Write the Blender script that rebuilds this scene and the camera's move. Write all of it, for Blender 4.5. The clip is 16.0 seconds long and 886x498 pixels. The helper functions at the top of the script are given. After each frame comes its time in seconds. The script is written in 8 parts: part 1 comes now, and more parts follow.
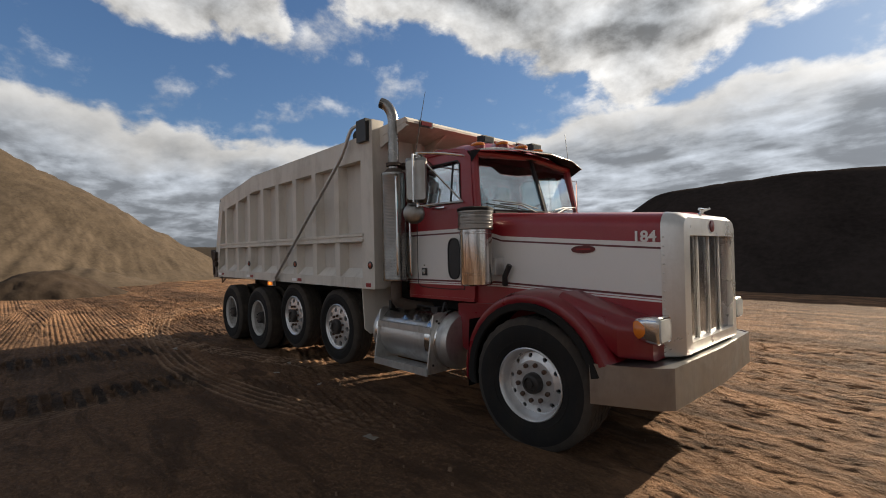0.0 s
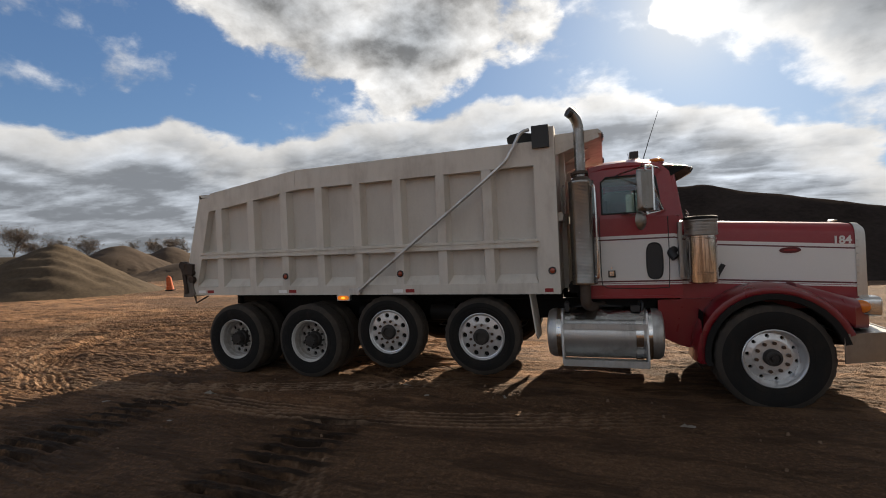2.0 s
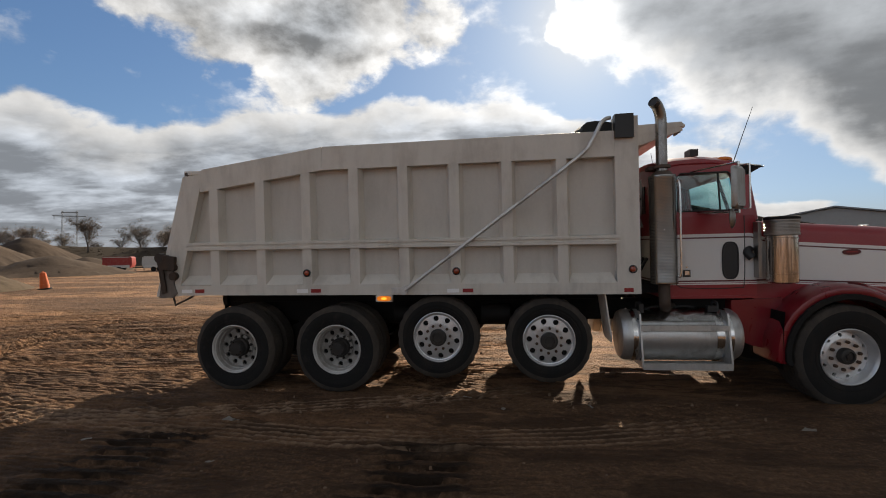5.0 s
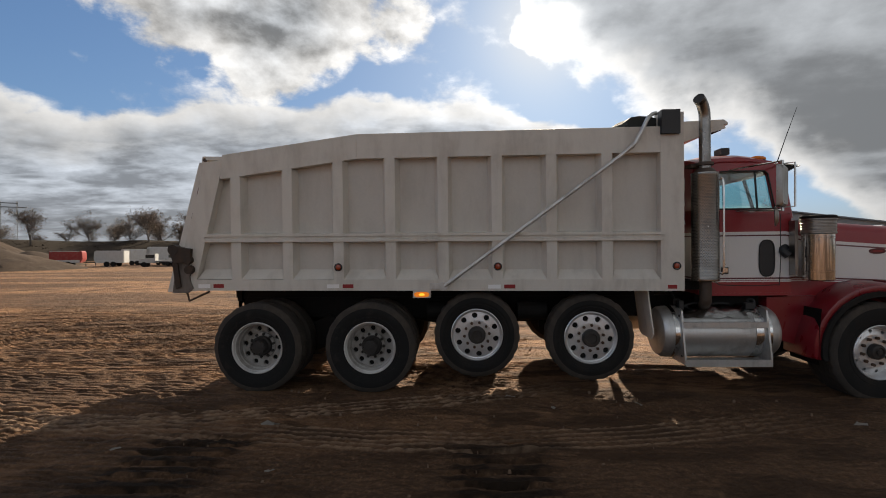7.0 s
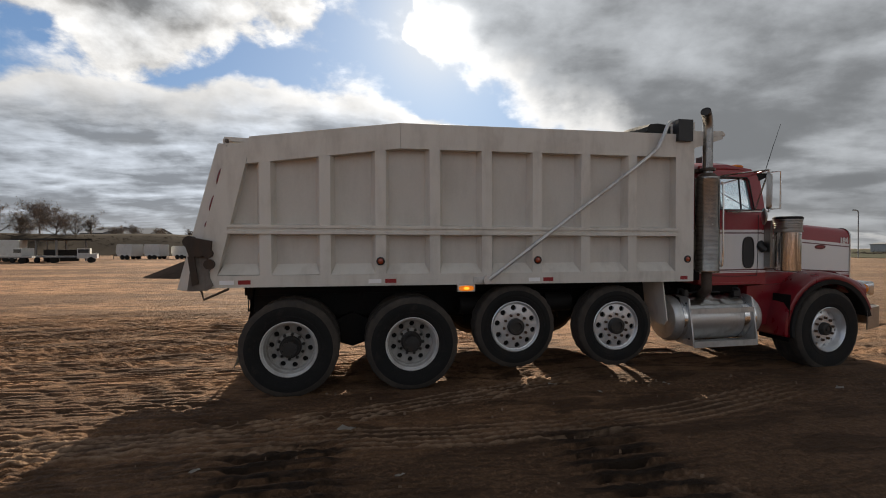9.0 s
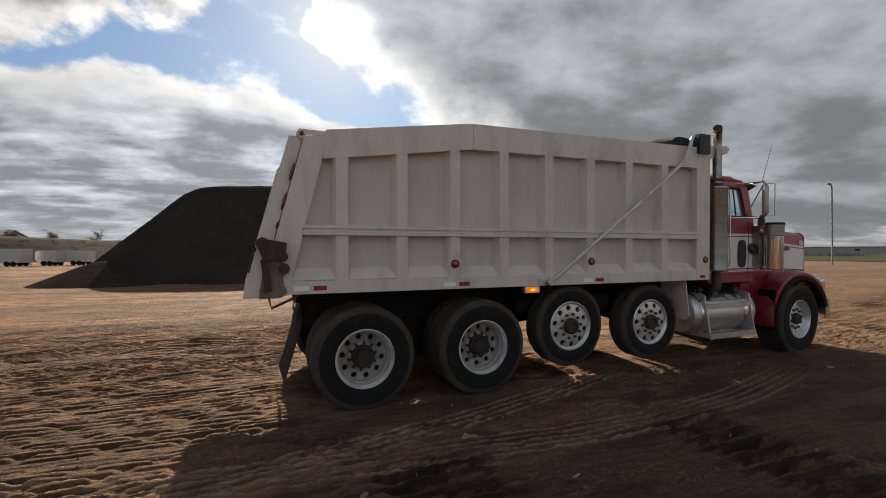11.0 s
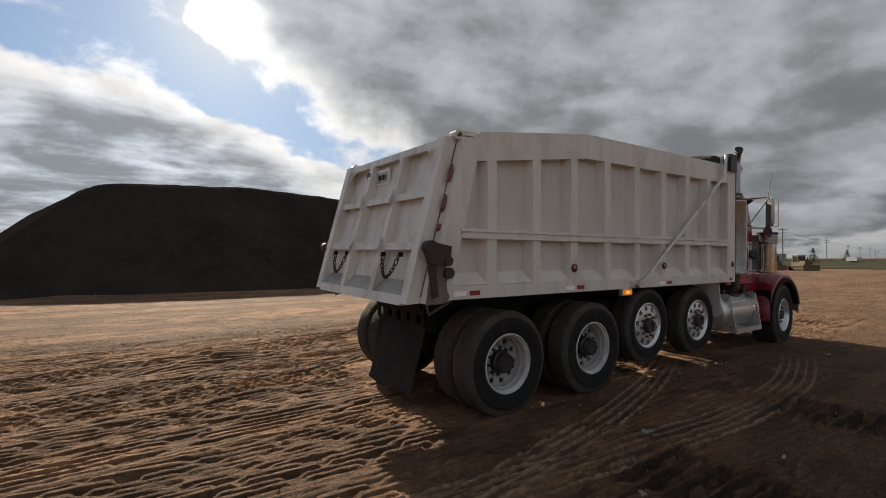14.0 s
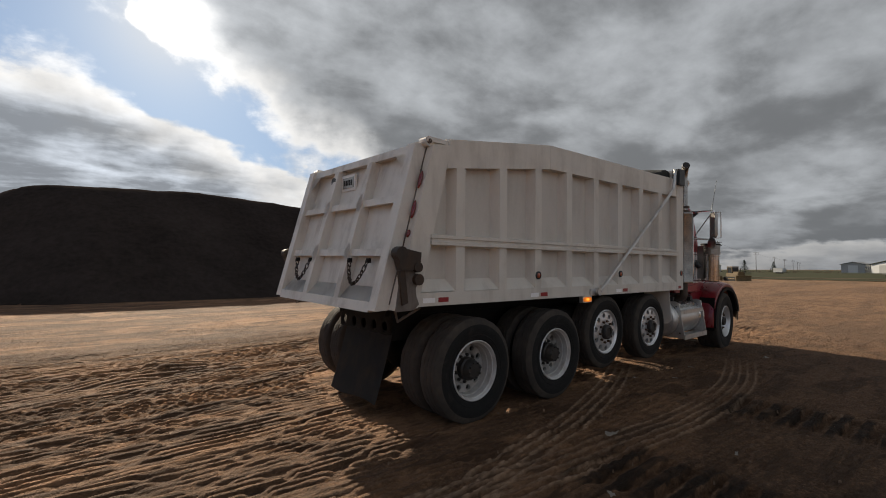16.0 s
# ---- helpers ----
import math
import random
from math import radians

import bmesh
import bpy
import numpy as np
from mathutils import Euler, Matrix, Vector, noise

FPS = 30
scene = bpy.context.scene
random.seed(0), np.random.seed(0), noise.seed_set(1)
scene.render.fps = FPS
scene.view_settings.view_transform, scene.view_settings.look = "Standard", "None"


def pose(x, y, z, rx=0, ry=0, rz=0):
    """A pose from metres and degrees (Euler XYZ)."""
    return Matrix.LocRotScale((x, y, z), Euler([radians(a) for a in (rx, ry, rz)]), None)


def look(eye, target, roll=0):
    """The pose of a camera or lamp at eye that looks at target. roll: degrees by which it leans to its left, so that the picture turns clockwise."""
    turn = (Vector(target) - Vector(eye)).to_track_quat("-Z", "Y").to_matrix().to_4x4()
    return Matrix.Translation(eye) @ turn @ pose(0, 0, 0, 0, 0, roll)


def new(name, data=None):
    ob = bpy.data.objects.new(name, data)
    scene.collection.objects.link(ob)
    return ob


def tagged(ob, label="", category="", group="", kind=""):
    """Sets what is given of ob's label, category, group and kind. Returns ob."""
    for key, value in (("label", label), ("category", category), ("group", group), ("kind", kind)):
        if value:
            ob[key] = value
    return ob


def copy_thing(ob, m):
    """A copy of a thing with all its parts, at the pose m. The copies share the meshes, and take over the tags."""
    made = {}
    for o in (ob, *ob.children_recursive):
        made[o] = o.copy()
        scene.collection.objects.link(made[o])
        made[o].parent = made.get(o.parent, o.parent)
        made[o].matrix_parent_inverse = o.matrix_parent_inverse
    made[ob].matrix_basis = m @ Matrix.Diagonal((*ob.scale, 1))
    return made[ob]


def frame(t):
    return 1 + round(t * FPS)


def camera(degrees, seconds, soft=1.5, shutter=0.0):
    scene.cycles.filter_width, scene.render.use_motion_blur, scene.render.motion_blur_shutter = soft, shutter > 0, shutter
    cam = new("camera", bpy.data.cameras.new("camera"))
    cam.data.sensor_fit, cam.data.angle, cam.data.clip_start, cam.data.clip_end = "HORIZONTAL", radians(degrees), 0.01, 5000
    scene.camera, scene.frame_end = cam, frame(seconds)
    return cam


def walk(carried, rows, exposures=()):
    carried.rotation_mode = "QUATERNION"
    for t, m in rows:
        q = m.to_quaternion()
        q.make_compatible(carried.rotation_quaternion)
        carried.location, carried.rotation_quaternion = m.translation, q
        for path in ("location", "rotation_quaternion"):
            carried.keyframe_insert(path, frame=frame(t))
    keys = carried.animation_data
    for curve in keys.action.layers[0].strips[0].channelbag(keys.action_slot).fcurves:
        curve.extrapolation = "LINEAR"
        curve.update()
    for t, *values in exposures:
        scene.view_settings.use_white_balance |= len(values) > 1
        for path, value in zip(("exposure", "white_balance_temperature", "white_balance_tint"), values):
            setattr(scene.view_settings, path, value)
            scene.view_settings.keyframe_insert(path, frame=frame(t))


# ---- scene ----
# the truck leans a little against the level ground; the path is kept in the truck's own metres
TRUCK = pose(0, 0, 0.04, 1.15, -0.46, 0)
cam = camera(87.4, 16.0, 1.0)
PATH = [
    (0, (9.298, -4.277, 1.528), (7.831, -2.917, 1.548), -1.3),
    (0.5, (8.225, -5.201, 1.57), (6.966, -3.647, 1.582), -2.6),
    (1, (7.107, -5.992, 1.578), (6.087, -4.272, 1.605), -3.0),
    (1.5, (6.194, -6.482, 1.642), (5.371, -4.66, 1.661), -3.0),
    (2, (5.368, -6.797, 1.71), (4.703, -4.91, 1.714), -2.6),
    (2.5, (4.564, -7.031, 1.772), (4.043, -5.1, 1.765), -2.3),
    (3, (3.988, -7.002, 1.736), (3.559, -5.049, 1.736), -1.9),
    (3.5, (3.63, -6.933, 1.74), (3.255, -4.969, 1.743), -1.7),
    (4, (3.362, -6.741, 1.721), (3.023, -4.77, 1.723), -1.6),
    (4.5, (3.339, -6.628, 1.731), (3.024, -4.653, 1.722), -1.7),
    (4.7, (3.355, -6.605, 1.728), (3.063, -4.627, 1.717), -1.6),
    (6.8, (2.587, -6.486, 1.69), (2.471, -4.49, 1.658), -0.7),
    (7, (2.443, -6.466, 1.691), (2.341, -4.468, 1.666), -0.7),
    (7.5, (2.025, -6.486, 1.69), (2.001, -4.486, 1.662), -0.4),
    (8, (1.617, -6.495, 1.688), (1.688, -4.496, 1.661), -0.3),
    (8.5, (1.162, -6.393, 1.679), (1.376, -4.405, 1.644), -0.1),
    (9, (0.726, -6.34, 1.678), (1.088, -4.374, 1.632), -0.2),
    (9.2, (0.556, -6.306, 1.677), (0.972, -4.35, 1.634), -0.2),
    (11.3, (-1.3, -5.656, 1.653), (-0.463, -3.84, 1.627), 0.0),
    (11.5, (-1.464, -5.585, 1.645), (-0.576, -3.793, 1.623), 0.1),
    (12, (-1.848, -5.356, 1.641), (-0.89, -3.601, 1.63), 0.1),
    (12.5, (-2.212, -5.13, 1.654), (-1.191, -3.409, 1.652), 0.2),
    (13, (-2.598, -4.963, 1.657), (-1.533, -3.27, 1.652), 0.2),
    (13.5, (-2.911, -4.721, 1.63), (-1.802, -3.056, 1.626), 0.2),
    (14, (-3.162, -4.607, 1.637), (-2.018, -2.967, 1.636), 0.2),
    (14.5, (-3.288, -4.571, 1.639), (-2.106, -2.958, 1.643), 0.2),
    (15, (-3.286, -4.527, 1.621), (-2.063, -2.944, 1.636), 0.4),
    (15.5, (-3.278, -4.522, 1.616), (-2.015, -2.971, 1.644), 0.6),
    (16, (-3.262, -4.518, 1.607), (-1.963, -2.997, 1.649), 0.6),
]
walk(cam, [(t, TRUCK @ look(eye, target, roll)) for t, eye, target, roll in PATH], [(0.0, 0.42), (0.5, 0.50), (1.5, 0.48), (4.5, 0.49), (9.0, 0.53), (12.0, 0.52), (16.0, 0.40)])

# ---- world, sun ----
SUN_AZ, SUN_EL = radians(9.5), radians(25.5)          # azimuth from +y towards +x
SUN_WAY = Vector((math.sin(SUN_AZ) * math.cos(SUN_EL), math.cos(SUN_AZ) * math.cos(SUN_EL), math.sin(SUN_EL)))


class Nodes:
    """Small helper to write node trees in a line each."""

    def __init__(self, tree):
        self.tree = tree
        tree.nodes.clear()

    def put(self, value, socket):
        if isinstance(value, bpy.types.NodeSocket):
            self.tree.links.new(value, socket)
        elif value is not None:
            socket.default_value = value

    def add(self, kind, ins=None):
        node = self.tree.nodes.new(kind)
        for key, value in (ins or {}).items():
            self.put(value, node.inputs[key])
        return node

    def math(self, op, a, b=0.0, c=None, clamp=False):
        node = self.add("ShaderNodeMath", {0: a, 1: b})
        node.operation, node.use_clamp = op, clamp
        if c is not None:
            self.put(c, node.inputs[2])
        return node.outputs[0]

    def vmath(self, op, a, b=(0, 0, 0), out=0):
        node = self.add("ShaderNodeVectorMath", {0: a, 1: b})
        node.operation = op
        return node.outputs[out]

    def noise(self, vec, scale, detail=4.0, rough=0.55, warp=0.0, out=0):
        return self.add("ShaderNodeTexNoise", {"Vector": vec, "Scale": scale, "Detail": detail, "Roughness": rough, "Distortion": warp}).outputs[out]

    def step(self, value, a, b, lo=0.0, hi=1.0, kind="SMOOTHSTEP"):
        node = self.add("ShaderNodeMapRange", {"Value": value, "From Min": a, "From Max": b, "To Min": lo, "To Max": hi})
        node.interpolation_type = kind
        return node.outputs[0]

    def mix(self, f, a, b, blend="MIX"):
        node = self.add("ShaderNodeMix")
        node.data_type, node.blend_type = "RGBA", blend
        self.put(f, node.inputs["Factor"])
        self.put(a if isinstance(a, bpy.types.NodeSocket) or len(a) == 4 else (*a, 1), node.inputs[6])
        self.put(b if isinstance(b, bpy.types.NodeSocket) or len(b) == 4 else (*b, 1), node.inputs[7])
        return node.outputs[2]


def make_world():
    w = bpy.data.worlds.new("cloudy_sky")
    scene.world = w
    w.use_nodes = True
    n = Nodes(w.node_tree)
    way = n.add("ShaderNodeTexCoord").outputs["Generated"]
    air = n.add("ShaderNodeTexSky")
    air.sky_type, air.sun_disc, air.sun_elevation, air.sun_rotation = "NISHITA", False, SUN_EL, SUN_AZ
    air.dust_density, air.ozone_density = 0.6, 2.2
    sky = n.mix(1.0, air.outputs[0], (0.105, 0.115, 0.135), "MULTIPLY")
    # the film's soft shoulder, so that the clear sky by the sun keeps some colour
    sky = n.vmath("DIVIDE", sky, n.vmath("ADD", n.vmath("MULTIPLY", sky, (0.80, 0.62, 0.48)), (0.86, 0.74, 0.66)))
    x, y, z = n.add("ShaderNodeSeparateXYZ", {0: way}).outputs
    el = n.math("MULTIPLY", n.math("ARCSINE", z), 57.2958)
    az = n.math("MULTIPLY", n.math("ARCTAN2", x, y), 57.2958)
    near_sun = n.math("MAXIMUM", n.vmath("DOT_PRODUCT", way, SUN_WAY, out="Value"), 0.0)

    # uneven outlines: slow swells and billows push every edge about
    swell = n.add("ShaderNodeTexNoise", {"Vector": n.vmath("ADD", way, CLOUD_SHIFT), "Scale": 3.4, "Detail": 4.0, "Roughness": 0.55}).outputs["Color"]
    sx, sy, _ = n.add("ShaderNodeSeparateXYZ", {0: swell}).outputs
    az_w = n.math("ADD", az, n.math("MULTIPLY_ADD", sx, 22.0, -11.0))
    el_w = n.math("ADD", el, n.math("MULTIPLY_ADD", sy, 9.0, -4.5))

    def puffs(at):
        big = n.noise(at, 4.2, 3.0, 0.5)
        fine = n.noise(n.vmath("ADD", at, (7.7, 1.3, 0.0)), 8.0, 12.0, 0.58, 0.10)
        return n.math("ADD", n.math("MULTIPLY", big, 0.45), n.math("MULTIPLY", fine, 0.62))

    heaped = n.vmath("ADD", n.vmath("MULTIPLY", way, (1.0, 1.0, 1.5)), CLOUD_SHIFT)
    puff = puffs(heaped)
    lit = n.math("SUBTRACT", puff, puffs(n.vmath("ADD", heaped, (0.004, 0.012, 0.040))))
    # the low layer lies flat and closes up towards the horizon
    low = n.math("ADD", n.math("MAXIMUM", z, 0.0), 0.15)
    flat = n.add("ShaderNodeCombineXYZ", {0: n.math("DIVIDE", x, low), 1: n.math("DIVIDE", y, low), 2: 0.0}).outputs[0]
    flat = n.vmath("ADD", n.vmath("MULTIPLY", flat, (0.85, 1.15, 1.0)), (1.7, 4.2, 0.0))

    def bands(at):
        broad = n.noise(at, 1.45, 2.0, 0.5)
        curl = n.noise(n.vmath("ADD", at, (2.1, 5.3, 0.0)), 3.2, 9.0, 0.55, 0.15)
        return n.math("ADD", n.math("MULTIPLY", broad, 0.55), n.math("MULTIPLY", curl, 0.50))

    band = bands(flat)
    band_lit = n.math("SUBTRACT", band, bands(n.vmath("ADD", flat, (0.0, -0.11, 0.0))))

    def edge(stops):
        """Height of an outline (degrees) along the headings."""
        ramp = n.add("ShaderNodeValToRGB", {0: n.math("MULTIPLY_ADD", az_w, 1 / 360, 0.5)})
        ramp.color_ramp.interpolation = "B_SPLINE"
        e = ramp.color_ramp.elements
        for k, (a, h) in enumerate(stops):
            item = e[k] if k < 2 else e.new(1.0)
            item.position = a / 360 + 0.5
            v = (h + 40.0) / 100.0
            item.color = (v, v, v, 1)
        return n.math("MULTIPLY_ADD", ramp.outputs[0], 100.0, -40.0)

    def blob(a, e, wide, high):
        da, de = n.math("DIVIDE", n.math("SUBTRACT", az_w, a), wide), n.math("DIVIDE", n.math("SUBTRACT", el_w, e), high)
        return n.math("SUBTRACT", 1.0, n.math("SQRT", n.math("ADD", n.math("MULTIPLY", da, da), n.math("MULTIPLY", de, de))))

    rough = n.math("MULTIPLY_ADD", puff, 3.4, -1.75)
    # low banded deck
    deck = n.math("ADD", n.math("MULTIPLY", n.math("SUBTRACT", edge(DECK_TOP), el_w), 0.22), n.math("MULTIPLY_ADD", band, 1.6, -0.75))
    deck = n.math("ADD", deck, n.math("MULTIPLY", rough, 0.45))
    # the wide grey sheet that closes the sky beyond the sun
    sheet = n.math("ADD", n.math("MULTIPLY", n.math("SUBTRACT", el_w, edge(SHEET_FOOT)), 0.16), n.math("MULTIPLY", rough, 0.70))
    # bright cumulus heaps; the wide one overhead is unseen, added to light the tailgate
    pile = n.math("MAXIMUM", blob(-23, 26, 15, 9), n.math("MAXIMUM", n.math("MAXIMUM", blob(-42, 30, 16, 7), blob(-112, 62, 60, 24)), blob(-77, 28, 13, 6)))
    pile = n.math("ADD", n.math("MULTIPLY", pile, 2.4), n.math("MULTIPLY", rough, 1.15))

    deck_cover, sheet_cover, pile_cover = n.step(deck, 0.0, 0.30), n.step(sheet, -0.05, 0.40), n.step(pile, 0.0, 0.45)
    deck_core, sheet_core, pile_core = n.step(deck, 0.10, 1.5), n.step(sheet, 0.12, 1.3), n.step(pile, 0.2, 2.6)
    light = n.math("MULTIPLY", lit, 3.0)
    # thin edges shine, thick cloud is grey
    deck_tone = n.math("ADD", n.math("MULTIPLY_ADD", n.math("POWER", deck_core, 0.7), -0.58, 1.14), n.math("MULTIPLY", n.math("ADD", n.math("MULTIPLY", band_lit, 3.0), n.step(band, 0.58, 0.48, -0.20, 0.27)), deck_core))
    deck_tone = n.math("ADD", deck_tone, n.math("MULTIPLY", light, 0.5))
    deck_tone = n.math("SMOOTH_MAX", deck_tone, 0.40, 0.15)
    pile_tone = n.math("ADD", n.math("MULTIPLY_ADD", pile_core, -0.55, 1.06), n.math("MULTIPLY", light, 1.3))
    sheet_tone = n.math("ADD", n.math("MULTIPLY_ADD", n.math("POWER", sheet_core, 0.60), -0.92, 1.36), n.math("MULTIPLY", n.step(n.math("MULTIPLY_ADD", puff, 0.35, n.math("MULTIPLY", bands(n.vmath("ADD", n.vmath("MULTIPLY", flat, (0.75, 0.75, 1.0)), (5.5, 2.2, 0.0))), 0.65)), 0.62, 0.46, -0.20, 0.20), sheet_core))
    sheet_tone = n.math("ADD", sheet_tone, n.math("MULTIPLY", light, 0.35))
    # broad dark and light reaches of the sheet
    reach = n.noise(n.vmath("ADD", n.vmath("MULTIPLY", flat, (1.0, 0.8, 1.0)), (2.6, 7.1, 0.0)), 0.75, 2.0, 0.45)
    sheet_tone = n.math("ADD", sheet_tone, n.math("MULTIPLY", n.step(reach, 0.58, 0.40, -0.18, 0.11), sheet_core))
    # the sheet thins out low down, away from the sun
    sheet_tone = n.math("ADD", sheet_tone, n.math("MULTIPLY", n.math("MULTIPLY", n.math("MULTIPLY", n.step(el, 20.0, 13.0), n.step(el, 4.0, 9.0)), n.math("MULTIPLY", n.step(band, 0.56, 0.40), n.step(az, 48.0, 72.0))), 0.08))

    def over(top, f, base):
        return n.math("MULTIPLY_ADD", n.math("SUBTRACT", top, base), f, base)

    bright = over(deck_tone, deck_cover, over(sheet_tone, sheet_cover, pile_tone))
    core = over(deck_core, deck_cover, over(sheet_core, sheet_cover, pile_core))
    wisp = n.math("MULTIPLY", n.step(puff, 0.56, 0.72), 0.75)
    cover = n.math("MAXIMUM", n.math("MAXIMUM", deck_cover, wisp), n.math("MAXIMUM", sheet_cover, pile_cover))
    bright = n.math("SMOOTH_MAX", bright, 0.30, 0.18)
    # clouds shine through towards the sun
    side = n.math("POWER", near_sun, 1.4)
    halo, glow = n.math("POWER", near_sun, 22.0), n.math("POWER", near_sun, 220.0)
    bright = n.math("MULTIPLY", bright, n.math("MULTIPLY_ADD", side, 0.16, 0.88))
    # and stand fully lit in the half of the sky that faces it
    facing = n.step(n.vmath("DOT_PRODUCT", way, SUN_WAY, out="Value"), 0.1, -0.7)
    bright = n.math("MULTIPLY", bright, n.math("MULTIPLY_ADD", facing, 0.42, 1.0))
    bright = n.math("MULTIPLY", bright, n.math("MULTIPLY_ADD", halo, n.math("MULTIPLY_ADD", core, -0.05, 0.38), 1.0))
    bright = n.math("ADD", bright, n.math("MULTIPLY", glow, n.math("MULTIPLY_ADD", core, -0.7, 0.9)))
    tone = n.mix(core, (1.0, 0.98, 0.95), n.mix(deck_cover, (0.92, 0.962, 1.01), (0.88, 0.95, 1.05)))
    cloud = n.mix(1.0, tone, n.add("ShaderNodeCombineXYZ", {0: bright, 1: bright, 2: bright}).outputs[0], "MULTIPLY")
    # thin white veil round the sun
    sky = n.mix(n.math("MULTIPLY", n.math("POWER", near_sun, 190.0), 0.85), sky, (1.25, 1.24, 1.22))
    colour = n.mix(cover, sky, cloud)
    colour = n.mix(n.step(z, 0.11, 0.0, 0.0, 0.6), colour, n.mix(n.math("POWER", side, 1.5), (0.15, 0.165, 0.185), (0.70, 0.69, 0.67)))
    colour = n.mix(n.step(z, 0.0, -0.02), colour, (0.10, 0.075, 0.055))
    back = n.add("ShaderNodeBackground", {"Color": colour, "Strength": SKY_STRENGTH})
    out = n.add("ShaderNodeOutputWorld")
    n.tree.links.new(back.outputs[0], out.inputs[0])


CLOUD_SHIFT = (3.1, 0.6, 0.0)
# cloud outlines: heading from the truck's side, height, both in degrees
DECK_TOP = [(-180, 30), (-120, 20), (-90, 14), (-56, 13), (-45, 15), (-25, 17), (-8, 18), (3, 19), (10, 17), (19, 13), (27, 7), (36, 2), (90, 0), (130, 8), (180, 30)]
SHEET_FOOT = [(-180, 20), (-140, 55), (0, 58), (5, 36), (9, 21), (16, 17), (24, 15), (32, 10), (42, 0), (52, -8), (150, -8), (180, 20)]
SKY_STRENGTH = 0.505
make_world()
sun = new("sun", bpy.data.lights.new("sun", "SUN"))
sun.data.energy, sun.data.angle, sun.data.color = 6.2, radians(0.7), (1.0, 0.86, 0.67)
sun.matrix_world = look(SUN_WAY * 200, (0, 0, 0))


# ---- materials ----
def material(name, colour, rough=0.5, metal=0.0, vary=0.12, grain=40.0, spots=3.0, bump=0.0, dirt=None, dirt_amount=0.0, coat=0.0, bump_scale=None, spec=0.5, dirt_low=None):
    """A painted, metal or earthen surface: fine grain, larger stains, dirt and relief."""
    m = bpy.data.materials.new(name)
    m.use_nodes = True
    n = Nodes(m.node_tree)
    at = n.add("ShaderNodeTexCoord").outputs["Object"]
    fine, big = n.noise(at, grain, 5.0, 0.6), n.noise(at, spots, 4.0, 0.6, 0.4)
    value = n.math("ADD", n.math("MULTIPLY_ADD", fine, vary, 1.0 - vary / 2), n.math("MULTIPLY_ADD", big, vary * 1.2, -vary * 0.6))
    c = n.mix(1.0, colour, n.add("ShaderNodeCombineXYZ", {0: value, 1: value, 2: value}).outputs[0], "MULTIPLY")
    r = n.math("MULTIPLY_ADD", big, 0.24, rough - 0.12, clamp=True)
    if dirt:
        streak = n.noise(n.vmath("MULTIPLY", at, (1.0, 1.0, 0.22)), 6.0, 6.0, 0.65, 0.3)
        amount = n.math("MULTIPLY", n.step(n.math("MULTIPLY", n.math("ADD", streak, big), 0.5), 0.44, 0.68), dirt_amount)
        c = n.mix(amount, c, dirt)
        r = n.math("ADD", r, n.math("MULTIPLY", amount, 0.3), clamp=True)
    s = n.add("ShaderNodeBsdfPrincipled", {"Base Color": c, "Roughness": r, "Metallic": metal, "Coat Weight": coat, "Coat Roughness": 0.08, "Specular IOR Level": spec})
    if bump:
        h = n.math("ADD", n.noise(at, bump_scale or grain, 6.0, 0.65), n.math("MULTIPLY", big, 0.6))
        n.put(n.add("ShaderNodeBump", {"Strength": bump, "Distance": 0.02, "Height": h}).outputs[0], s.inputs["Normal"])
    n.tree.links.new(s.outputs[0], n.add("ShaderNodeOutputMaterial").inputs[0])
    return m


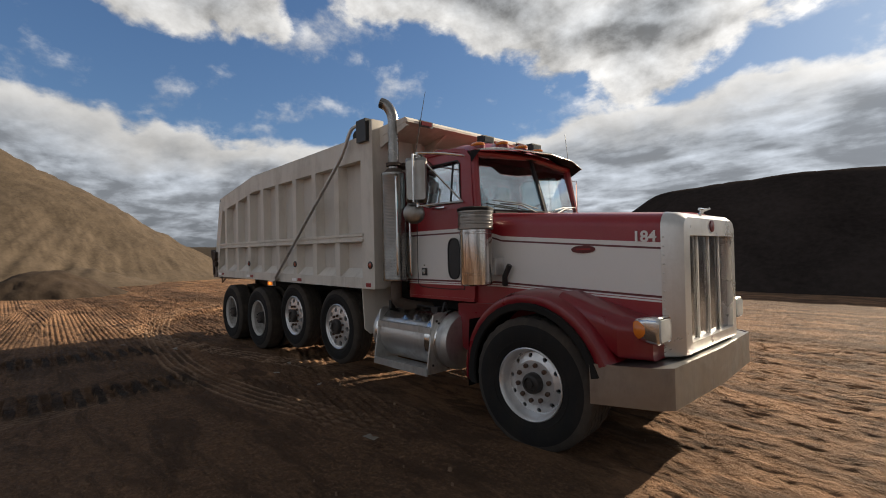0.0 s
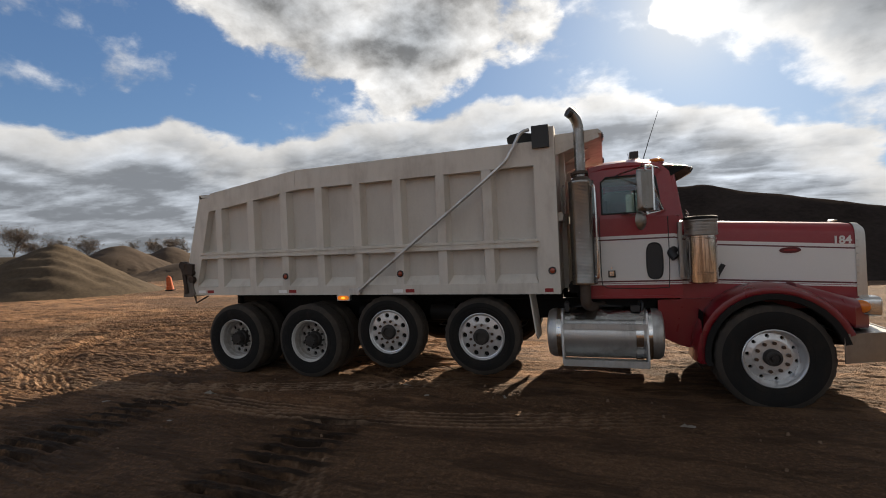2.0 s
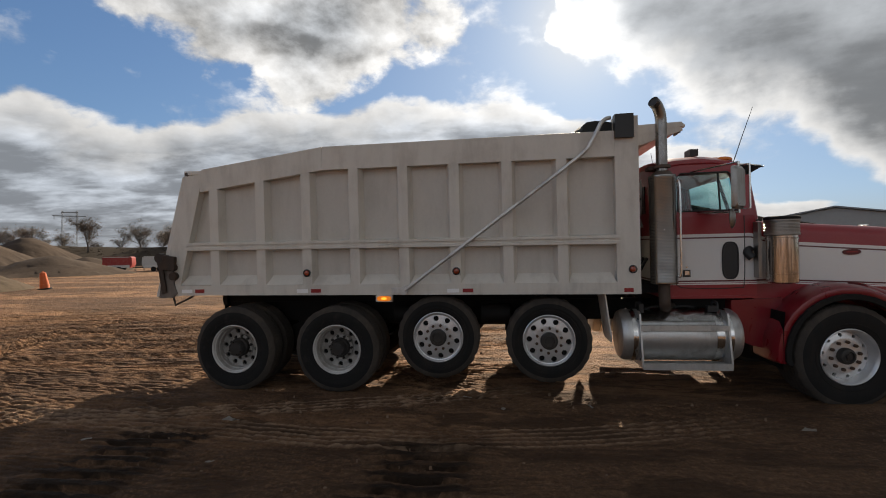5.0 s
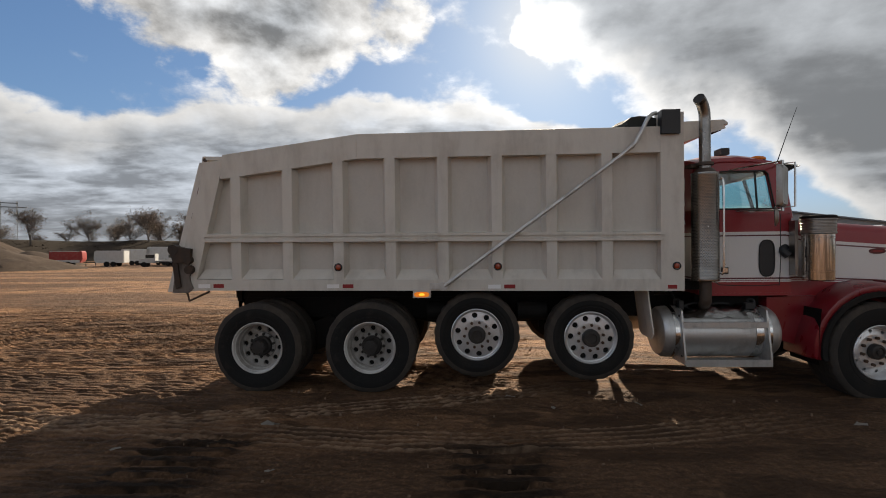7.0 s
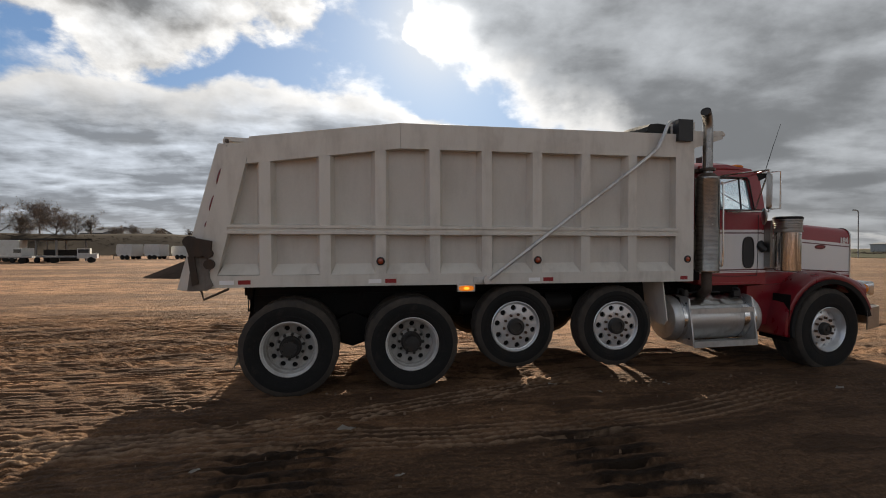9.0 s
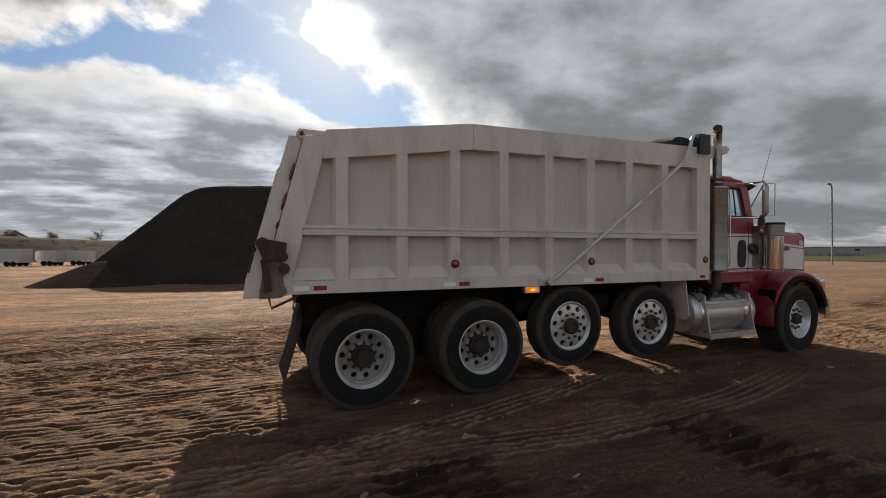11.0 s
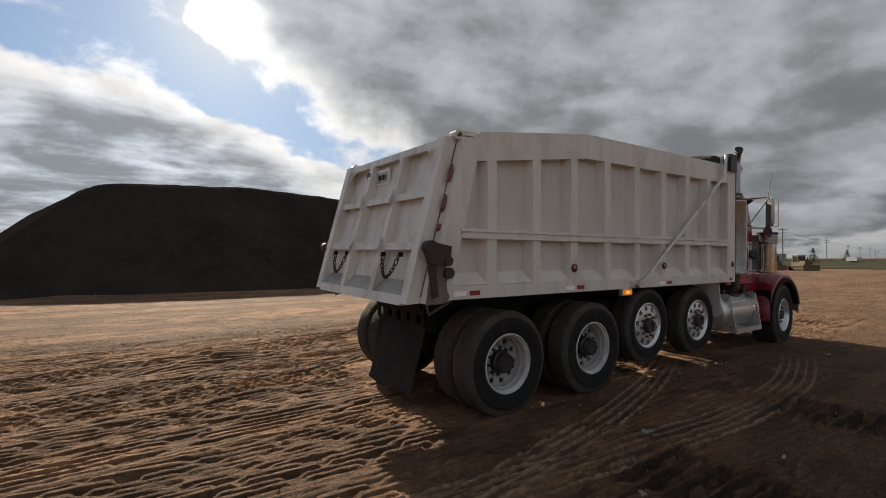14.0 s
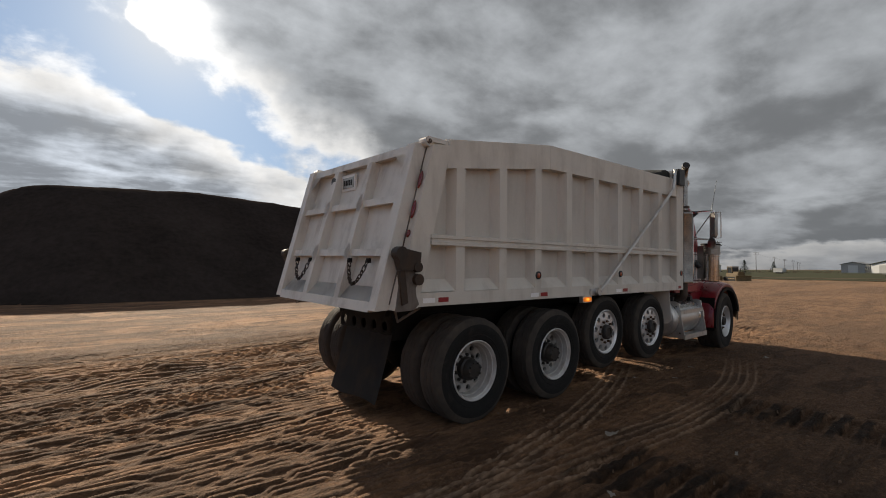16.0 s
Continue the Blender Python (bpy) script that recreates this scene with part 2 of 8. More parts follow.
def livery():
    """Red paint with a white band between two pinstriped lines, in the truck's own metres."""
    m = bpy.data.materials.new("red_and_white_paint")
    m.use_nodes = True
    n = Nodes(m.node_tree)
    at = n.add("ShaderNodeTexCoord").outputs["Object"]
    x, _, z = n.add("ShaderNodeSeparateXYZ", {0: at}).outputs
    ahead = n.math("MAXIMUM", n.math("SUBTRACT", x, 6.40), 0.0)
    step_down = n.math("MULTIPLY", n.step(x, 6.10, 6.45, 0.0, 0.095, "LINEAR"), 1.0)
    above = n.math("SUBTRACT", n.math("ADD", z, step_down), n.math("MULTIPLY_ADD", ahead, -0.075, 1.768))
    below = n.math("SUBTRACT", z, n.math("MULTIPLY_ADD", ahead, -0.055, 1.222))

    def band(v, a, b):
        return n.math("MULTIPLY", n.math("GREATER_THAN", v, a), n.math("LESS_THAN", v, b))

    big, fine = n.noise(at, 2.4, 4.0, 0.6), n.noise(at, 60.0, 4.0, 0.6)
    red = n.mix(big, (0.225, 0.008, 0.015), (0.315, 0.016, 0.025))
    white = n.mix(big, (0.66, 0.64, 0.62), (0.76, 0.74, 0.72))
    c = n.mix(n.math("MULTIPLY", n.math("LESS_THAN", above, 0.0), n.math("GREATER_THAN", below, 0.0)), red, white)
    dark = (0.10, 0.008, 0.012)
    c = n.mix(band(above, -0.040, -0.024), c, dark)
    c = n.mix(band(below, 0.012, 0.030), c, dark)
    c = n.mix(band(below, -0.020, -0.006), c, (0.72, 0.70, 0.68))
    c = n.mix(n.math("MULTIPLY", band(above, 0.0, 0.012), 1.0), c, (0.74, 0.70, 0.68))
    dust = n.math("MULTIPLY", n.step(n.math("ADD", n.math("MULTIPLY", big, 0.7), n.math("MULTIPLY", fine, 0.3)), 0.42, 0.75), 0.10)
    c = n.mix(dust, c, (0.30, 0.23, 0.18))
    r = n.math("MULTIPLY_ADD", big, 0.22, 0.22)
    s = n.add("ShaderNodeBsdfPrincipled", {"Base Color": c, "Roughness": r, "Coat Weight": 0.25, "Coat Roughness": 0.28})
    n.tree.links.new(s.outputs[0], n.add("ShaderNodeOutputMaterial").inputs[0])
    return m


def muddy_rubber():
    """Black tyre wall with dried mud, ragged, on the shoulder."""
    m = bpy.data.materials.new("muddy_tyre_rubber")
    m.use_nodes = True
    n = Nodes(m.node_tree)
    at = n.add("ShaderNodeTexCoord").outputs["Object"]
    x, _, z = n.add("ShaderNodeSeparateXYZ", {0: at}).outputs
    r = n.math("SQRT", n.math("ADD", n.math("MULTIPLY", x, x), n.math("MULTIPLY", z, z)))
    rag = n.noise(at, 6.0, 7.0, 0.68, 0.5)
    fine = n.noise(at, 40.0, 5.0, 0.65)
    mud = n.step(n.math("ADD", r, n.math("MULTIPLY_ADD", rag, 0.12, -0.06)), 0.474, 0.482)
    c = n.mix(fine, (0.007, 0.0068, 0.0066), (0.015, 0.0145, 0.014))
    c = n.mix(n.step(rag, 0.52, 0.70, 0.0, 0.35), c, (0.050, 0.041, 0.033))
    c = n.mix(n.math("MULTIPLY", mud, n.step(fine, 0.30, 0.62, 0.45, 0.95)), c, (0.095, 0.076, 0.060))
    s = n.add("ShaderNodeBsdfPrincipled", {"Base Color": c, "Roughness": 0.85, "Specular IOR Level": 0.3})
    n.put(n.add("ShaderNodeBump", {"Strength": 0.4, "Distance": 0.01, "Height": n.math("ADD", fine, n.math("MULTIPLY", mud, 0.6))}).outputs[0], s.inputs["Normal"])
    n.tree.links.new(s.outputs[0], n.add("ShaderNodeOutputMaterial").inputs[0])
    return m


def streaked_chrome(name, base, dark, amount=0.75):
    """Weathered chrome: upright streaks in relief, and in dark colour as painted reflections."""
    m = bpy.data.materials.new(name)
    m.use_nodes = True
    n = Nodes(m.node_tree)
    at = n.add("ShaderNodeTexCoord").outputs["Object"]
    streak = n.noise(n.vmath("MULTIPLY", at, (16.0, 16.0, 0.9)), 1.0, 5.0, 0.65, 0.4)
    spot = n.noise(at, 26.0, 5.0, 0.65)
    c = n.mix(n.step(streak, 0.42, 0.60, 0.0, amount), base, dark)
    c = n.mix(n.step(spot, 0.60, 0.75, 0.0, 0.5), c, (0.20, 0.14, 0.09))
    s = n.add("ShaderNodeBsdfPrincipled", {"Base Color": c, "Roughness": n.math("MULTIPLY_ADD", spot, 0.2, 0.02), "Metallic": 1.0})
    n.put(n.add("ShaderNodeBump", {"Strength": 0.5, "Distance": 0.006, "Height": streak}).outputs[0], s.inputs["Normal"])
    n.tree.links.new(s.outputs[0], n.add("ShaderNodeOutputMaterial").inputs[0])
    return m


def glass(name, colour=(0.75, 0.85, 0.86), rough=0.02, clear=0.72):
    m = bpy.data.materials.new(name)
    m.use_nodes = True
    n = Nodes(m.node_tree)
    at = n.add("ShaderNodeTexCoord").outputs["Object"]
    film = n.noise(at, 5.0, 5.0, 0.6)
    t = n.add("ShaderNodeBsdfTransparent", {"Color": (*colour, 1)})
    g = n.add("ShaderNodeBsdfGlossy", {"Color": (0.9, 0.95, 1.0, 1), "Roughness": n.math("MULTIPLY_ADD", film, 0.05, rough)})
    f = n.math("MULTIPLY_ADD", n.add("ShaderNodeFresnel", {"IOR": 1.5}).outputs[0], clear, 0.07, clamp=True)
    mix = n.add("ShaderNodeMixShader", {0: f, 1: t.outputs[0], 2: g.outputs[0]})
    n.tree.links.new(mix.outputs[0], n.add("ShaderNodeOutputMaterial").inputs[0])
    return m


def lens_material(name, colour, glow=0.0):
    m = bpy.data.materials.new(name)
    m.use_nodes = True
    n = Nodes(m.node_tree)
    at = n.add("ShaderNodeTexCoord").outputs["Object"]
    c = n.mix(n.noise(at, 30.0, 3.0), tuple(v * 0.75 for v in colour), colour)
    s = n.add("ShaderNodeBsdfPrincipled", {"Base Color": c, "Roughness": 0.18, "Coat Weight": 0.5})
    if glow:
        n.put((*colour, 1), s.inputs["Emission Color"])
        n.put(glow, s.inputs["Emission Strength"])
    n.tree.links.new(s.outputs[0], n.add("ShaderNodeOutputMaterial").inputs[0])
    return m


def mesh_screen(name, pitch, hole, solid):
    """Perforated bright metal: dark round holes in staggered rows."""
    m = bpy.data.materials.new(name)
    m.use_nodes = True
    n = Nodes(m.node_tree)
    at = n.add("ShaderNodeTexCoord").outputs["UV"]
    u, v, _ = n.add("ShaderNodeSeparateXYZ", {0: at}).outputs
    row = n.math("FLOOR", n.math("DIVIDE", v, pitch))
    shift = n.math("MULTIPLY", n.math("MODULO", row, 2.0), pitch * 0.5)
    du = n.math("SUBTRACT", n.math("FRACT", n.math("DIVIDE", n.math("ADD", u, shift), pitch)), 0.5)
    dv = n.math("SUBTRACT", n.math("FRACT", n.math("DIVIDE", v, pitch)), 0.5)
    far = n.math("SQRT", n.math("ADD", n.math("MULTIPLY", du, du), n.math("MULTIPLY", dv, dv)))
    opening = n.math("LESS_THAN", far, hole)
    stain = n.noise(n.add("ShaderNodeTexCoord").outputs["Object"], 7.0, 5.0, 0.6)
    c = n.mix(opening, n.mix(n.step(stain, 0.42, 0.66), solid, tuple(v * 0.72 for v in solid)), (0.012, 0.011, 0.010))
    s = n.add("ShaderNodeBsdfPrincipled", {"Base Color": c, "Metallic": n.math("SUBTRACT", 1.0, opening), "Roughness": n.math("MULTIPLY_ADD", stain, 0.25, 0.10)})
    n.tree.links.new(s.outputs[0], n.add("ShaderNodeOutputMaterial").inputs[0])
    return m


LIVERY = livery()
RED = material("red_paint", (0.185, 0.006, 0.013), 0.30, vary=0.2, grain=60, dirt=(0.22, 0.14, 0.10), dirt_amount=0.14, coat=0.3)
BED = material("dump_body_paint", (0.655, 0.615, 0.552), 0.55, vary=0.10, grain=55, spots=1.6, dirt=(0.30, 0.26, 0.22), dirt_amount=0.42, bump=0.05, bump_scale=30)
# side sheets' tone holds recess shade and dust, darker than the rails
BED_PANEL = material("dusty_recess_paint", (0.575, 0.540, 0.487), 0.6, vary=0.14, grain=40, spots=1.2, dirt=(0.27, 0.24, 0.20), dirt_amount=0.28, bump=0.06, bump_scale=22)
LATCH = material("greasy_rusted_steel", (0.040, 0.030, 0.024), 0.7, 0.2, vary=0.6, grain=22, dirt=(0.11, 0.065, 0.04), dirt_amount=0.6, bump=0.3)
GRIMY = material("grimy_corner_plate", (0.17, 0.145, 0.125), 0.7, vary=0.5, grain=14, dirt=(0.040, 0.027, 0.020), dirt_amount=0.9, bump=0.2)
BED_WORN = material("worn_rusty_plate", (0.085, 0.060, 0.045), 0.75, vary=0.6, grain=25, dirt=(0.22, 0.20, 0.18), dirt_amount=0.5, bump=0.3)
BLACK = material("black_chassis_paint", (0.008, 0.0076, 0.0072), 0.7, vary=0.5, grain=20, dirt=(0.034, 0.027, 0.022), dirt_amount=0.4, bump=0.15, spec=0.25)
MUDDY = muddy_rubber()
RUBBER = material("tyre_rubber", (0.010, 0.0097, 0.0094), 0.82, vary=0.4, grain=26, dirt=(0.042, 0.034, 0.027), dirt_amount=0.4, bump=0.12, bump_scale=60, spec=0.3)
TREAD = material("dusty_tread_rubber", (0.040, 0.033, 0.027), 0.9, vary=0.6, grain=16, dirt=(0.10, 0.080, 0.063), dirt_amount=0.65, bump=0.3, bump_scale=30)
FLAP = material("mud_flap_rubber", (0.022, 0.020, 0.019), 0.7, vary=0.5, grain=14, dirt=(0.09, 0.07, 0.055), dirt_amount=0.7)
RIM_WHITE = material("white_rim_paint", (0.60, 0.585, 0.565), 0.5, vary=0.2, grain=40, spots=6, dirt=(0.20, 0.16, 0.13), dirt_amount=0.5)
# inside of the deep rim: its shade is put into the base colour
RIM_BARREL = material("shaded_dusty_rim_paint", (0.42, 0.40, 0.375), 0.6, vary=0.3, grain=30, spots=5, dirt=(0.13, 0.105, 0.085), dirt_amount=0.6)
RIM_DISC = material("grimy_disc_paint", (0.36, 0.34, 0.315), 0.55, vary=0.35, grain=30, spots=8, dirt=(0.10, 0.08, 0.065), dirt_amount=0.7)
ALLOY = material("polished_alloy", (0.70, 0.70, 0.70), 0.32, 0.65, vary=0.15, grain=50, spots=5, dirt=(0.26, 0.22, 0.19), dirt_amount=0.25)
ALU = material("brushed_aluminium", (0.62, 0.615, 0.60), 0.42, 0.85, vary=0.2, grain=50, spots=4, dirt=(0.22, 0.19, 0.165), dirt_amount=0.55, bump=0.04)
CHROME = material("chrome", (0.78, 0.77, 0.75), 0.13, 1.0, vary=0.12, grain=30, spots=6, dirt=(0.22, 0.18, 0.15), dirt_amount=0.3)
PIPE = material("sooty_stack_pipe", (0.30, 0.285, 0.27), 0.28, 1.0, vary=0.4, grain=18, dirt=(0.05, 0.045, 0.04), dirt_amount=0.7)
NUT = material("rusty_wheel_nut", (0.085, 0.048, 0.030), 0.6, 0.3, vary=0.4, grain=60)
GATE = material("worn_tailgate_paint", (0.66, 0.625, 0.57), 0.5, vary=0.12, grain=45, spots=2.2, dirt=(0.30, 0.26, 0.22), dirt_amount=0.55, bump=0.06, bump_scale=30)
CHROME_BRIGHT = streaked_chrome("streaked_chrome", (0.82, 0.79, 0.76), (0.16, 0.13, 0.11))
HUB = material("greasy_black_hub", (0.022, 0.019, 0.017), 0.55, vary=0.6, grain=30, dirt=(0.09, 0.07, 0.05), dirt_amount=0.4)
RUST = material("rusty_exhaust_steel", (0.095, 0.070, 0.055), 0.62, 0.4, vary=0.5, grain=24, bump=0.2)
SCREEN = mesh_screen("perforated_heat_shield", 0.016, 0.30, (0.33, 0.315, 0.295))
GRILLE = mesh_screen("grille_mesh", 0.016, 0.22, (0.46, 0.455, 0.45))
GLASS = glass("window_glass", (0.52, 0.70, 0.70), clear=0.8)
INTERIOR = material("dark_cab_trim", (0.055, 0.045, 0.042), 0.8, vary=0.3)
AMBER = lens_material("amber_lens", (0.80, 0.22, 0.02))
AMBER_DIM = lens_material("softly_lit_amber_lens", (0.90, 0.24, 0.02), 0.35)
AMBER_LIT = lens_material("lit_amber_lens", (1.0, 0.28, 0.02), 1.6)
REDLENS = lens_material("red_lens", (0.17, 0.010, 0.010))
MARKER = lens_material("amber_red_lens", (0.36, 0.055, 0.020))
CLEAR = lens_material("headlamp_lens", (0.55, 0.57, 0.57))
TAPE_RED = material("red_reflective_tape", (0.26, 0.012, 0.014), 0.35, vary=0.3, grain=120)
TAPE_WHITE = material("white_reflective_tape", (0.88, 0.87, 0.86), 0.35, vary=0.1, grain=120)
PLASTIC = material("black_plastic", (0.020, 0.020, 0.021), 0.5, vary=0.3)
TARP = material("black_mesh_tarp", (0.020, 0.022, 0.022), 0.85, vary=0.5, grain=60, bump=0.3)
LETTER = material("white_lettering", (0.72, 0.70, 0.68), 0.45, vary=0.1)
BADGE_RED = material("dark_red_enamel", (0.10, 0.010, 0.012), 0.3, vary=0.2)


# ---- mesh helpers ----
def box(bm, x0, x1, y0, y1, z0, z1):
    v = [bm.verts.new(p) for p in ((x0, y0, z0), (x1, y0, z0), (x1, y1, z0), (x0, y1, z0), (x0, y0, z1), (x1, y0, z1), (x1, y1, z1), (x0, y1, z1))]
    for f in ((3, 2, 1, 0), (4, 5, 6, 7), (0, 1, 5, 4), (1, 2, 6, 5), (2, 3, 7, 6), (3, 0, 4, 7)):
        bm.faces.new([v[i] for i in f])


def prism(bm, pts, axis, a, b):
    """A polygon of two coordinates drawn out along the third axis from a to b."""
    def place(p, h):
        return {"x": (h, p[0], p[1]), "y": (p[0], h, p[1]), "z": (p[0], p[1], h)}[axis]
    lo, hi = ([bm.verts.new(place(p, h)) for p in pts] for h in (a, b))
    bm.faces.new(lo[::-1]), bm.faces.new(hi)
    for i in range(len(pts)):
        j = (i + 1) % len(pts)
        bm.faces.new((lo[i], lo[j], hi[j], hi[i]))


def lathe(bm, prof, at=(0, 0, 0), axis="y", seg=40, closed=False):
    """Revolves (radius, height) pairs round an axis."""
    rings = []
    for r, h in prof:
        ring = []
        for k in range(seg):
            a = 2 * math.pi * k / seg
            c, s = r * math.cos(a), r * math.sin(a)
            p = {"y": (c, h, s), "z": (c, s, h), "x": (h, c, s)}[axis]
            ring.append(bm.verts.new((p[0] + at[0], p[1] + at[1], p[2] + at[2])))
        rings.append(ring)
    pairs = list(zip(rings, rings[1:])) + ([(rings[-1], rings[0])] if closed else [])
    for a, b in pairs:
        for k in range(seg):
            j = (k + 1) % seg
            bm.faces.new((a[k], a[j], b[j], b[k]))
    return rings


def disc(bm, r, at, axis="y", seg=24, depth=0.02):
    lathe(bm, [(1e-4, 0), (r, 0), (r, depth), (1e-4, depth)], at, axis, seg)


def tube(bm, pts, r, seg=10, caps=True):
    """A round bar along a line of points."""
    pts = [Vector(p) for p in pts]
    rings, side = [], None
    for i, p in enumerate(pts):
        d = (pts[min(i + 1, len(pts) - 1)] - pts[max(i - 1, 0)]).normalized()
        side = (side - d * side.dot(d)).normalized() if side else d.orthogonal().normalized()
        up = d.cross(side)
        rr = r[i] if isinstance(r, (list, tuple)) else r
        rings.append([bm.verts.new(p + rr * (side * math.cos(2 * math.pi * k / seg) + up * math.sin(2 * math.pi * k / seg))) for k in range(seg)])
    for a, b in zip(rings, rings[1:]):
        for k in range(seg):
            bm.faces.new((a[k], a[(k + 1) % seg], b[(k + 1) % seg], b[k]))
    if caps:
        bm.faces.new(rings[0][::-1]), bm.faces.new(rings[-1])


def curve(pts, steps=8):
    """A smooth line through the points."""
    pts = [Vector(p) for p in pts]
    out = []
    for i in range(len(pts) - 1):
        p0, p1, p2, p3 = pts[max(i - 1, 0)], pts[i], pts[i + 1], pts[min(i + 2, len(pts) - 1)]
        for k in range(steps):
            t = k / steps
            out.append(0.5 * ((2 * p1) + (p2 - p0) * t + (2 * p0 - 5 * p1 + 4 * p2 - p3) * t * t + (3 * p1 - p0 - 3 * p2 + p3) * t ** 3))
    return out + [pts[-1]]


def bevel(bm, width, segments=2, angle=30):
    edges = [e for e in bm.edges if len(e.link_faces) == 2 and e.calc_face_angle(0) > radians(angle)]
    bmesh.ops.bevel(bm, geom=edges, offset=width, segments=segments, affect="EDGES", profile=0.5, clamp_overlap=True)


def finish(bm, mat, name, smooth=35, recalc=True):
    if recalc:
        bmesh.ops.recalc_face_normals(bm, faces=bm.faces)
    me = bpy.data.meshes.new(name)
    bm.to_mesh(me)
    bm.free()
    if smooth:
        me.polygons.foreach_set("use_smooth", [True] * len(me.polygons))
        me.set_sharp_from_angle(angle=radians(smooth))
    for m in mat if isinstance(mat, (list, tuple)) else [mat]:
        me.materials.append(m)
    return me


def part(name, bm, mat, parent, label="", smooth=35):
    ob = new(name, finish(bm, mat, name, smooth))
    ob.parent = parent
    return tagged(ob, label)


def thing(name, label, category, m=None, group="", kind=""):
    ob = new(name)
    ob.empty_display_size = 0.2
    if m is not None:
        ob.matrix_world = m
    return tagged(ob, label, category, group, kind)


def solid(name, bm, mat, label, category, group="", kind="", smooth=35, m=None):
    ob = new(name, finish(bm, mat, name, smooth))
    if m is not None:
        ob.matrix_world = m
    return tagged(ob, label, category, group, kind)


def bm_of(*calls):
    bm = bmesh.new()
    for fn, *a in calls:
        fn(bm, *a)
    return bm


def boxes(*dims, bev=0.0):
    bm = bmesh.new()
    for d in dims:
        box(bm, *d)
    if bev:
        bevel(bm, bev)
    return bm


# ---- the dump truck, in its own metres: x ahead, rear axle at 0 ----
TRUCK_LABEL = "red and white dump truck with grey ribbed bed, parked on dirt"
truck = thing("dump_truck", TRUCK_LABEL, "truck", TRUCK)


def slope_z(x, z_rear=1.186, drop=0.0090):
    """The bed sits a touch nose-down: its lower edge."""
    return z_rear - drop * x


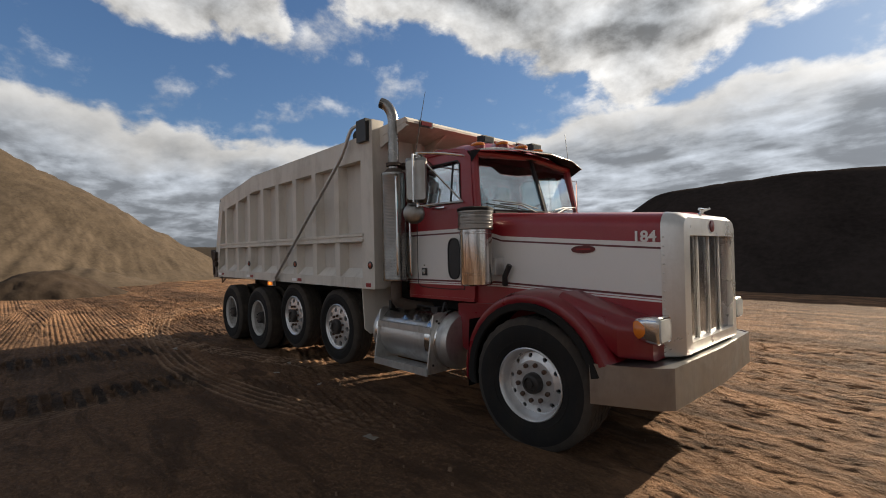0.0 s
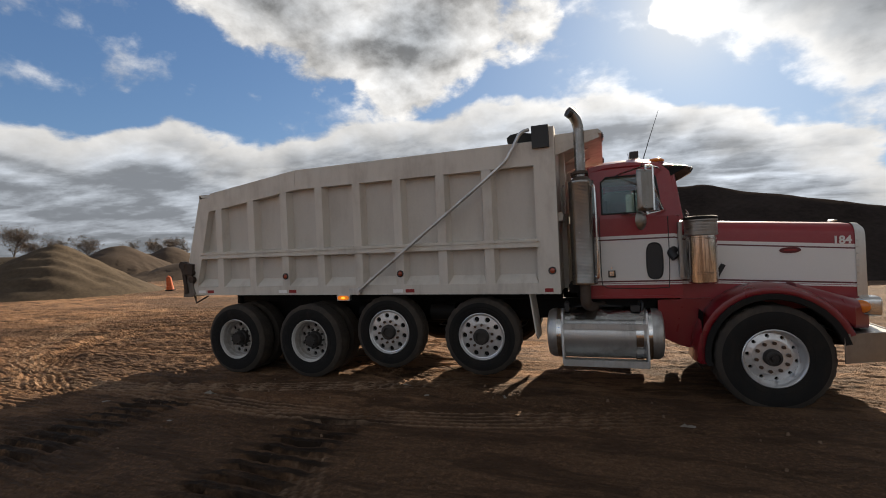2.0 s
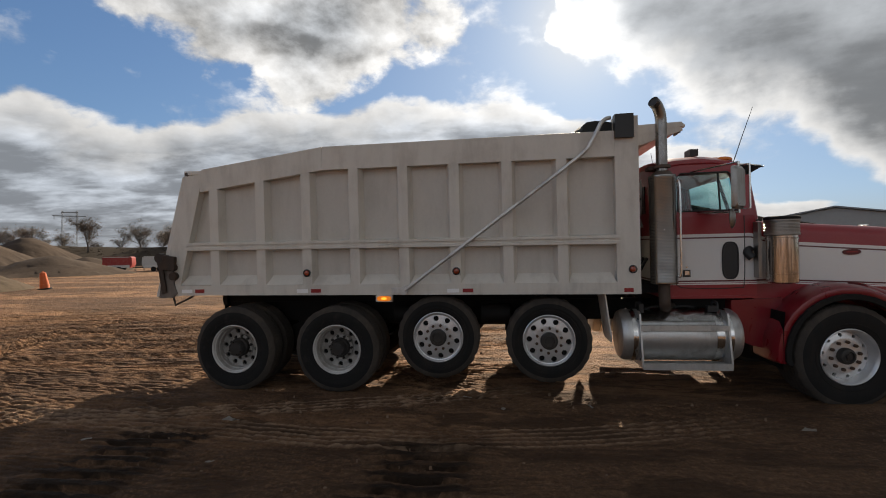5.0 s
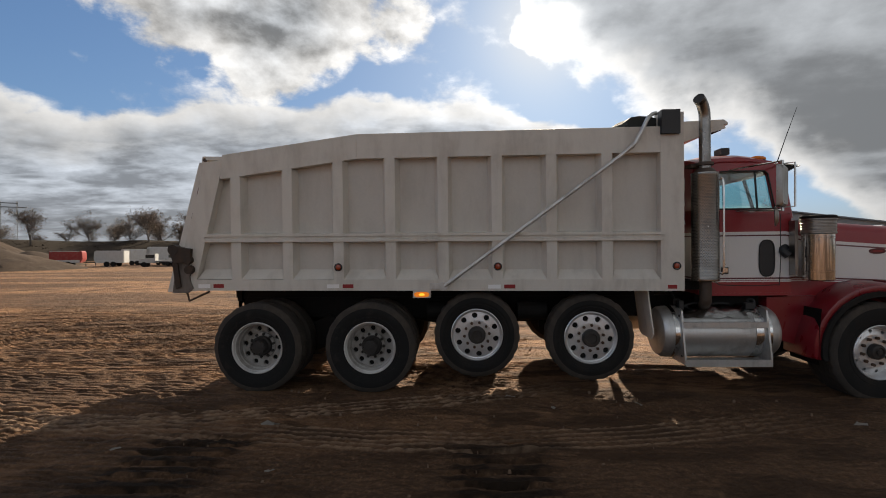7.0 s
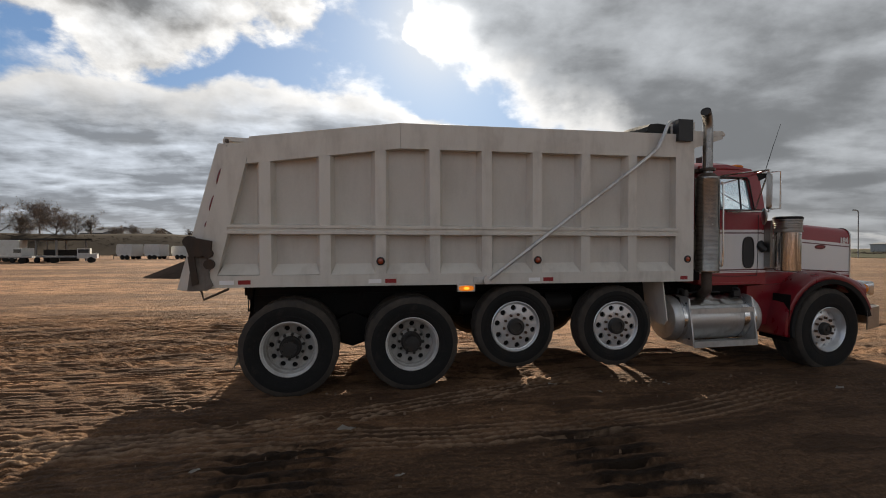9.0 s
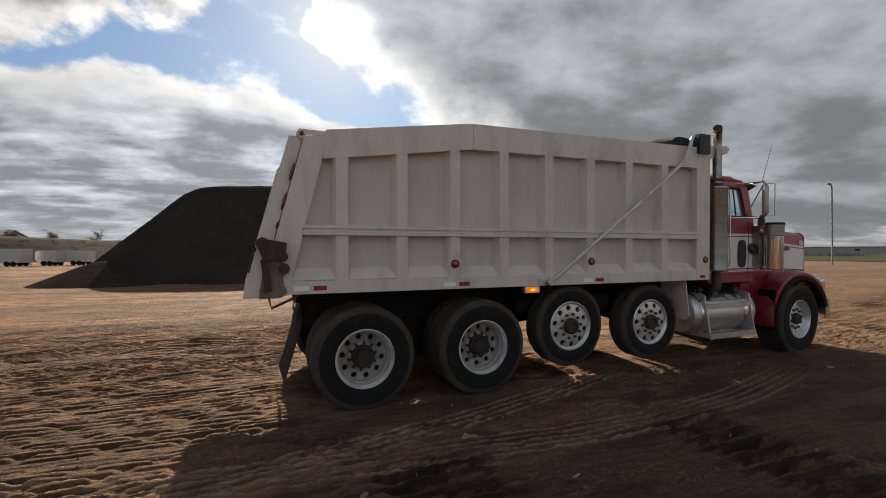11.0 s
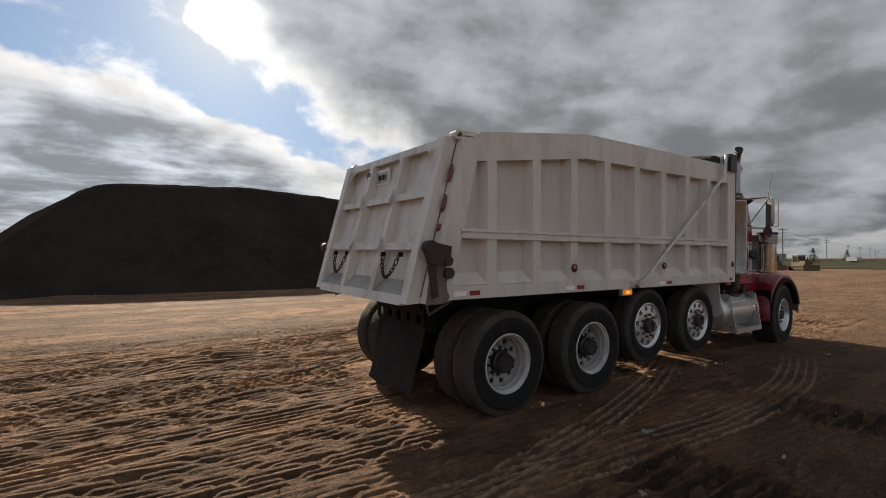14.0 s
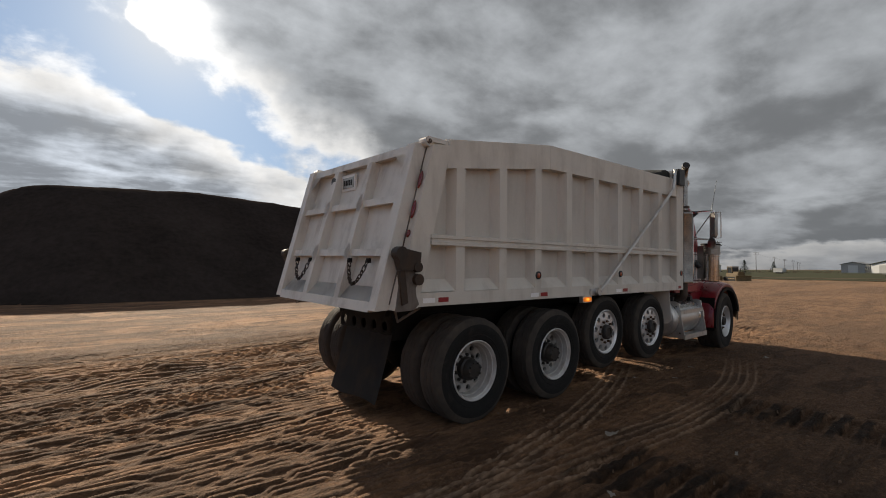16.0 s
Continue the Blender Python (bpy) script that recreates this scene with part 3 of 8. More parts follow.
def build_bed():
    bed = thing("dump_body", "", "")
    bed.parent = truck
    tagged(bed, "grey-white painted steel dump body with vertical side ribs")
    # floor and the inner box
    bm = bmesh.new()
    prism(bm, [(-0.88, 1.20), (4.84, 1.15), (4.84, 1.26), (-0.88, 1.31)], "y", -1.10, 1.10)
    part("floor_plate", bm, BED, bed)
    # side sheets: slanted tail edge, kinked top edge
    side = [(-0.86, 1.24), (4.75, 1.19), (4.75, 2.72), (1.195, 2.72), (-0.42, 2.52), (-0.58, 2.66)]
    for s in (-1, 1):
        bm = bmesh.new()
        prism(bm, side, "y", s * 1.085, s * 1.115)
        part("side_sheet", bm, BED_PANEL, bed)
        # bottom rail
        bm = bmesh.new()
        prism(bm, [(-0.80, 1.175), (4.84, 1.132), (4.84, 1.262), (-0.80, 1.300)], "y", s * 1.06, s * 1.225)
        bevel(bm, 0.012)
        part("bottom_rail", bm, BED, bed)
        # top rail, deep, with a kink
        rear_top, rear_low = (-0.372, 2.742), (-0.405, 2.462)
        for pts in ([(1.1985, 2.945), (4.60, 2.950), (4.60, 2.668), (1.1985, 2.668)], [rear_top, (1.1945, 2.945), (1.1945, 2.668), rear_low]):
            bm = bmesh.new()
            prism(bm, pts, "y", s * 1.07, s * 1.222)
            bevel(bm, 0.012)
            part("top_rail", bm, BED, bed)
        # backing strip behind the joint of the two rails
        part("joint_strip", boxes((1.17, 1.223, s * 1.075, s * 1.205, 2.68, 2.935)), BED, bed)
        # rolled lip along the top
        bm = bmesh.new()
        tube(bm, [(-0.36, s * 1.15, 2.745), (1.196, s * 1.15, 2.948), (4.62, s * 1.15, 2.953)], 0.016, 8)
        part("top_lip", bm, BED, bed)
        # mid rail: a folded strip
        bm = bmesh.new()
        prism(bm, [(s * 1.10, 1.712), (s * 1.243, 1.728), (s * 1.243, 1.758), (s * 1.224, 1.764), (s * 1.224, 1.786), (s * 1.243, 1.791), (s * 1.243, 1.820), (s * 1.10, 1.838)], "x", -0.60, 4.625)
        for v in bm.verts:
            v.co.z -= 0.0075 * v.co.x - 0.003
        part("mid_rail", bm, BED, bed)
        # front corner post
        bm = boxes((4.59, 4.842, s * 1.06, s * 1.226, 1.134, 3.105), bev=0.014)
        part("corner_post", bm, BED, bed)
        # tail post, slanted
        bm = bmesh.new()
        prism(bm, [(-0.985, 1.155), (-0.735, 1.165), (-0.412, 2.46), (-0.368, 2.690), (-0.575, 2.660)], "y", s * 1.045, s * 1.224)
        bevel(bm, 0.012)
        part("tail_post", bm, BED, bed)
        # ribs and the sloping toes between them
        ribs = [-0.225, 0.385, 0.977, 1.578, 2.180, 2.788, 3.396, 4.008]
        for i, x in enumerate(ribs):
            top = 2.668 if x > 1.2 else 2.668 + (x - 1.1945) * (2.668 - 2.462) / 1.60
            bm = bmesh.new()
            lo = slope_z(x) + 0.10
            w = 0.0575
            prism(bm, [(x - w - 0.046, s * 1.10), (x - w, s * 1.222), (x + w, s * 1.222), (x + w + 0.046, s * 1.10)], "z", lo, top + 0.004)
            bevel(bm, 0.004)
            part("rib", bm, BED, bed)
        edges = [-0.70] + ribs + [4.59]
        for a, b in zip(edges, edges[1:]):
            x0, x1 = a + (0.058 if a > -0.7 else 0.0), b - (0.058 if b < 4.5 else 0.0)
            z = slope_z((x0 + x1) / 2) + 0.112
            bm = bmesh.new()
            lo = [bm.verts.new(p) for p in ((x0, s * 1.219, z), (x1, s * 1.219, z), (x1 - 0.045, s * 1.118, z + 0.112), (x0 + 0.045, s * 1.118, z + 0.112))]
            hi = [bm.verts.new(p) for p in ((x0, s * 1.08, z), (x1, s * 1.08, z), (x1 - 0.045, s * 1.08, z + 0.112), (x0 + 0.045, s * 1.08, z + 0.112))]
            bm.faces.new(lo), bm.faces.new(hi[::-1])
            for k in range(4):
                bm.faces.new((lo[k], hi[k], hi[(k + 1) % 4], lo[(k + 1) % 4]))
            part("toe_plate", bm, BED, bed)
        # side marker lamps
        for x, z in ((0.972, 1.43), (2.792, 1.422), (4.757, 1.41)):
            lamp = part("marker_lamp", bm_of((lathe, [(1e-4, 0), (0.046, 0), (0.046, s * 0.012), (0.036, s * 0.018), (0.035, s * 0.004)], (x, s * 1.222, z), "y", 24)), PLASTIC, bed)
            part("lens", bm_of((lathe, [(0.034, 0), (0.028, s * 0.012), (1e-4, s * 0.017)], (x, s * 1.224, z), "y", 20)), MARKER, lamp)
        # reflective tape
        for x, w in ((-0.50, 0.20), (1.02, 0.20), (2.86, 0.20), (4.66, 0.16)):
            z = slope_z(x) + 0.035
            for dx, ww, mat in ((0, w * 0.62, TAPE_RED), (-w * 0.9, w * 0.7, TAPE_WHITE))[:2 if w > 0.18 else 1]:
                bm = boxes((x + dx, x + dx + ww, s * 1.2255, s * 1.2285, z - 0.022, z + 0.022))
                part("reflector_tape", bm, mat, bed)
    # front wall with stiffeners
    bm = boxes((4.80, 4.835, -1.06, 1.06, 1.15, 3.0), (4.835, 4.90, -0.62, -0.52, 1.15, 2.9), (4.835, 4.90, 0.52, 0.62, 1.15, 2.9), (4.835, 4.89, -1.06, 1.06, 2.0, 2.1), bev=0.006)
    part("front_wall", bm, BED, bed)
    # cab shield
    bm = bmesh.new()
    prism(bm, [(4.84, 2.90), (4.84, 3.02), (5.33, 3.035), (5.37, 3.0), (5.37, 2.975), (5.33, 2.985)], "y", -1.12, 1.12)
    for s in (-1, 1):
        prism(bm, [(4.842, 2.78), (4.842, 2.90), (5.33, 2.985), (5.35, 2.94)], "y", s * 1.085, s * 1.115)
    for y in (-0.4, 0.4):
        prism(bm, [(4.842, 2.76), (4.842, 2.90), (5.25, 2.985)], "y", y - 0.02, y + 0.02)
    part("cab_shield", bm, BED, bed)
    for y in (-0.86, 0.86):
        lamp = part("clearance_lamp", boxes((5.370, 5.382, y - 0.10, y + 0.10, 2.95, 3.02), bev=0.004), PLASTIC, bed)
        part("lens", boxes((5.382, 5.392, y - 0.075, y + 0.075, 2.965, 3.008), bev=0.003), REDLENS, lamp)
    # splash plates hanging at the front of the bed
    for s in (-1, 1):
        bm = bmesh.new()
        prism(bm, [(s * 1.16, 1.13), (s * 0.74, 1.13), (s * 0.74, 0.62), (s * 0.80, 0.575), (s * 1.10, 0.575), (s * 1.17, 0.64)], "x", 4.46, 4.475)
        for v in bm.verts:
            v.co.x += 0.22 * (1.13 - v.co.z) * 0.55
        part("splash_plate", bm, BED, bed)
    # amber flasher under the rail
    for s in (-1, 1):
        lamp = part("turn_signal", boxes((1.83, 2.03, s * 1.20, s * 1.25, 1.075, 1.152), bev=0.01), ALU, bed)
        oval = [(1.93 + 0.086 * math.copysign(abs(math.cos(a)) ** 0.7, math.cos(a)), 1.1135 + 0.031 * math.copysign(abs(math.sin(a)) ** 0.7, math.sin(a))) for a in [2 * math.pi * k / 24 for k in range(24)]]
        bm = bmesh.new()
        prism(bm, oval, "y", s * 1.249, s * 1.260)
        bevel(bm, 0.003)
        part("lens", bm, AMBER_DIM, lamp, "amber lens")
        bm = bmesh.new()
        bmesh.ops.create_uvsphere(bm, u_segments=12, v_segments=8, radius=1.0)
        for v in bm.verts:
            v.co = Vector((1.93 + v.co.x * 0.036, s * (1.259 + v.co.y * 0.006), 1.1135 + v.co.z * 0.016))
        part("lit_bulb", bm, AMBER_LIT, lamp, "glowing amber bulb")
    # rear lower corner: latch arm and worn plate
    for s in (-1, 1):
        bm = bmesh.new()
        prism(bm, [(-0.985, 1.145), (-0.79, 1.150), (-0.735, 1.20), (-0.765, 1.27), (-0.775, 1.34), (-0.745, 1.40), (-0.785, 1.46), (-0.765, 1.53), (-0.845, 1.56), (-0.93, 1.55), (-0.945, 1.42)], "y", s * 1.225, s * 1.240)
        bevel(bm, 0.004)
        part("worn_plate", bm, GRIMY, bed, "rusty scraped corner plate")
        latch = bmesh.new()
        prism(latch, [(-0.99, 1.62), (-0.96, 1.70), (-0.74, 1.66), (-0.75, 1.55), (-0.84, 1.50), (-0.95, 1.50)], "y", s * 1.19, s * 1.275)
        lathe(latch, [(1e-4, 0), (0.06, 0), (0.06, s * 0.09), (1e-4, s * 0.09)], (-0.95, s * 1.19, 1.65), "y", 16)
        lathe(latch, [(1e-4, 0), (0.05, 0), (0.05, s * 0.07), (1e-4, s * 0.07)], (-0.765, s * 1.215, 1.42), "y", 16)
        lathe(latch, [(1e-4, 0), (0.045, 0), (0.045, s * 0.07), (1e-4, s * 0.07)], (-0.775, s * 1.215, 1.53), "y", 16)
        prism(latch, [(-0.97, 1.50), (-0.91, 1.52), (-0.87, 1.22), (-0.93, 1.20)], "y", s * 1.225, s * 1.262)
        part("tailgate_latch", latch, LATCH, bed)
        bm = bmesh.new()
        tube(bm, [(-0.90, s * 1.10, 1.16), (-0.87, s * 1.10, 1.04), (-0.62, s * 1.10, 1.15)], 0.014, 6)
        part("spill_bracket", bm, BED_WORN, bed)
        bm = bmesh.new()
        lathe(bm, [(1e-4, -0.05), (0.045, -0.05), (0.045, 0.05), (1e-4, 0.05)], (-0.595, s * 1.13, 2.695), "y", 18)
        prism(bm, [(-0.62, 2.690), (-0.36, 2.690), (-0.36, 2.728), (-0.62, 2.735)], "y", s * 1.07, s * 1.20)
        bevel(bm, 0.006)
        part("tailgate_pivot", bm, GATE, bed)
        part("pivot_pin", bm_of((lathe, [(1e-4, 0), (0.022, 0), (0.022, s * 0.02), (1e-4, s * 0.02)], (-0.595, s * 1.18, 2.695), "y", 12)), BED_WORN, bed)
        # tail lamps on the post
        for x, z, r, mat in ((-0.672, 2.33, 0.085, REDLENS), (-0.745, 2.05, 0.085, REDLENS), (-0.80, 1.83, 0.036, REDLENS)):
            bm = bmesh.new()
            bmesh.ops.create_uvsphere(bm, u_segments=16, v_segments=10, radius=1.0)
            for v in bm.verts:
                v.co = Vector((x - 0.012 + v.co.x * 0.018 + v.co.z * r * 0.26, s * 1.168 + v.co.y * 0.024, z + v.co.z * r))
            part("tail_lamp", bm, mat, bed)
    return bed


def tail_x(z):
    """The slanted tail plane."""
    return -0.985 + (z - 1.155) * (0.42 / 1.545)


def build_tailgate(bed):
    gate = thing("tailgate", "", "")
    gate.parent = truck
    tagged(gate, "grey-white ribbed steel tailgate with two chains")

    def slab(y0, y1, z0, z1, out0, out1, name="rib", bev=0.006):
        bm = bmesh.new()
        v = []
        for z in (z0, z1):
            for o in (out0, out1):
                for y in (y0, y1):
                    v.append(bm.verts.new((tail_x(z) - o, y, z)))
        for f in ((0, 1, 3, 2), (4, 6, 7, 5), (0, 4, 5, 1), (2, 3, 7, 6), (0, 2, 6, 4), (1, 5, 7, 3)):
            bm.faces.new([v[i] for i in f])
        bevel(bm, bev)
        return part(name, bm, GATE, gate)

    slab(-1.10, 1.10, 1.16, 2.66, -0.005, 0.022, "gate_sheet", 0.003)
    for s in (-1, 1):
        # thin dark strip added where the gate joint shows only a shaded gap
        gap = slab(s * 1.121, s * 1.130, 1.20, 2.64, -0.02, 0.008, "gap_strip", 0.002)
        gap.data.materials.clear()
        gap.data.materials.append(GRIMY)
    slab(-1.12, -1.00, 1.15, 2.68, 0.0, 0.135, "gate_frame")
    slab(1.00, 1.12, 1.15, 2.68, 0.0, 0.135, "gate_frame")
    slab(-1.0, 1.0, 2.60, 2.68, 0.0, 0.10, "gate_frame")
    slab(-1.0, 1.0, 1.13, 1.22, 0.0, 0.130, "gate_frame")
    for y in (-0.36, 0.36):
        slab(y - 0.045, y + 0.045, 1.22, 2.60, 0.02, 0.128)
    for z in (1.66, 2.16):
        for a, b in ((-1.0, -0.405), (-0.315, 0.315), (0.405, 1.0)):
            slab(a, b, z - 0.035, z + 0.035, 0.02, 0.10)
    for a, b in ((-1.0, -0.405), (-0.315, 0.315), (0.405, 1.0)):
        bm = bmesh.new()
        v = [bm.verts.new(p) for p in ((tail_x(1.22) - 0.11, a, 1.22), (tail_x(1.22) - 0.11, b, 1.22), (tail_x(1.34) - 0.024, b, 1.34), (tail_x(1.34) - 0.024, a, 1.34))]
        bm.faces.new(v)
        bmesh.ops.solidify(bm, geom=bm.faces[:], thickness=0.01)
        part("toe_plate", bm, GATE, gate)
    for s in (-1, 1):
        bm = bmesh.new()
        z0, z1 = 2.42, 2.60
        v = [bm.verts.new(p) for p in ((tail_x(z1) - 0.112, s * 1.0, z1), (tail_x(z1) - 0.112, s * 0.80, z1), (tail_x(z0) - 0.112, s * 1.0, z0))]
        bm.faces.new(v)
        bmesh.ops.solidify(bm, geom=bm.faces[:], thickness=0.012)
        part("gusset", bm, GATE, gate)
    # diamond plates over the crossings
    for y in (-0.36, 0.36):
        for z in (1.66, 2.16):
            bm = bmesh.new()
            for k in range(4):
                dy, dz = ((0.058, 0), (0, 0.105), (-0.058, 0), (0, -0.105))[k]
                bm.verts.new((tail_x(z + dz) - 0.134, y + dy, z + dz))
            bm.faces.new(bm.verts[:])
            bmesh.ops.solidify(bm, geom=bm.faces[:], thickness=0.010)
            part("crossing_plate", bm, GATE, gate)
    # plate holder and lamp
    holder = part("plate_holder", boxes((tail_x(2.44) - 0.055, tail_x(2.44) - 0.03, 0.0, 0.30, 2.36, 2.54), bev=0.006), LETTER, gate, "white plate frame")
    part("plate_panel", boxes((tail_x(2.44) - 0.060, tail_x(2.44) - 0.0555, 0.03, 0.27, 2.39, 2.51)), SCREEN_PLAIN, holder, "dull metal plate with dark bars")
    for k in range(5):
        y = 0.062 + 0.038 * k
        part("dark_bar", boxes((tail_x(2.44) - 0.063, tail_x(2.44) - 0.0605, y, y + 0.022, 2.42, 2.48)), BLACK, holder)
    bm = bmesh.new()
    lathe(bm, [(1e-4, 0), (0.05, 0), (0.05, -0.09), (1e-4, -0.09)], (tail_x(2.45) - 0.03, 0.40 - 0.01, 2.48), "x", 14)
    part("work_lamp", bm, PLASTIC, gate)
    # chains
    for yc in (0.62, -0.62):
        links = []
        for k in range(17):
            t = (k / 16 - 0.5) * 2
            links.append(Vector((0.0, yc + t * 0.17, 1.36 + 0.22 * t * t)))
        bm = bmesh.new()
        for k, p in enumerate(links[:-1]):
            q = links[k + 1]
            mid, d = (p + q) / 2, (q - p)
            long = d.length * 0.78
            d.normalize()
            across = Vector((1, 0, 0)) if k % 2 else d.cross(Vector((1, 0, 0)))
            loop = [mid + d * long * math.cos(a) + across * 0.017 * math.sin(a) + Vector((tail_x(mid.z) - 0.13, 0, 0)) for a in [2 * math.pi * j / 10 for j in range(10)]]
            tube(bm, loop + loop[:1], 0.0058, 5, caps=False)
        part("chain", bm, LATCH, gate, "rusty hanging chain")
        for s in (-1, 1):
            part("chain_hook", boxes((tail_x(1.58) - 0.142, tail_x(1.58) - 0.10, yc + s * 0.175 - 0.012, yc + s * 0.175 + 0.012, 1.56, 1.605), bev=0.006), BLACK, gate)
    return gate


def build_tarp(bed):
    tarp = thing("tarp_system", "", "")
    tarp.parent = truck
    tagged(tarp, "tarp roll with bent aluminium side arms")
    for s in (-1, 1):
        bm = bmesh.new()
        line = curve([(2.19, s * 1.275, 1.21), (3.2, s * 1.29, 1.945), (4.16, s * 1.30, 2.645), (4.33, s * 1.29, 2.83), (4.45, s * 1.26, 3.045), (4.55, s * 1.21, 3.10)], 8)
        tube(bm, line, 0.022, 10)
        part("tarp_arm", bm, ALU, tarp)
        bm = boxes((4.588, 4.785, s * 1.16, s * 1.275, 2.862, 3.122), bev=0.016)
        part("motor_cover", bm, PLASTIC, tarp)
        bm = bmesh.new()
        lathe(bm, [(1e-4, 0), (0.05, 0), (0.05, s * 0.06), (1e-4, s * 0.06)], (2.17, s * 1.226, 1.205), "y", 16)
        box(bm, 2.02, 2.20, s * 1.226, s * 1.24, 1.17, 1.24)
        part("arm_pivot", bm, ALU, tarp)
    bm = bmesh.new()
    line = [(4.40 + 0.02 * math.sin(3 * y), y, 3.03 + 0.015 * math.sin(7 * y)) for y in np.linspace(-1.12, 1.12, 24)]
    tube(bm, line, 0.085, 12)
    for v in bm.verts:
        v.co.x = 4.36 + (v.co.x - 4.36) * 2.1
        v.co += Vector(noise.noise_vector(v.co * 5)) * 0.025
    part("rolled_tarp", bm, TARP, tarp, "rolled black mesh tarp")


# ---- wheels ----
def holed_ring(bm, r0, r1, n, hole, height, rc=None, seg=12):
    """A flat ring with n round holes, in the plane of x and z."""
    rc = rc or (r0 + r1) / 2
    half = math.pi / n
    for i in range(n):
        mid = 2 * math.pi * i / n
        inner, outer = [], []
        for k in range(seg):
            a = 2 * math.pi * (k + 0.5) / seg
            c, s = math.cos(a), math.sin(a)
            inner.append((rc + hole * c, mid + hole * s / rc))
            # out to the sector's border along the same heading
            tr = ((r1 - rc) if c > 0 else (rc - r0)) / max(abs(c), 1e-6)
            ta = half * rc / max(abs(s), 1e-6)
            t = min(tr, ta)
            outer.append((rc + t * c, mid + t * s / rc))
        def vert(p):
            return bm.verts.new((p[0] * math.cos(p[1]), height(p[0]), p[0] * math.sin(p[1])))
        vi, vo = [vert(p) for p in inner], [vert(p) for p in outer]
        back = [bm.verts.new((v.co.x, v.co.y + 0.03, v.co.z)) for v in vi]
        for k in range(seg):
            j = (k + 1) % seg
            bm.faces.new((vi[k], vi[j], vo[j], vo[k]))
            bm.faces.new((vi[j], vi[k], back[k], back[j]))
        corners = [(r1, mid - half), (r1, mid + half), (r0, mid - half), (r0, mid + half)]
        for cr, ca in corners:
            near = sorted(range(seg), key=lambda k: (outer[k][0] - cr) ** 2 + ((outer[k][1] - ca) * rc) ** 2)[:2]
            if abs(near[0] - near[1]) in (1, seg - 1):
                bm.faces.new((vo[near[0]], vo[near[1]], vert((cr, ca))))


def tyre_mesh(r, width, rim=0.292, ribs=5, worn=0.0, seg=72, groove=0.014):
    """A tyre on the y axis, its outer side wall at y = 0, with grooved tread."""
    bm = bmesh.new()
    w = width
    prof = [(rim - 0.004, 0.022), (rim + 0.012, 0.006), (rim + 0.05, -0.004), (rim + 0.10, -0.012), (r - 0.11, -0.016), (r - 0.065, -0.010), (r - 0.030, 0.004), (r - 0.010, 0.020)]
    tread = []
    inner = w - 0.05
    for k in range(ribs):
        a, b = 0.028 + inner * k / ribs, 0.028 + inner * (k + 1) / ribs - 0.012
        tread += [(r, a), (r, b)]
        if k < ribs - 1:
            tread += [(r - groove, b + 0.002), (r - groove, b + 0.010)]
    prof += tread + [(q, w - h) for q, h in reversed(prof)]
    rings = lathe(bm, prof, seg=seg)
    n0, n1 = 8, 8 + len(tread)
    for i in range(n0 - 2, n1 + 2):
        for k, v in enumerate(rings[i]):
            a = 2 * math.pi * k / seg
            d = 1 - (groove * 0.85 if (k % 3 == 0 and (i - n0) % 4 in (0, 1)) else 0.0) / r
            d -= worn * noise.noise((5 * math.cos(a), 5 * math.sin(a), i * 0.12)) * 0.016
            v.co.x *= d
            v.co.z *= d
    for f in bm.faces:
        rr = max(math.hypot(v.co.x, v.co.z) for v in f.verts)
        f.material_index = 1 if rr > r - 0.035 else 0
    # raised rings on the side wall
    lathe(bm, [(rim + 0.055, -0.003), (rim + 0.058, -0.009), (rim + 0.066, -0.009), (rim + 0.069, -0.004)], seg=seg)
    return bm


def nuts(parent, n, radius, y0, y1, size, mat, name="wheel_nut"):
    """A ring of nuts, each an object on one shared mesh."""
    bm = bmesh.new()
    lathe(bm, [(size, y0), (size, y1), (size * 0.55, y1 - 0.006), (1e-4, y1 - 0.006)], seg=6)
    me = finish(bm, mat, name)
    for k in range(n):
        a = 2 * math.pi * (k + 0.5) / n
        ob = new(name, me)
        ob.parent = parent
        ob.location = (radius * math.cos(a), 0, radius * math.sin(a))


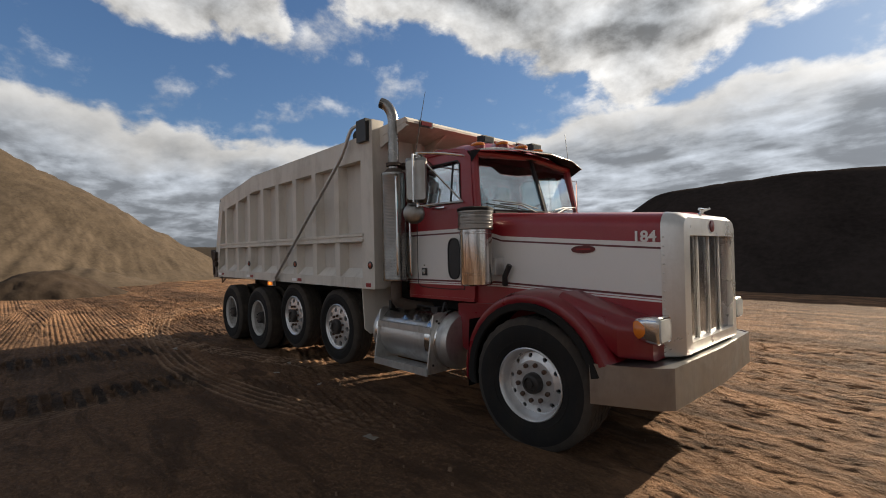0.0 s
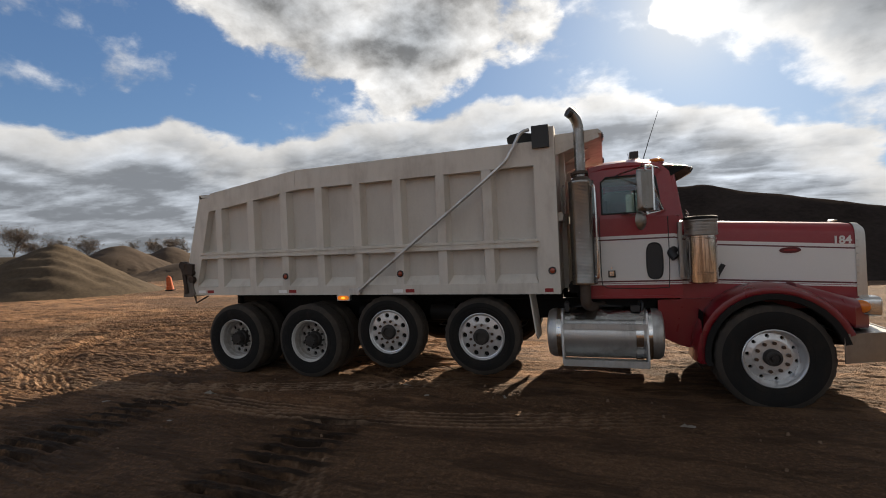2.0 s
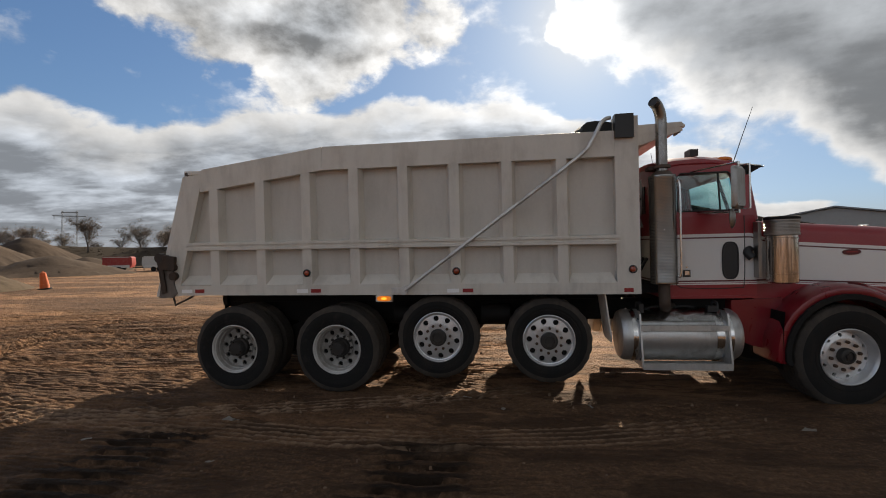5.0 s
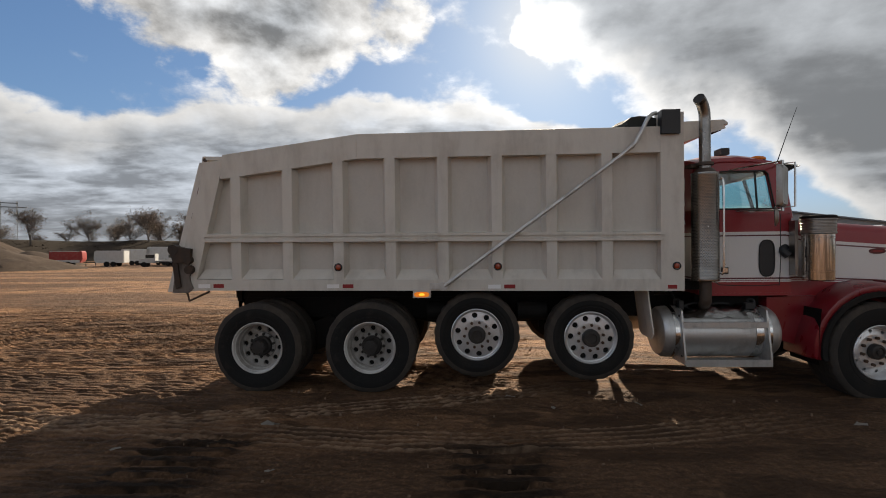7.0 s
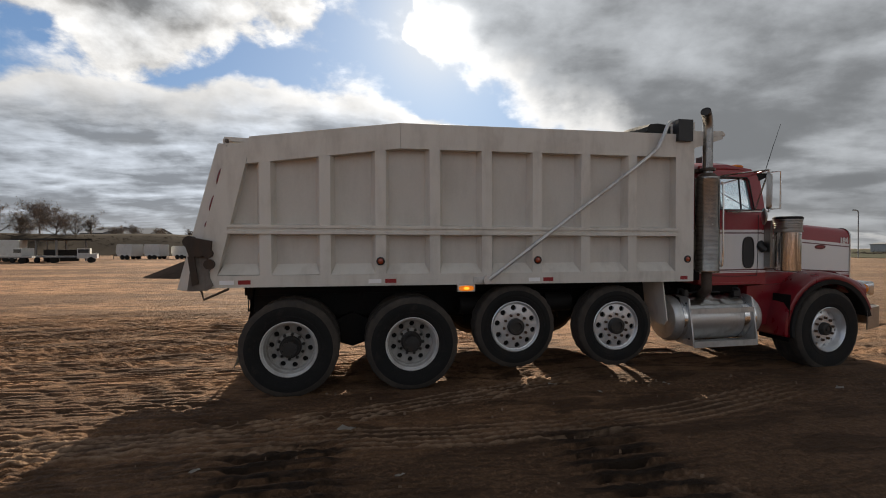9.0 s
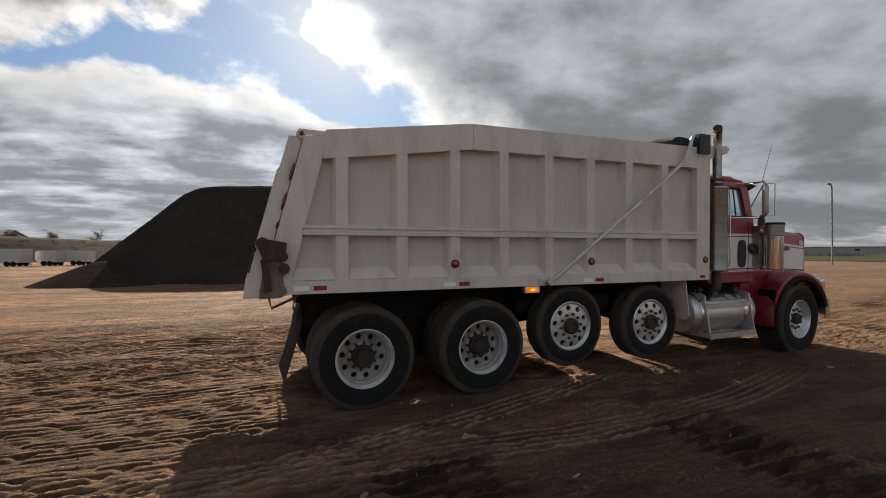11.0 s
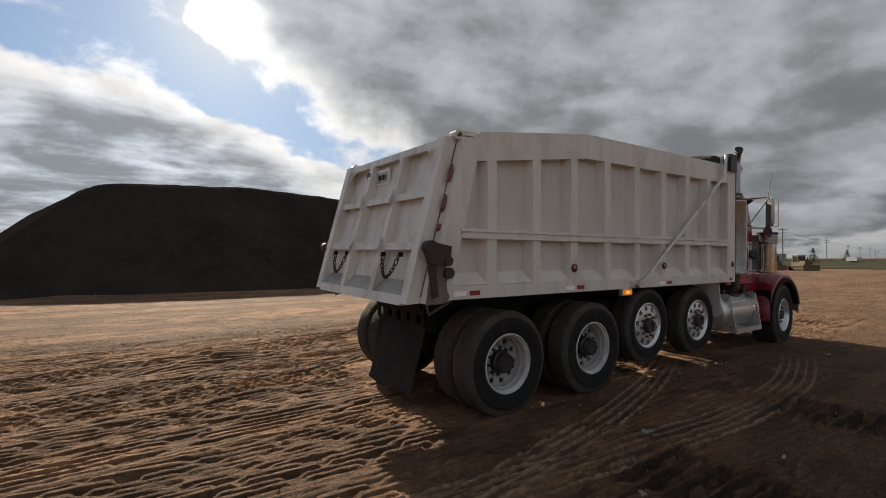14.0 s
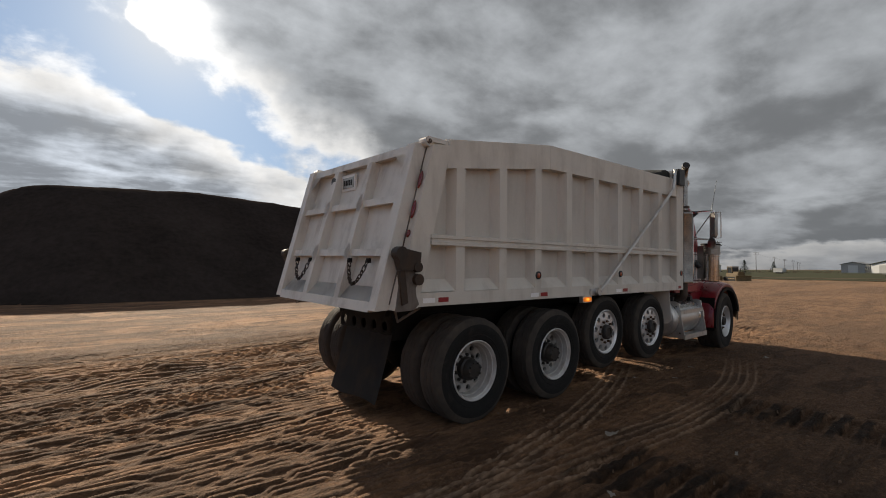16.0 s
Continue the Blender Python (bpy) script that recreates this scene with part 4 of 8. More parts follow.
def wheel(kind, at, near, turn):
    """kind: drive (white dished pair), lift (flush alloy), steer (wide alloy)."""
    hub = thing("wheel", "", "")
    hub.parent = truck
    hub.matrix_local = Matrix.Translation(at) @ pose(0, 0, 0, 0, 0, 0 if near else 180) @ pose(0, 0, 0, 0, 0, 4 if kind == "steer" else 0) @ pose(0, 0, 0, 0, turn, 0)
    if kind == "drive":
        tagged(hub, "pair of dusty black tyres on white steel rims")
        part("tyre", tyre_mesh(0.522, 0.265, ribs=4, worn=0.8, groove=0.005), [MUDDY, TREAD], hub)
        bm = tyre_mesh(0.522, 0.265, ribs=4, worn=0.8, groove=0.005)
        for v in bm.verts:
            v.co.y += 0.33
        part("tyre", bm, [MUDDY, TREAD], hub)
        bm = bmesh.new()
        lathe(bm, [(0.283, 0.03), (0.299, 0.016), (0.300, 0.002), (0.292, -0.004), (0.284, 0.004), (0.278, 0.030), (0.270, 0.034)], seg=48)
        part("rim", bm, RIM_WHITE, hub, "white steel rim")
        # barrel toned below the flange, painting the shade inside the dish
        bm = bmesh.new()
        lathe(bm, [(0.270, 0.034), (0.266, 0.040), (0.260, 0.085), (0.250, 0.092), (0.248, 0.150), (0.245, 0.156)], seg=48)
        part("rim_barrel", bm, RIM_BARREL, hub, "dusty grey-white inside of the rim, darkened for shade")
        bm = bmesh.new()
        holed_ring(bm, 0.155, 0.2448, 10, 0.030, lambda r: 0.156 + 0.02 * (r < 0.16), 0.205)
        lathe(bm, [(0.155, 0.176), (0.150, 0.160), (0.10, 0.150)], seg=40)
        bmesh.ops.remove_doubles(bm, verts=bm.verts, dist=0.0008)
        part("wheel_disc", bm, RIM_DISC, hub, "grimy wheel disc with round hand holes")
        bm = bmesh.new()
        lathe(bm, [(0.118, 0.156), (0.116, 0.10), (0.100, 0.085), (0.092, 0.030), (0.082, 0.016), (1e-4, 0.010)], seg=24)
        part("hub", bm, HUB, hub)
        nuts(hub, 10, 0.136, 0.170, 0.134, 0.017, HUB)
        nuts(hub, 8, 0.076, 0.020, 0.004, 0.011, HUB, "hub_bolt")
        # black disc added behind the rim, in every kind, so its holes stay dark
        part("hole_backing", bm_of((lathe, [(0.25, 0.20), (1e-4, 0.20)], (0, 0, 0), "y", 24)), BLACK, hub)
    elif kind == "lift":
        tagged(hub, "raised axle tyre on a flush polished alloy rim")
        part("tyre", tyre_mesh(0.492, 0.265, ribs=4, worn=0.4), [RUBBER, TREAD], hub)
        bm = bmesh.new()
        lathe(bm, [(0.283, 0.03), (0.298, 0.016), (0.299, 0.002), (0.290, -0.004), (0.280, 0.004), (0.272, 0.018), (0.262, 0.022)], seg=48)
        holed_ring(bm, 0.165, 0.262, 10, 0.033, lambda r: 0.022 - 0.10 * (0.262 - r), 0.222)
        lathe(bm, [(0.165, 0.0123), (0.100, 0.0123)], seg=40)
        part("rim", bm, ALLOY, hub, "polished alloy rim with two rings of holes")
        nuts(hub, 10, 0.143, 0.014, -0.014, 0.017, NUT)
        bm = bmesh.new()
        lathe(bm, [(0.100, 0.02), (0.098, -0.030), (0.085, -0.045), (0.06, -0.048), (0.055, -0.03), (1e-4, -0.03)], seg=24)
        part("hub", bm, HUB, hub)
        part("hole_backing", bm_of((lathe, [(0.27, 0.06), (1e-4, 0.06)], (0, 0, 0), "y", 24)), BLACK, hub)
    else:
        tagged(hub, "wide front tyre on a dished polished alloy rim")
        part("tyre", tyre_mesh(0.555, 0.40, rim=0.296, ribs=6, worn=0.4, seg=84), [RUBBER, TREAD], hub)
        bm = bmesh.new()
        lathe(bm, [(0.288, 0.03), (0.303, 0.016), (0.304, 0.002), (0.296, -0.004), (0.288, 0.004), (0.270, 0.04), (0.262, 0.085), (0.252, 0.098)], seg=56)
        holed_ring(bm, 0.185, 0.252, 10, 0.019, lambda r: 0.098 - 0.02 * (0.252 - r) / 0.067, 0.226)
        lathe(bm, [(0.185, 0.078), (0.088, 0.078)], seg=40)
        part("rim", bm, ALLOY, hub, "polished alloy rim with two rings of holes")
        nuts(hub, 10, 0.150, 0.080, 0.050, 0.019, NUT)
        bm = bmesh.new()
        lathe(bm, [(0.088, 0.08), (0.086, 0.035), (0.076, 0.018), (0.056, 0.012), (0.050, 0.026), (0.030, 0.024), (0.026, 0.012), (1e-4, 0.010)], seg=28)
        part("hub", bm, HUB, hub)
        part("hole_backing", bm_of((lathe, [(0.265, 0.13), (1e-4, 0.13)], (0, 0, 0), "y", 24)), BLACK, hub)
    return hub


def build_wheels():
    for s in (-1, 1):
        for x, y, z, kind, turn in ((0.0, 1.222, 0.500, "drive", 7), (1.32, 1.222, 0.500, "drive", 21), (2.549, 1.151, 0.636, "lift", 12), (3.836, 1.153, 0.598, "lift", 4), (6.955, 1.176, 0.433, "steer", 9)):
            wheel(kind, (x, s * y, z), s < 0, turn)


# ---- chassis ----
def build_chassis():
    ch = thing("chassis", "", "")
    ch.parent = truck
    tagged(ch, "black steel chassis frame with axles and springs")
    for s in (-1, 1):
        bm = boxes((-0.50, 7.75, s * 0.40, s * 0.48, 0.74, 1.0), bev=0.01)
        part("frame_rail", bm, BLACK, ch)
        part("bed_sill", boxes((-0.60, 4.80, s * 0.40, s * 0.50, 1.004, 1.185), bev=0.006), BLACK, ch)
        # walking beam between the drive axles
        bm = bmesh.new()
        prism(bm, [(-0.15, 0.42), (0.3, 0.48), (0.66, 0.36), (1.0, 0.48), (1.47, 0.42), (1.47, 0.58), (0.9, 0.66), (0.66, 0.78), (0.4, 0.66), (-0.15, 0.58)], "y", s * 0.45, s * 0.56)
        part("walking_beam", bm, BLACK, ch)
        for x in (2.55, 3.84):
            bm = bmesh.new()
            lathe(bm, [(1e-4, 0.74), (0.12, 0.74), (0.14, 0.80), (0.12, 0.86), (0.14, 0.92), (0.12, 0.99), (1e-4, 0.99)], (x + 0.05, s * 0.56, 0), "z", 16)
            part("air_spring", bm, BLACK, ch)
            bm = bmesh.new()
            prism(bm, [(x - 0.5, 0.62), (x + 0.1, 0.66), (x + 0.1, 0.76), (x - 0.5, 0.72)], "y", s * 0.50, s * 0.58)
            part("trailing_arm", bm, BLACK, ch)
        bm = bmesh.new()
        for k in range(5):
            prism(bm, [(6.35 + 0.06 * k, 0.66 - 0.02 * k), (6.95, 0.60 - 0.02 * k), (7.6 - 0.06 * k, 0.66 - 0.02 * k), (7.6 - 0.06 * k, 0.675 - 0.02 * k), (6.95, 0.615 - 0.02 * k), (6.35 + 0.06 * k, 0.675 - 0.02 * k)], "y", s * 0.40, s * 0.48)
        part("leaf_spring", bm, BLACK, ch)
    for x, z, r in ((0.0, 0.50, 0.075), (1.32, 0.50, 0.075), (2.549, 0.636, 0.06), (3.836, 0.598, 0.06), (6.955, 0.433, 0.055)):
        bm = bmesh.new()
        tube(bm, [(x, -1.0, z), (x, 1.0, z)], r, 12)
        if x < 1.5:
            bmesh.ops.create_uvsphere(bm, u_segments=18, v_segments=12, radius=0.24, matrix=Matrix.Translation((x + 0.04, 0.05, z + 0.03)))
        part("axle", bm, BLACK, ch)
        for s in (-1, 1):
            part("brake_drum", bm_of((lathe, [(1e-4, s * 0.62), (0.20, s * 0.62), (0.21, s * 0.90), (1e-4, s * 0.90)], (x, 0, z), "y", 24)), BLACK, ch)
    dims = [(x - 0.05, x + 0.05, -0.40, 0.40, 0.78, 0.98) for x in (0.66, 1.9, 3.2, 4.5, 5.6, 7.4)]
    part("cross_member", boxes(*dims, bev=0.006), BLACK, ch)
    # hoist and hydraulic lines
    bm = bmesh.new()
    tube(bm, [(3.3, 0, 1.02), (4.70, 0, 1.10)], 0.09, 14)
    part("hoist_cylinder", bm, BLACK, ch)
    bm = bmesh.new()
    for s in (-1, 1):
        tube(bm, [(0.9, s * 0.32, 0.70), (1.7, s * 0.34, 0.74), (2.2, s * 0.34, 0.66), (3.0, s * 0.34, 0.70), (4.4, s * 0.36, 0.72)], 0.05, 10)
        tube(bm, [(1.95, s * 0.75, 0.86), (2.30, s * 0.75, 0.86)], 0.12, 14)
        tube(bm, [(3.05, s * 0.75, 0.86), (3.40, s * 0.75, 0.86)], 0.12, 14)
    part("air_tank", bm, BLACK, ch)
    # tail member with oval holes, and the wide flap below it
    part("tail_member", boxes((-0.56, -0.50, -0.55, 0.55, 0.965, 1.15), bev=0.006), BLACK, ch)
    bm = bmesh.new()
    step = 0.21
    for i in range(5):
        yc = -0.42 + step * i
        turn = [2 * math.pi * (k + 0.5) / 16 for k in range(16)]
        pts_in = [(yc + 0.052 * math.cos(t), 0.885 + 0.06 * math.sin(t)) for t in turn]
        out = []
        for t in turn:
            c, s_ = math.cos(t), math.sin(t)
            far = min(step / 2 / max(abs(c), 1e-6), 0.08 / max(abs(s_), 1e-6))
            out.append((yc + far * c, 0.885 + far * s_))
        for x in (-0.56, -0.54):
            vi, vo = [bm.verts.new((x, *p)) for p in pts_in], [bm.verts.new((x, *p)) for p in out]
            for k in range(16):
                bm.faces.new((vi[k], vi[(k + 1) % 16], vo[(k + 1) % 16], vo[k]))
    bmesh.ops.remove_doubles(bm, verts=bm.verts, dist=0.0005)
    part("pierced_bumper", bm, BLACK, ch, "black tail channel pierced by round holes")
    bm = bmesh.new()
    nz = 8
    grid = [[bm.verts.new((-0.735 + 0.205 * (j / nz) ** 0.9, -0.53 + 0.94 * i / 6, 0.13 + 0.70 * j / nz + 0.02 * math.sin(i))) for j in range(nz + 1)] for i in range(7)]
    for i in range(6):
        for j in range(nz):
            bm.faces.new((grid[i][j], grid[i + 1][j], grid[i + 1][j + 1], grid[i][j + 1]))
    bmesh.ops.solidify(bm, geom=bm.faces[:], thickness=0.012)
    part("mud_flap", bm, FLAP, ch, "black rubber mud flap")


# ---- cab, hood and front end ----
def ring_loft(bm, sections, cap=True):
    """Joins rings of equal count, each a list of points."""
    rings = [[bm.verts.new(p) for p in sec] for sec in sections]
    n = len(rings[0])
    for a, b in zip(rings, rings[1:]):
        for k in range(n):
            bm.faces.new((a[k], a[(k + 1) % n], b[(k + 1) % n], b[k]))
    if cap:
        bm.faces.new(rings[0][::-1]), bm.faces.new(rings[-1])
    return rings


def rounded(y0, y1, z0, z1, r_top, r_low=0.03, n=6):
    """A rounded rectangle of (y, z), anticlockwise from the lower right."""
    pts = []
    for cy, cz, r, a0 in ((y1 - r_low, z0 + r_low, r_low, -90), (y1 - r_top, z1 - r_top, r_top, 0), (y0 + r_top, z1 - r_top, r_top, 90), (y0 + r_low, z0 + r_low, r_low, 180)):
        for k in range(n + 1):
            a = radians(a0 + 90 * k / n)
            pts.append((cy + r * math.cos(a), cz + r * math.sin(a)))
    return pts


def pane(name, corners, parent, mat=None, thick=0.006):
    """A glass pane with the given corners."""
    bm = bmesh.new()
    bm.faces.new([bm.verts.new(c) for c in corners])
    bmesh.ops.solidify(bm, geom=bm.faces[:], thickness=thick)
    ob = part(name, bm, mat or GLASS, parent, smooth=0)
    ob.visible_shadow = False
    return ob


def side_frame(bm, outer, hole, y0, y1):
    """A wall of (x, z) outline with one opening of as many corners."""
    n = len(outer)
    rings = [[bm.verts.new((p[0], y, p[1])) for p in pts] for pts, y in ((outer, y0), (hole, y0), (hole, y1), (outer, y1))]
    for a, b in ((0, 1), (1, 2), (2, 3), (3, 0)):
        for k in range(n):
            j = (k + 1) % n
            bm.faces.new((rings[a][k], rings[a][j], rings[b][j], rings[b][k]))


def build_cab():
    cab = thing("cab", "", "")
    cab.parent = truck
    tagged(cab, "red and white conventional truck cab with sun visor")
    W = 0.955
    belt = 1.985
    # lower shell: two sides, back, floor and cowl
    for s in (-1, 1):
        bm = bmesh.new()
        prism(bm, [(5.14, 1.06), (6.16, 1.06), (6.16, belt - 0.02), (6.12, belt), (5.14, belt)], "y", s * (W - 0.05), s * W)
        bevel(bm, 0.012)
        part("side_panel", bm, LIVERY, cab)
        # upper side with the door window
        bm = bmesh.new()
        outer = [(5.14, belt), (5.62, belt), (6.16, belt), (6.085, 2.50), (5.99, 2.60), (5.60, 2.655), (5.22, 2.63), (5.14, 2.52)]
        hole = [(5.335, 2.045), (5.62, 2.045), (5.985, 2.045), (5.935, 2.45), (5.90, 2.485), (5.60, 2.495), (5.39, 2.485), (5.335, 2.43)]
        side_frame(bm, outer, hole, s * (W - 0.05), s * (W - 0.002))
        for v in bm.verts:
            v.co.y -= s * 0.075 * max(0.0, (v.co.z - belt)) / 0.65
        part("window_surround", bm, LIVERY, cab)
        # door seams
        bm = bmesh.new()
        seam = curve([(5.30, s * (W + 0.002), 2.02), (5.30, s * (W + 0.002), 1.30), (5.33, s * (W + 0.002), 1.19), (5.45, s * (W + 0.002), 1.165), (5.95, s * (W + 0.002), 1.165), (6.03, s * (W + 0.002), 1.25), (6.04, s * (W + 0.002), 1.98)], 6)
        tube(bm, seam, 0.0045, 6)
        part("door_seam", bm, PLASTIC, cab)
        # window parts
        lean = 0.075 / 0.65
        def up(x, z):
            return (x, s * (W - 0.03 - lean * (z - belt)), z)
        pane("door_glass", [up(5.33, 2.04), up(5.80, 2.04), up(5.80, 2.50), up(5.33, 2.49)], cab)
        pane("vent_glass", [up(5.815, 2.04), up(5.99, 2.04), up(5.93, 2.49), up(5.815, 2.50)], cab)
        bm = bmesh.new()
        tube(bm, [up(5.807, 2.03), up(5.807, 2.50)], 0.011, 8)
        part("vent_post", bm, PLASTIC, cab)
        bm = bmesh.new()
        rim = [(5.335, 2.045), (5.985, 2.045), (5.935, 2.45), (5.90, 2.485), (5.39, 2.485), (5.335, 2.43), (5.335, 2.045)]
        tube(bm, [(x, s * (W + 0.002 - lean * (z - belt)), z) for x, z in rim], 0.010, 6)
        part("window_seal", bm, PLASTIC, cab)
        # small oval window low in the door
        bm = bmesh.new()
        oval = [(5.885 + 0.083 * math.copysign(abs(math.cos(a)) ** 0.7, math.cos(a)), 1.475 + 0.205 * math.copysign(abs(math.sin(a)) ** 0.55, math.sin(a))) for a in [2 * math.pi * k / 28 for k in range(28)]]
        prism(bm, oval, "y", s * (W + 0.001), s * (W + 0.008))
        part("oval_window", bm, PLASTIC, cab, "dark oval window low in the door")
        bm = bmesh.new()
        ring = [(x, s * (W + 0.008), z) for x, z in oval]
        tube(bm, ring + ring[:1], 0.009, 6, caps=False)
        part("oval_seal", bm, PLASTIC, cab)
        # door handle
        bm = boxes((5.375, 5.455, s * W, s * (W + 0.010), 1.295, 1.375), bev=0.006)
        handle = part("door_handle", bm, PLASTIC, cab)
        part("handle_paddle", boxes((5.39, 5.44, s * (W + 0.010), s * (W + 0.022), 1.315, 1.365), bev=0.006), CHROME, handle)
        part("door_lock", bm_of((lathe, [(1e-4, 0), (0.010, 0), (0.010, s * 0.008), (1e-4, s * 0.008)], (5.415, s * W, 1.405), "y", 12)), CHROME, cab)
        # long grab bar behind the door
        bm = bmesh.new()
        tube(bm, curve([(5.20, s * (W + 0.01), 2.36), (5.21, s * (W + 0.07), 2.37), (5.26, s * (W + 0.08), 2.32), (5.27, s * (W + 0.08), 1.85), (5.27, s * (W + 0.08), 1.36), (5.25, s * (W + 0.06), 1.30), (5.21, s * (W + 0.01), 1.29)], 5), 0.014, 8)
        part("grab_bar", bm, CHROME, cab)
        # sill skirt and cab step hinge covers
        part("sill", boxes((5.16, 6.16, s * 0.80, s * (W + 0.012), 1.045, 1.075), bev=0.008), LIVERY, cab)
        part("window_latch", boxes((5.62, 5.76, s * (W + 0.001), s * (W + 0.014), 2.005, 2.022), bev=0.004), CHROME, cab)
    part("back_wall", boxes((5.13, 5.18, -W + 0.02, W - 0.02, 1.06, 2.56), bev=0.012), LIVERY, cab)
    part("back_window", boxes((5.118, 5.129, -0.45, 0.45, 2.06, 2.40), bev=0.004), PLASTIC, cab)
    part("cab_floor", boxes((5.16, 6.2, -0.9, 0.9, 1.05, 1.10)), BLACK, cab)
    # roof: crowned loft
    bm = bmesh.new()
    secs = []
    for x, w, z0, zt in ((5.12, 0.84, 2.52, 2.58), (5.18, 0.885, 2.56, 2.665), (5.40, 0.895, 2.60, 2.715), (5.75, 0.895, 2.60, 2.725), (5.98, 0.885, 2.565, 2.695), (6.10, 0.865, 2.50, 2.605)):
        sec = []
        for k in range(13):
            u = -1 + 2 * k / 12
            sec.append((x, w * math.copysign(abs(u) ** 0.8, u), z0 + (zt - z0) * (1 - abs(u) ** 3.2) + 0.035 * (1 - u * u)))
        sec += [(x, w - 0.02, z0 - 0.03), (x, -w + 0.02, z0 - 0.03)]
        secs.append(sec)
    ring_loft(bm, secs)
    part("roof", bm, LIVERY, cab)
    # windscreen frame: pillars, header, divider
    bm = bmesh.new()
    for s in (-1, 1):
        tube(bm, [(6.17, s * 0.90, 1.93), (6.09, s * 0.845, 2.56)], 0.042, 10)
    tube(bm, [(6.10, -0.85, 2.545), (6.15, 0, 2.575), (6.10, 0.85, 2.545)], 0.035, 8)
    part("windscreen_frame", bm, LIVERY, cab)
    part("windscreen_divider", bm_of((tube, [(6.345, 0, 1.95), (6.165, 0, 2.56)], 0.018, 8)), PLASTIC, cab)
    for s in (-1, 1):
        pane("windscreen", [(6.345, s * 0.012, 1.95), (6.19, s * 0.875, 1.95), (6.09, s * 0.82, 2.54), (6.16, s * 0.012, 2.56)], cab)
        bm = bmesh.new()
        rimw = [(6.352, s * 0.02, 1.955), (6.197, s * 0.872, 1.955), (6.097, s * 0.82, 2.535), (6.167, s * 0.02, 2.555), (6.352, s * 0.02, 1.955)]
        tube(bm, rimw, 0.013, 6)
        part("windscreen_seal", bm, PLASTIC, cab)
        bm = bmesh.new()
        tube(bm, [(6.36, s * 0.18, 1.945), (6.335, s * 0.42, 2.015), (6.265, s * 0.66, 2.02)], 0.008, 6)
        tube(bm, [(6.36, s * 0.16, 1.985), (6.335, s * 0.40, 2.03), (6.25, s * 0.76, 2.05)], 0.006, 6)
        part("wiper", bm, PLASTIC, cab)
    # dash, seats, wheel
    bm = boxes((5.92, 6.16, -0.86, 0.86, 1.70, 1.93), bev=0.04)
    part("dashboard", bm, INTERIOR, cab)
    for s in (-1, 1):
        bm = boxes((5.30, 5.75, s * 0.25, s * 0.75, 1.45, 1.62), (5.26, 5.40, s * 0.27, s * 0.73, 1.60, 2.22), (5.27, 5.36, s * 0.38, s * 0.62, 2.22, 2.38), bev=0.04)
        part("seat", bm, INTERIOR, cab)
    bm = bmesh.new()
    turn = Matrix.Translation((5.84, 0.5, 1.93)) @ pose(0, 0, 0, 0, -50, 0)
    loop = [turn @ Vector((0.23 * math.cos(a), 0.23 * math.sin(a), 0)) for a in [2 * math.pi * k / 24 for k in range(25)]]
    tube(bm, loop, 0.014, 6, caps=False)
    tube(bm, [turn @ Vector((-0.23, 0, 0)), turn @ Vector((0.23, 0, 0))], 0.012, 6)
    part("steering_wheel", bm, PLASTIC, cab)
    # sun visor: a dark sheet with a brighter plate over its top
    bm = bmesh.new()
    top = [(6.00, 0.86, 2.575), (6.07, 0.5, 2.645), (6.10, 0, 2.665), (6.07, -0.5, 2.645), (6.00, -0.86, 2.575)]
    low = [(6.26, 0.92, 2.535), (6.39, 0.5, 2.565), (6.44, 0, 2.575), (6.39, -0.5, 2.565), (6.26, -0.94, 2.530)]
    vt, vl = [bm.verts.new(p) for p in top], [bm.verts.new(p) for p in low]
    for k in range(4):
        bm.faces.new((vt[k], vt[k + 1], vl[k + 1], vl[k]))
    end = [bm.verts.new((6.10, s * 0.90, 2.44)) for s in (1, -1)]
    bm.faces.new((vt[0], vl[0], end[0])), bm.faces.new((vt[-1], end[1], vl[-1]))
    bmesh.ops.solidify(bm, geom=bm.faces[:], thickness=0.012)
    part("sun_visor", bm, VISOR, cab, "dark sun visor")
    part("visor_trim", bm_of((tube, [(6.263, 0.923, 2.533), (6.393, 0.5, 2.563), (6.443, 0, 2.573), (6.393, -0.5, 2.563), (6.263, -0.943, 2.528)], 0.006, 6)), CHROME, cab)
    bm = bmesh.new()
    rows = [[Vector(a).lerp(Vector(b), t) + Vector((0.004, 0, 0.010)) for a, b in zip(top, low)] for t in (0.0, 0.97)]
    va, vb = [[bm.verts.new(p) for p in r] for r in rows]
    for k in range(4):
        bm.faces.new((va[k], va[k + 1], vb[k + 1], vb[k]))
    bmesh.ops.solidify(bm, geom=bm.faces[:], thickness=0.004)
    part("visor_top", bm, ALU, cab, "bright metal top of the visor")
    # marker lamps on the roof
    for y, x in ((-0.66, 5.99), (-0.32, 6.03), (0, 6.045), (0.32, 6.03), (0.66, 5.99)):
        z = 2.645 if abs(y) > 0.5 else 2.695
        lamp = part("roof_lamp", bm_of((lathe, [(1e-4, z - 0.02), (0.07, z - 0.03), (0.07, z + 0.004), (1e-4, z + 0.004)], (x, y, 0), "z", 16)), RED, cab)
        bm = bmesh.new()
        bmesh.ops.create_uvsphere(bm, u_segments=14, v_segments=8, radius=1)
        for v in bm.verts:
            v.co = Vector((x - 0.02 + v.co.x * 0.095, y + v.co.y * 0.062, z + 0.022 + v.co.z * 0.034))
        part("lens", bm, AMBER, lamp, "amber lens")
    # air horn, antennas
    bm = bmesh.new()
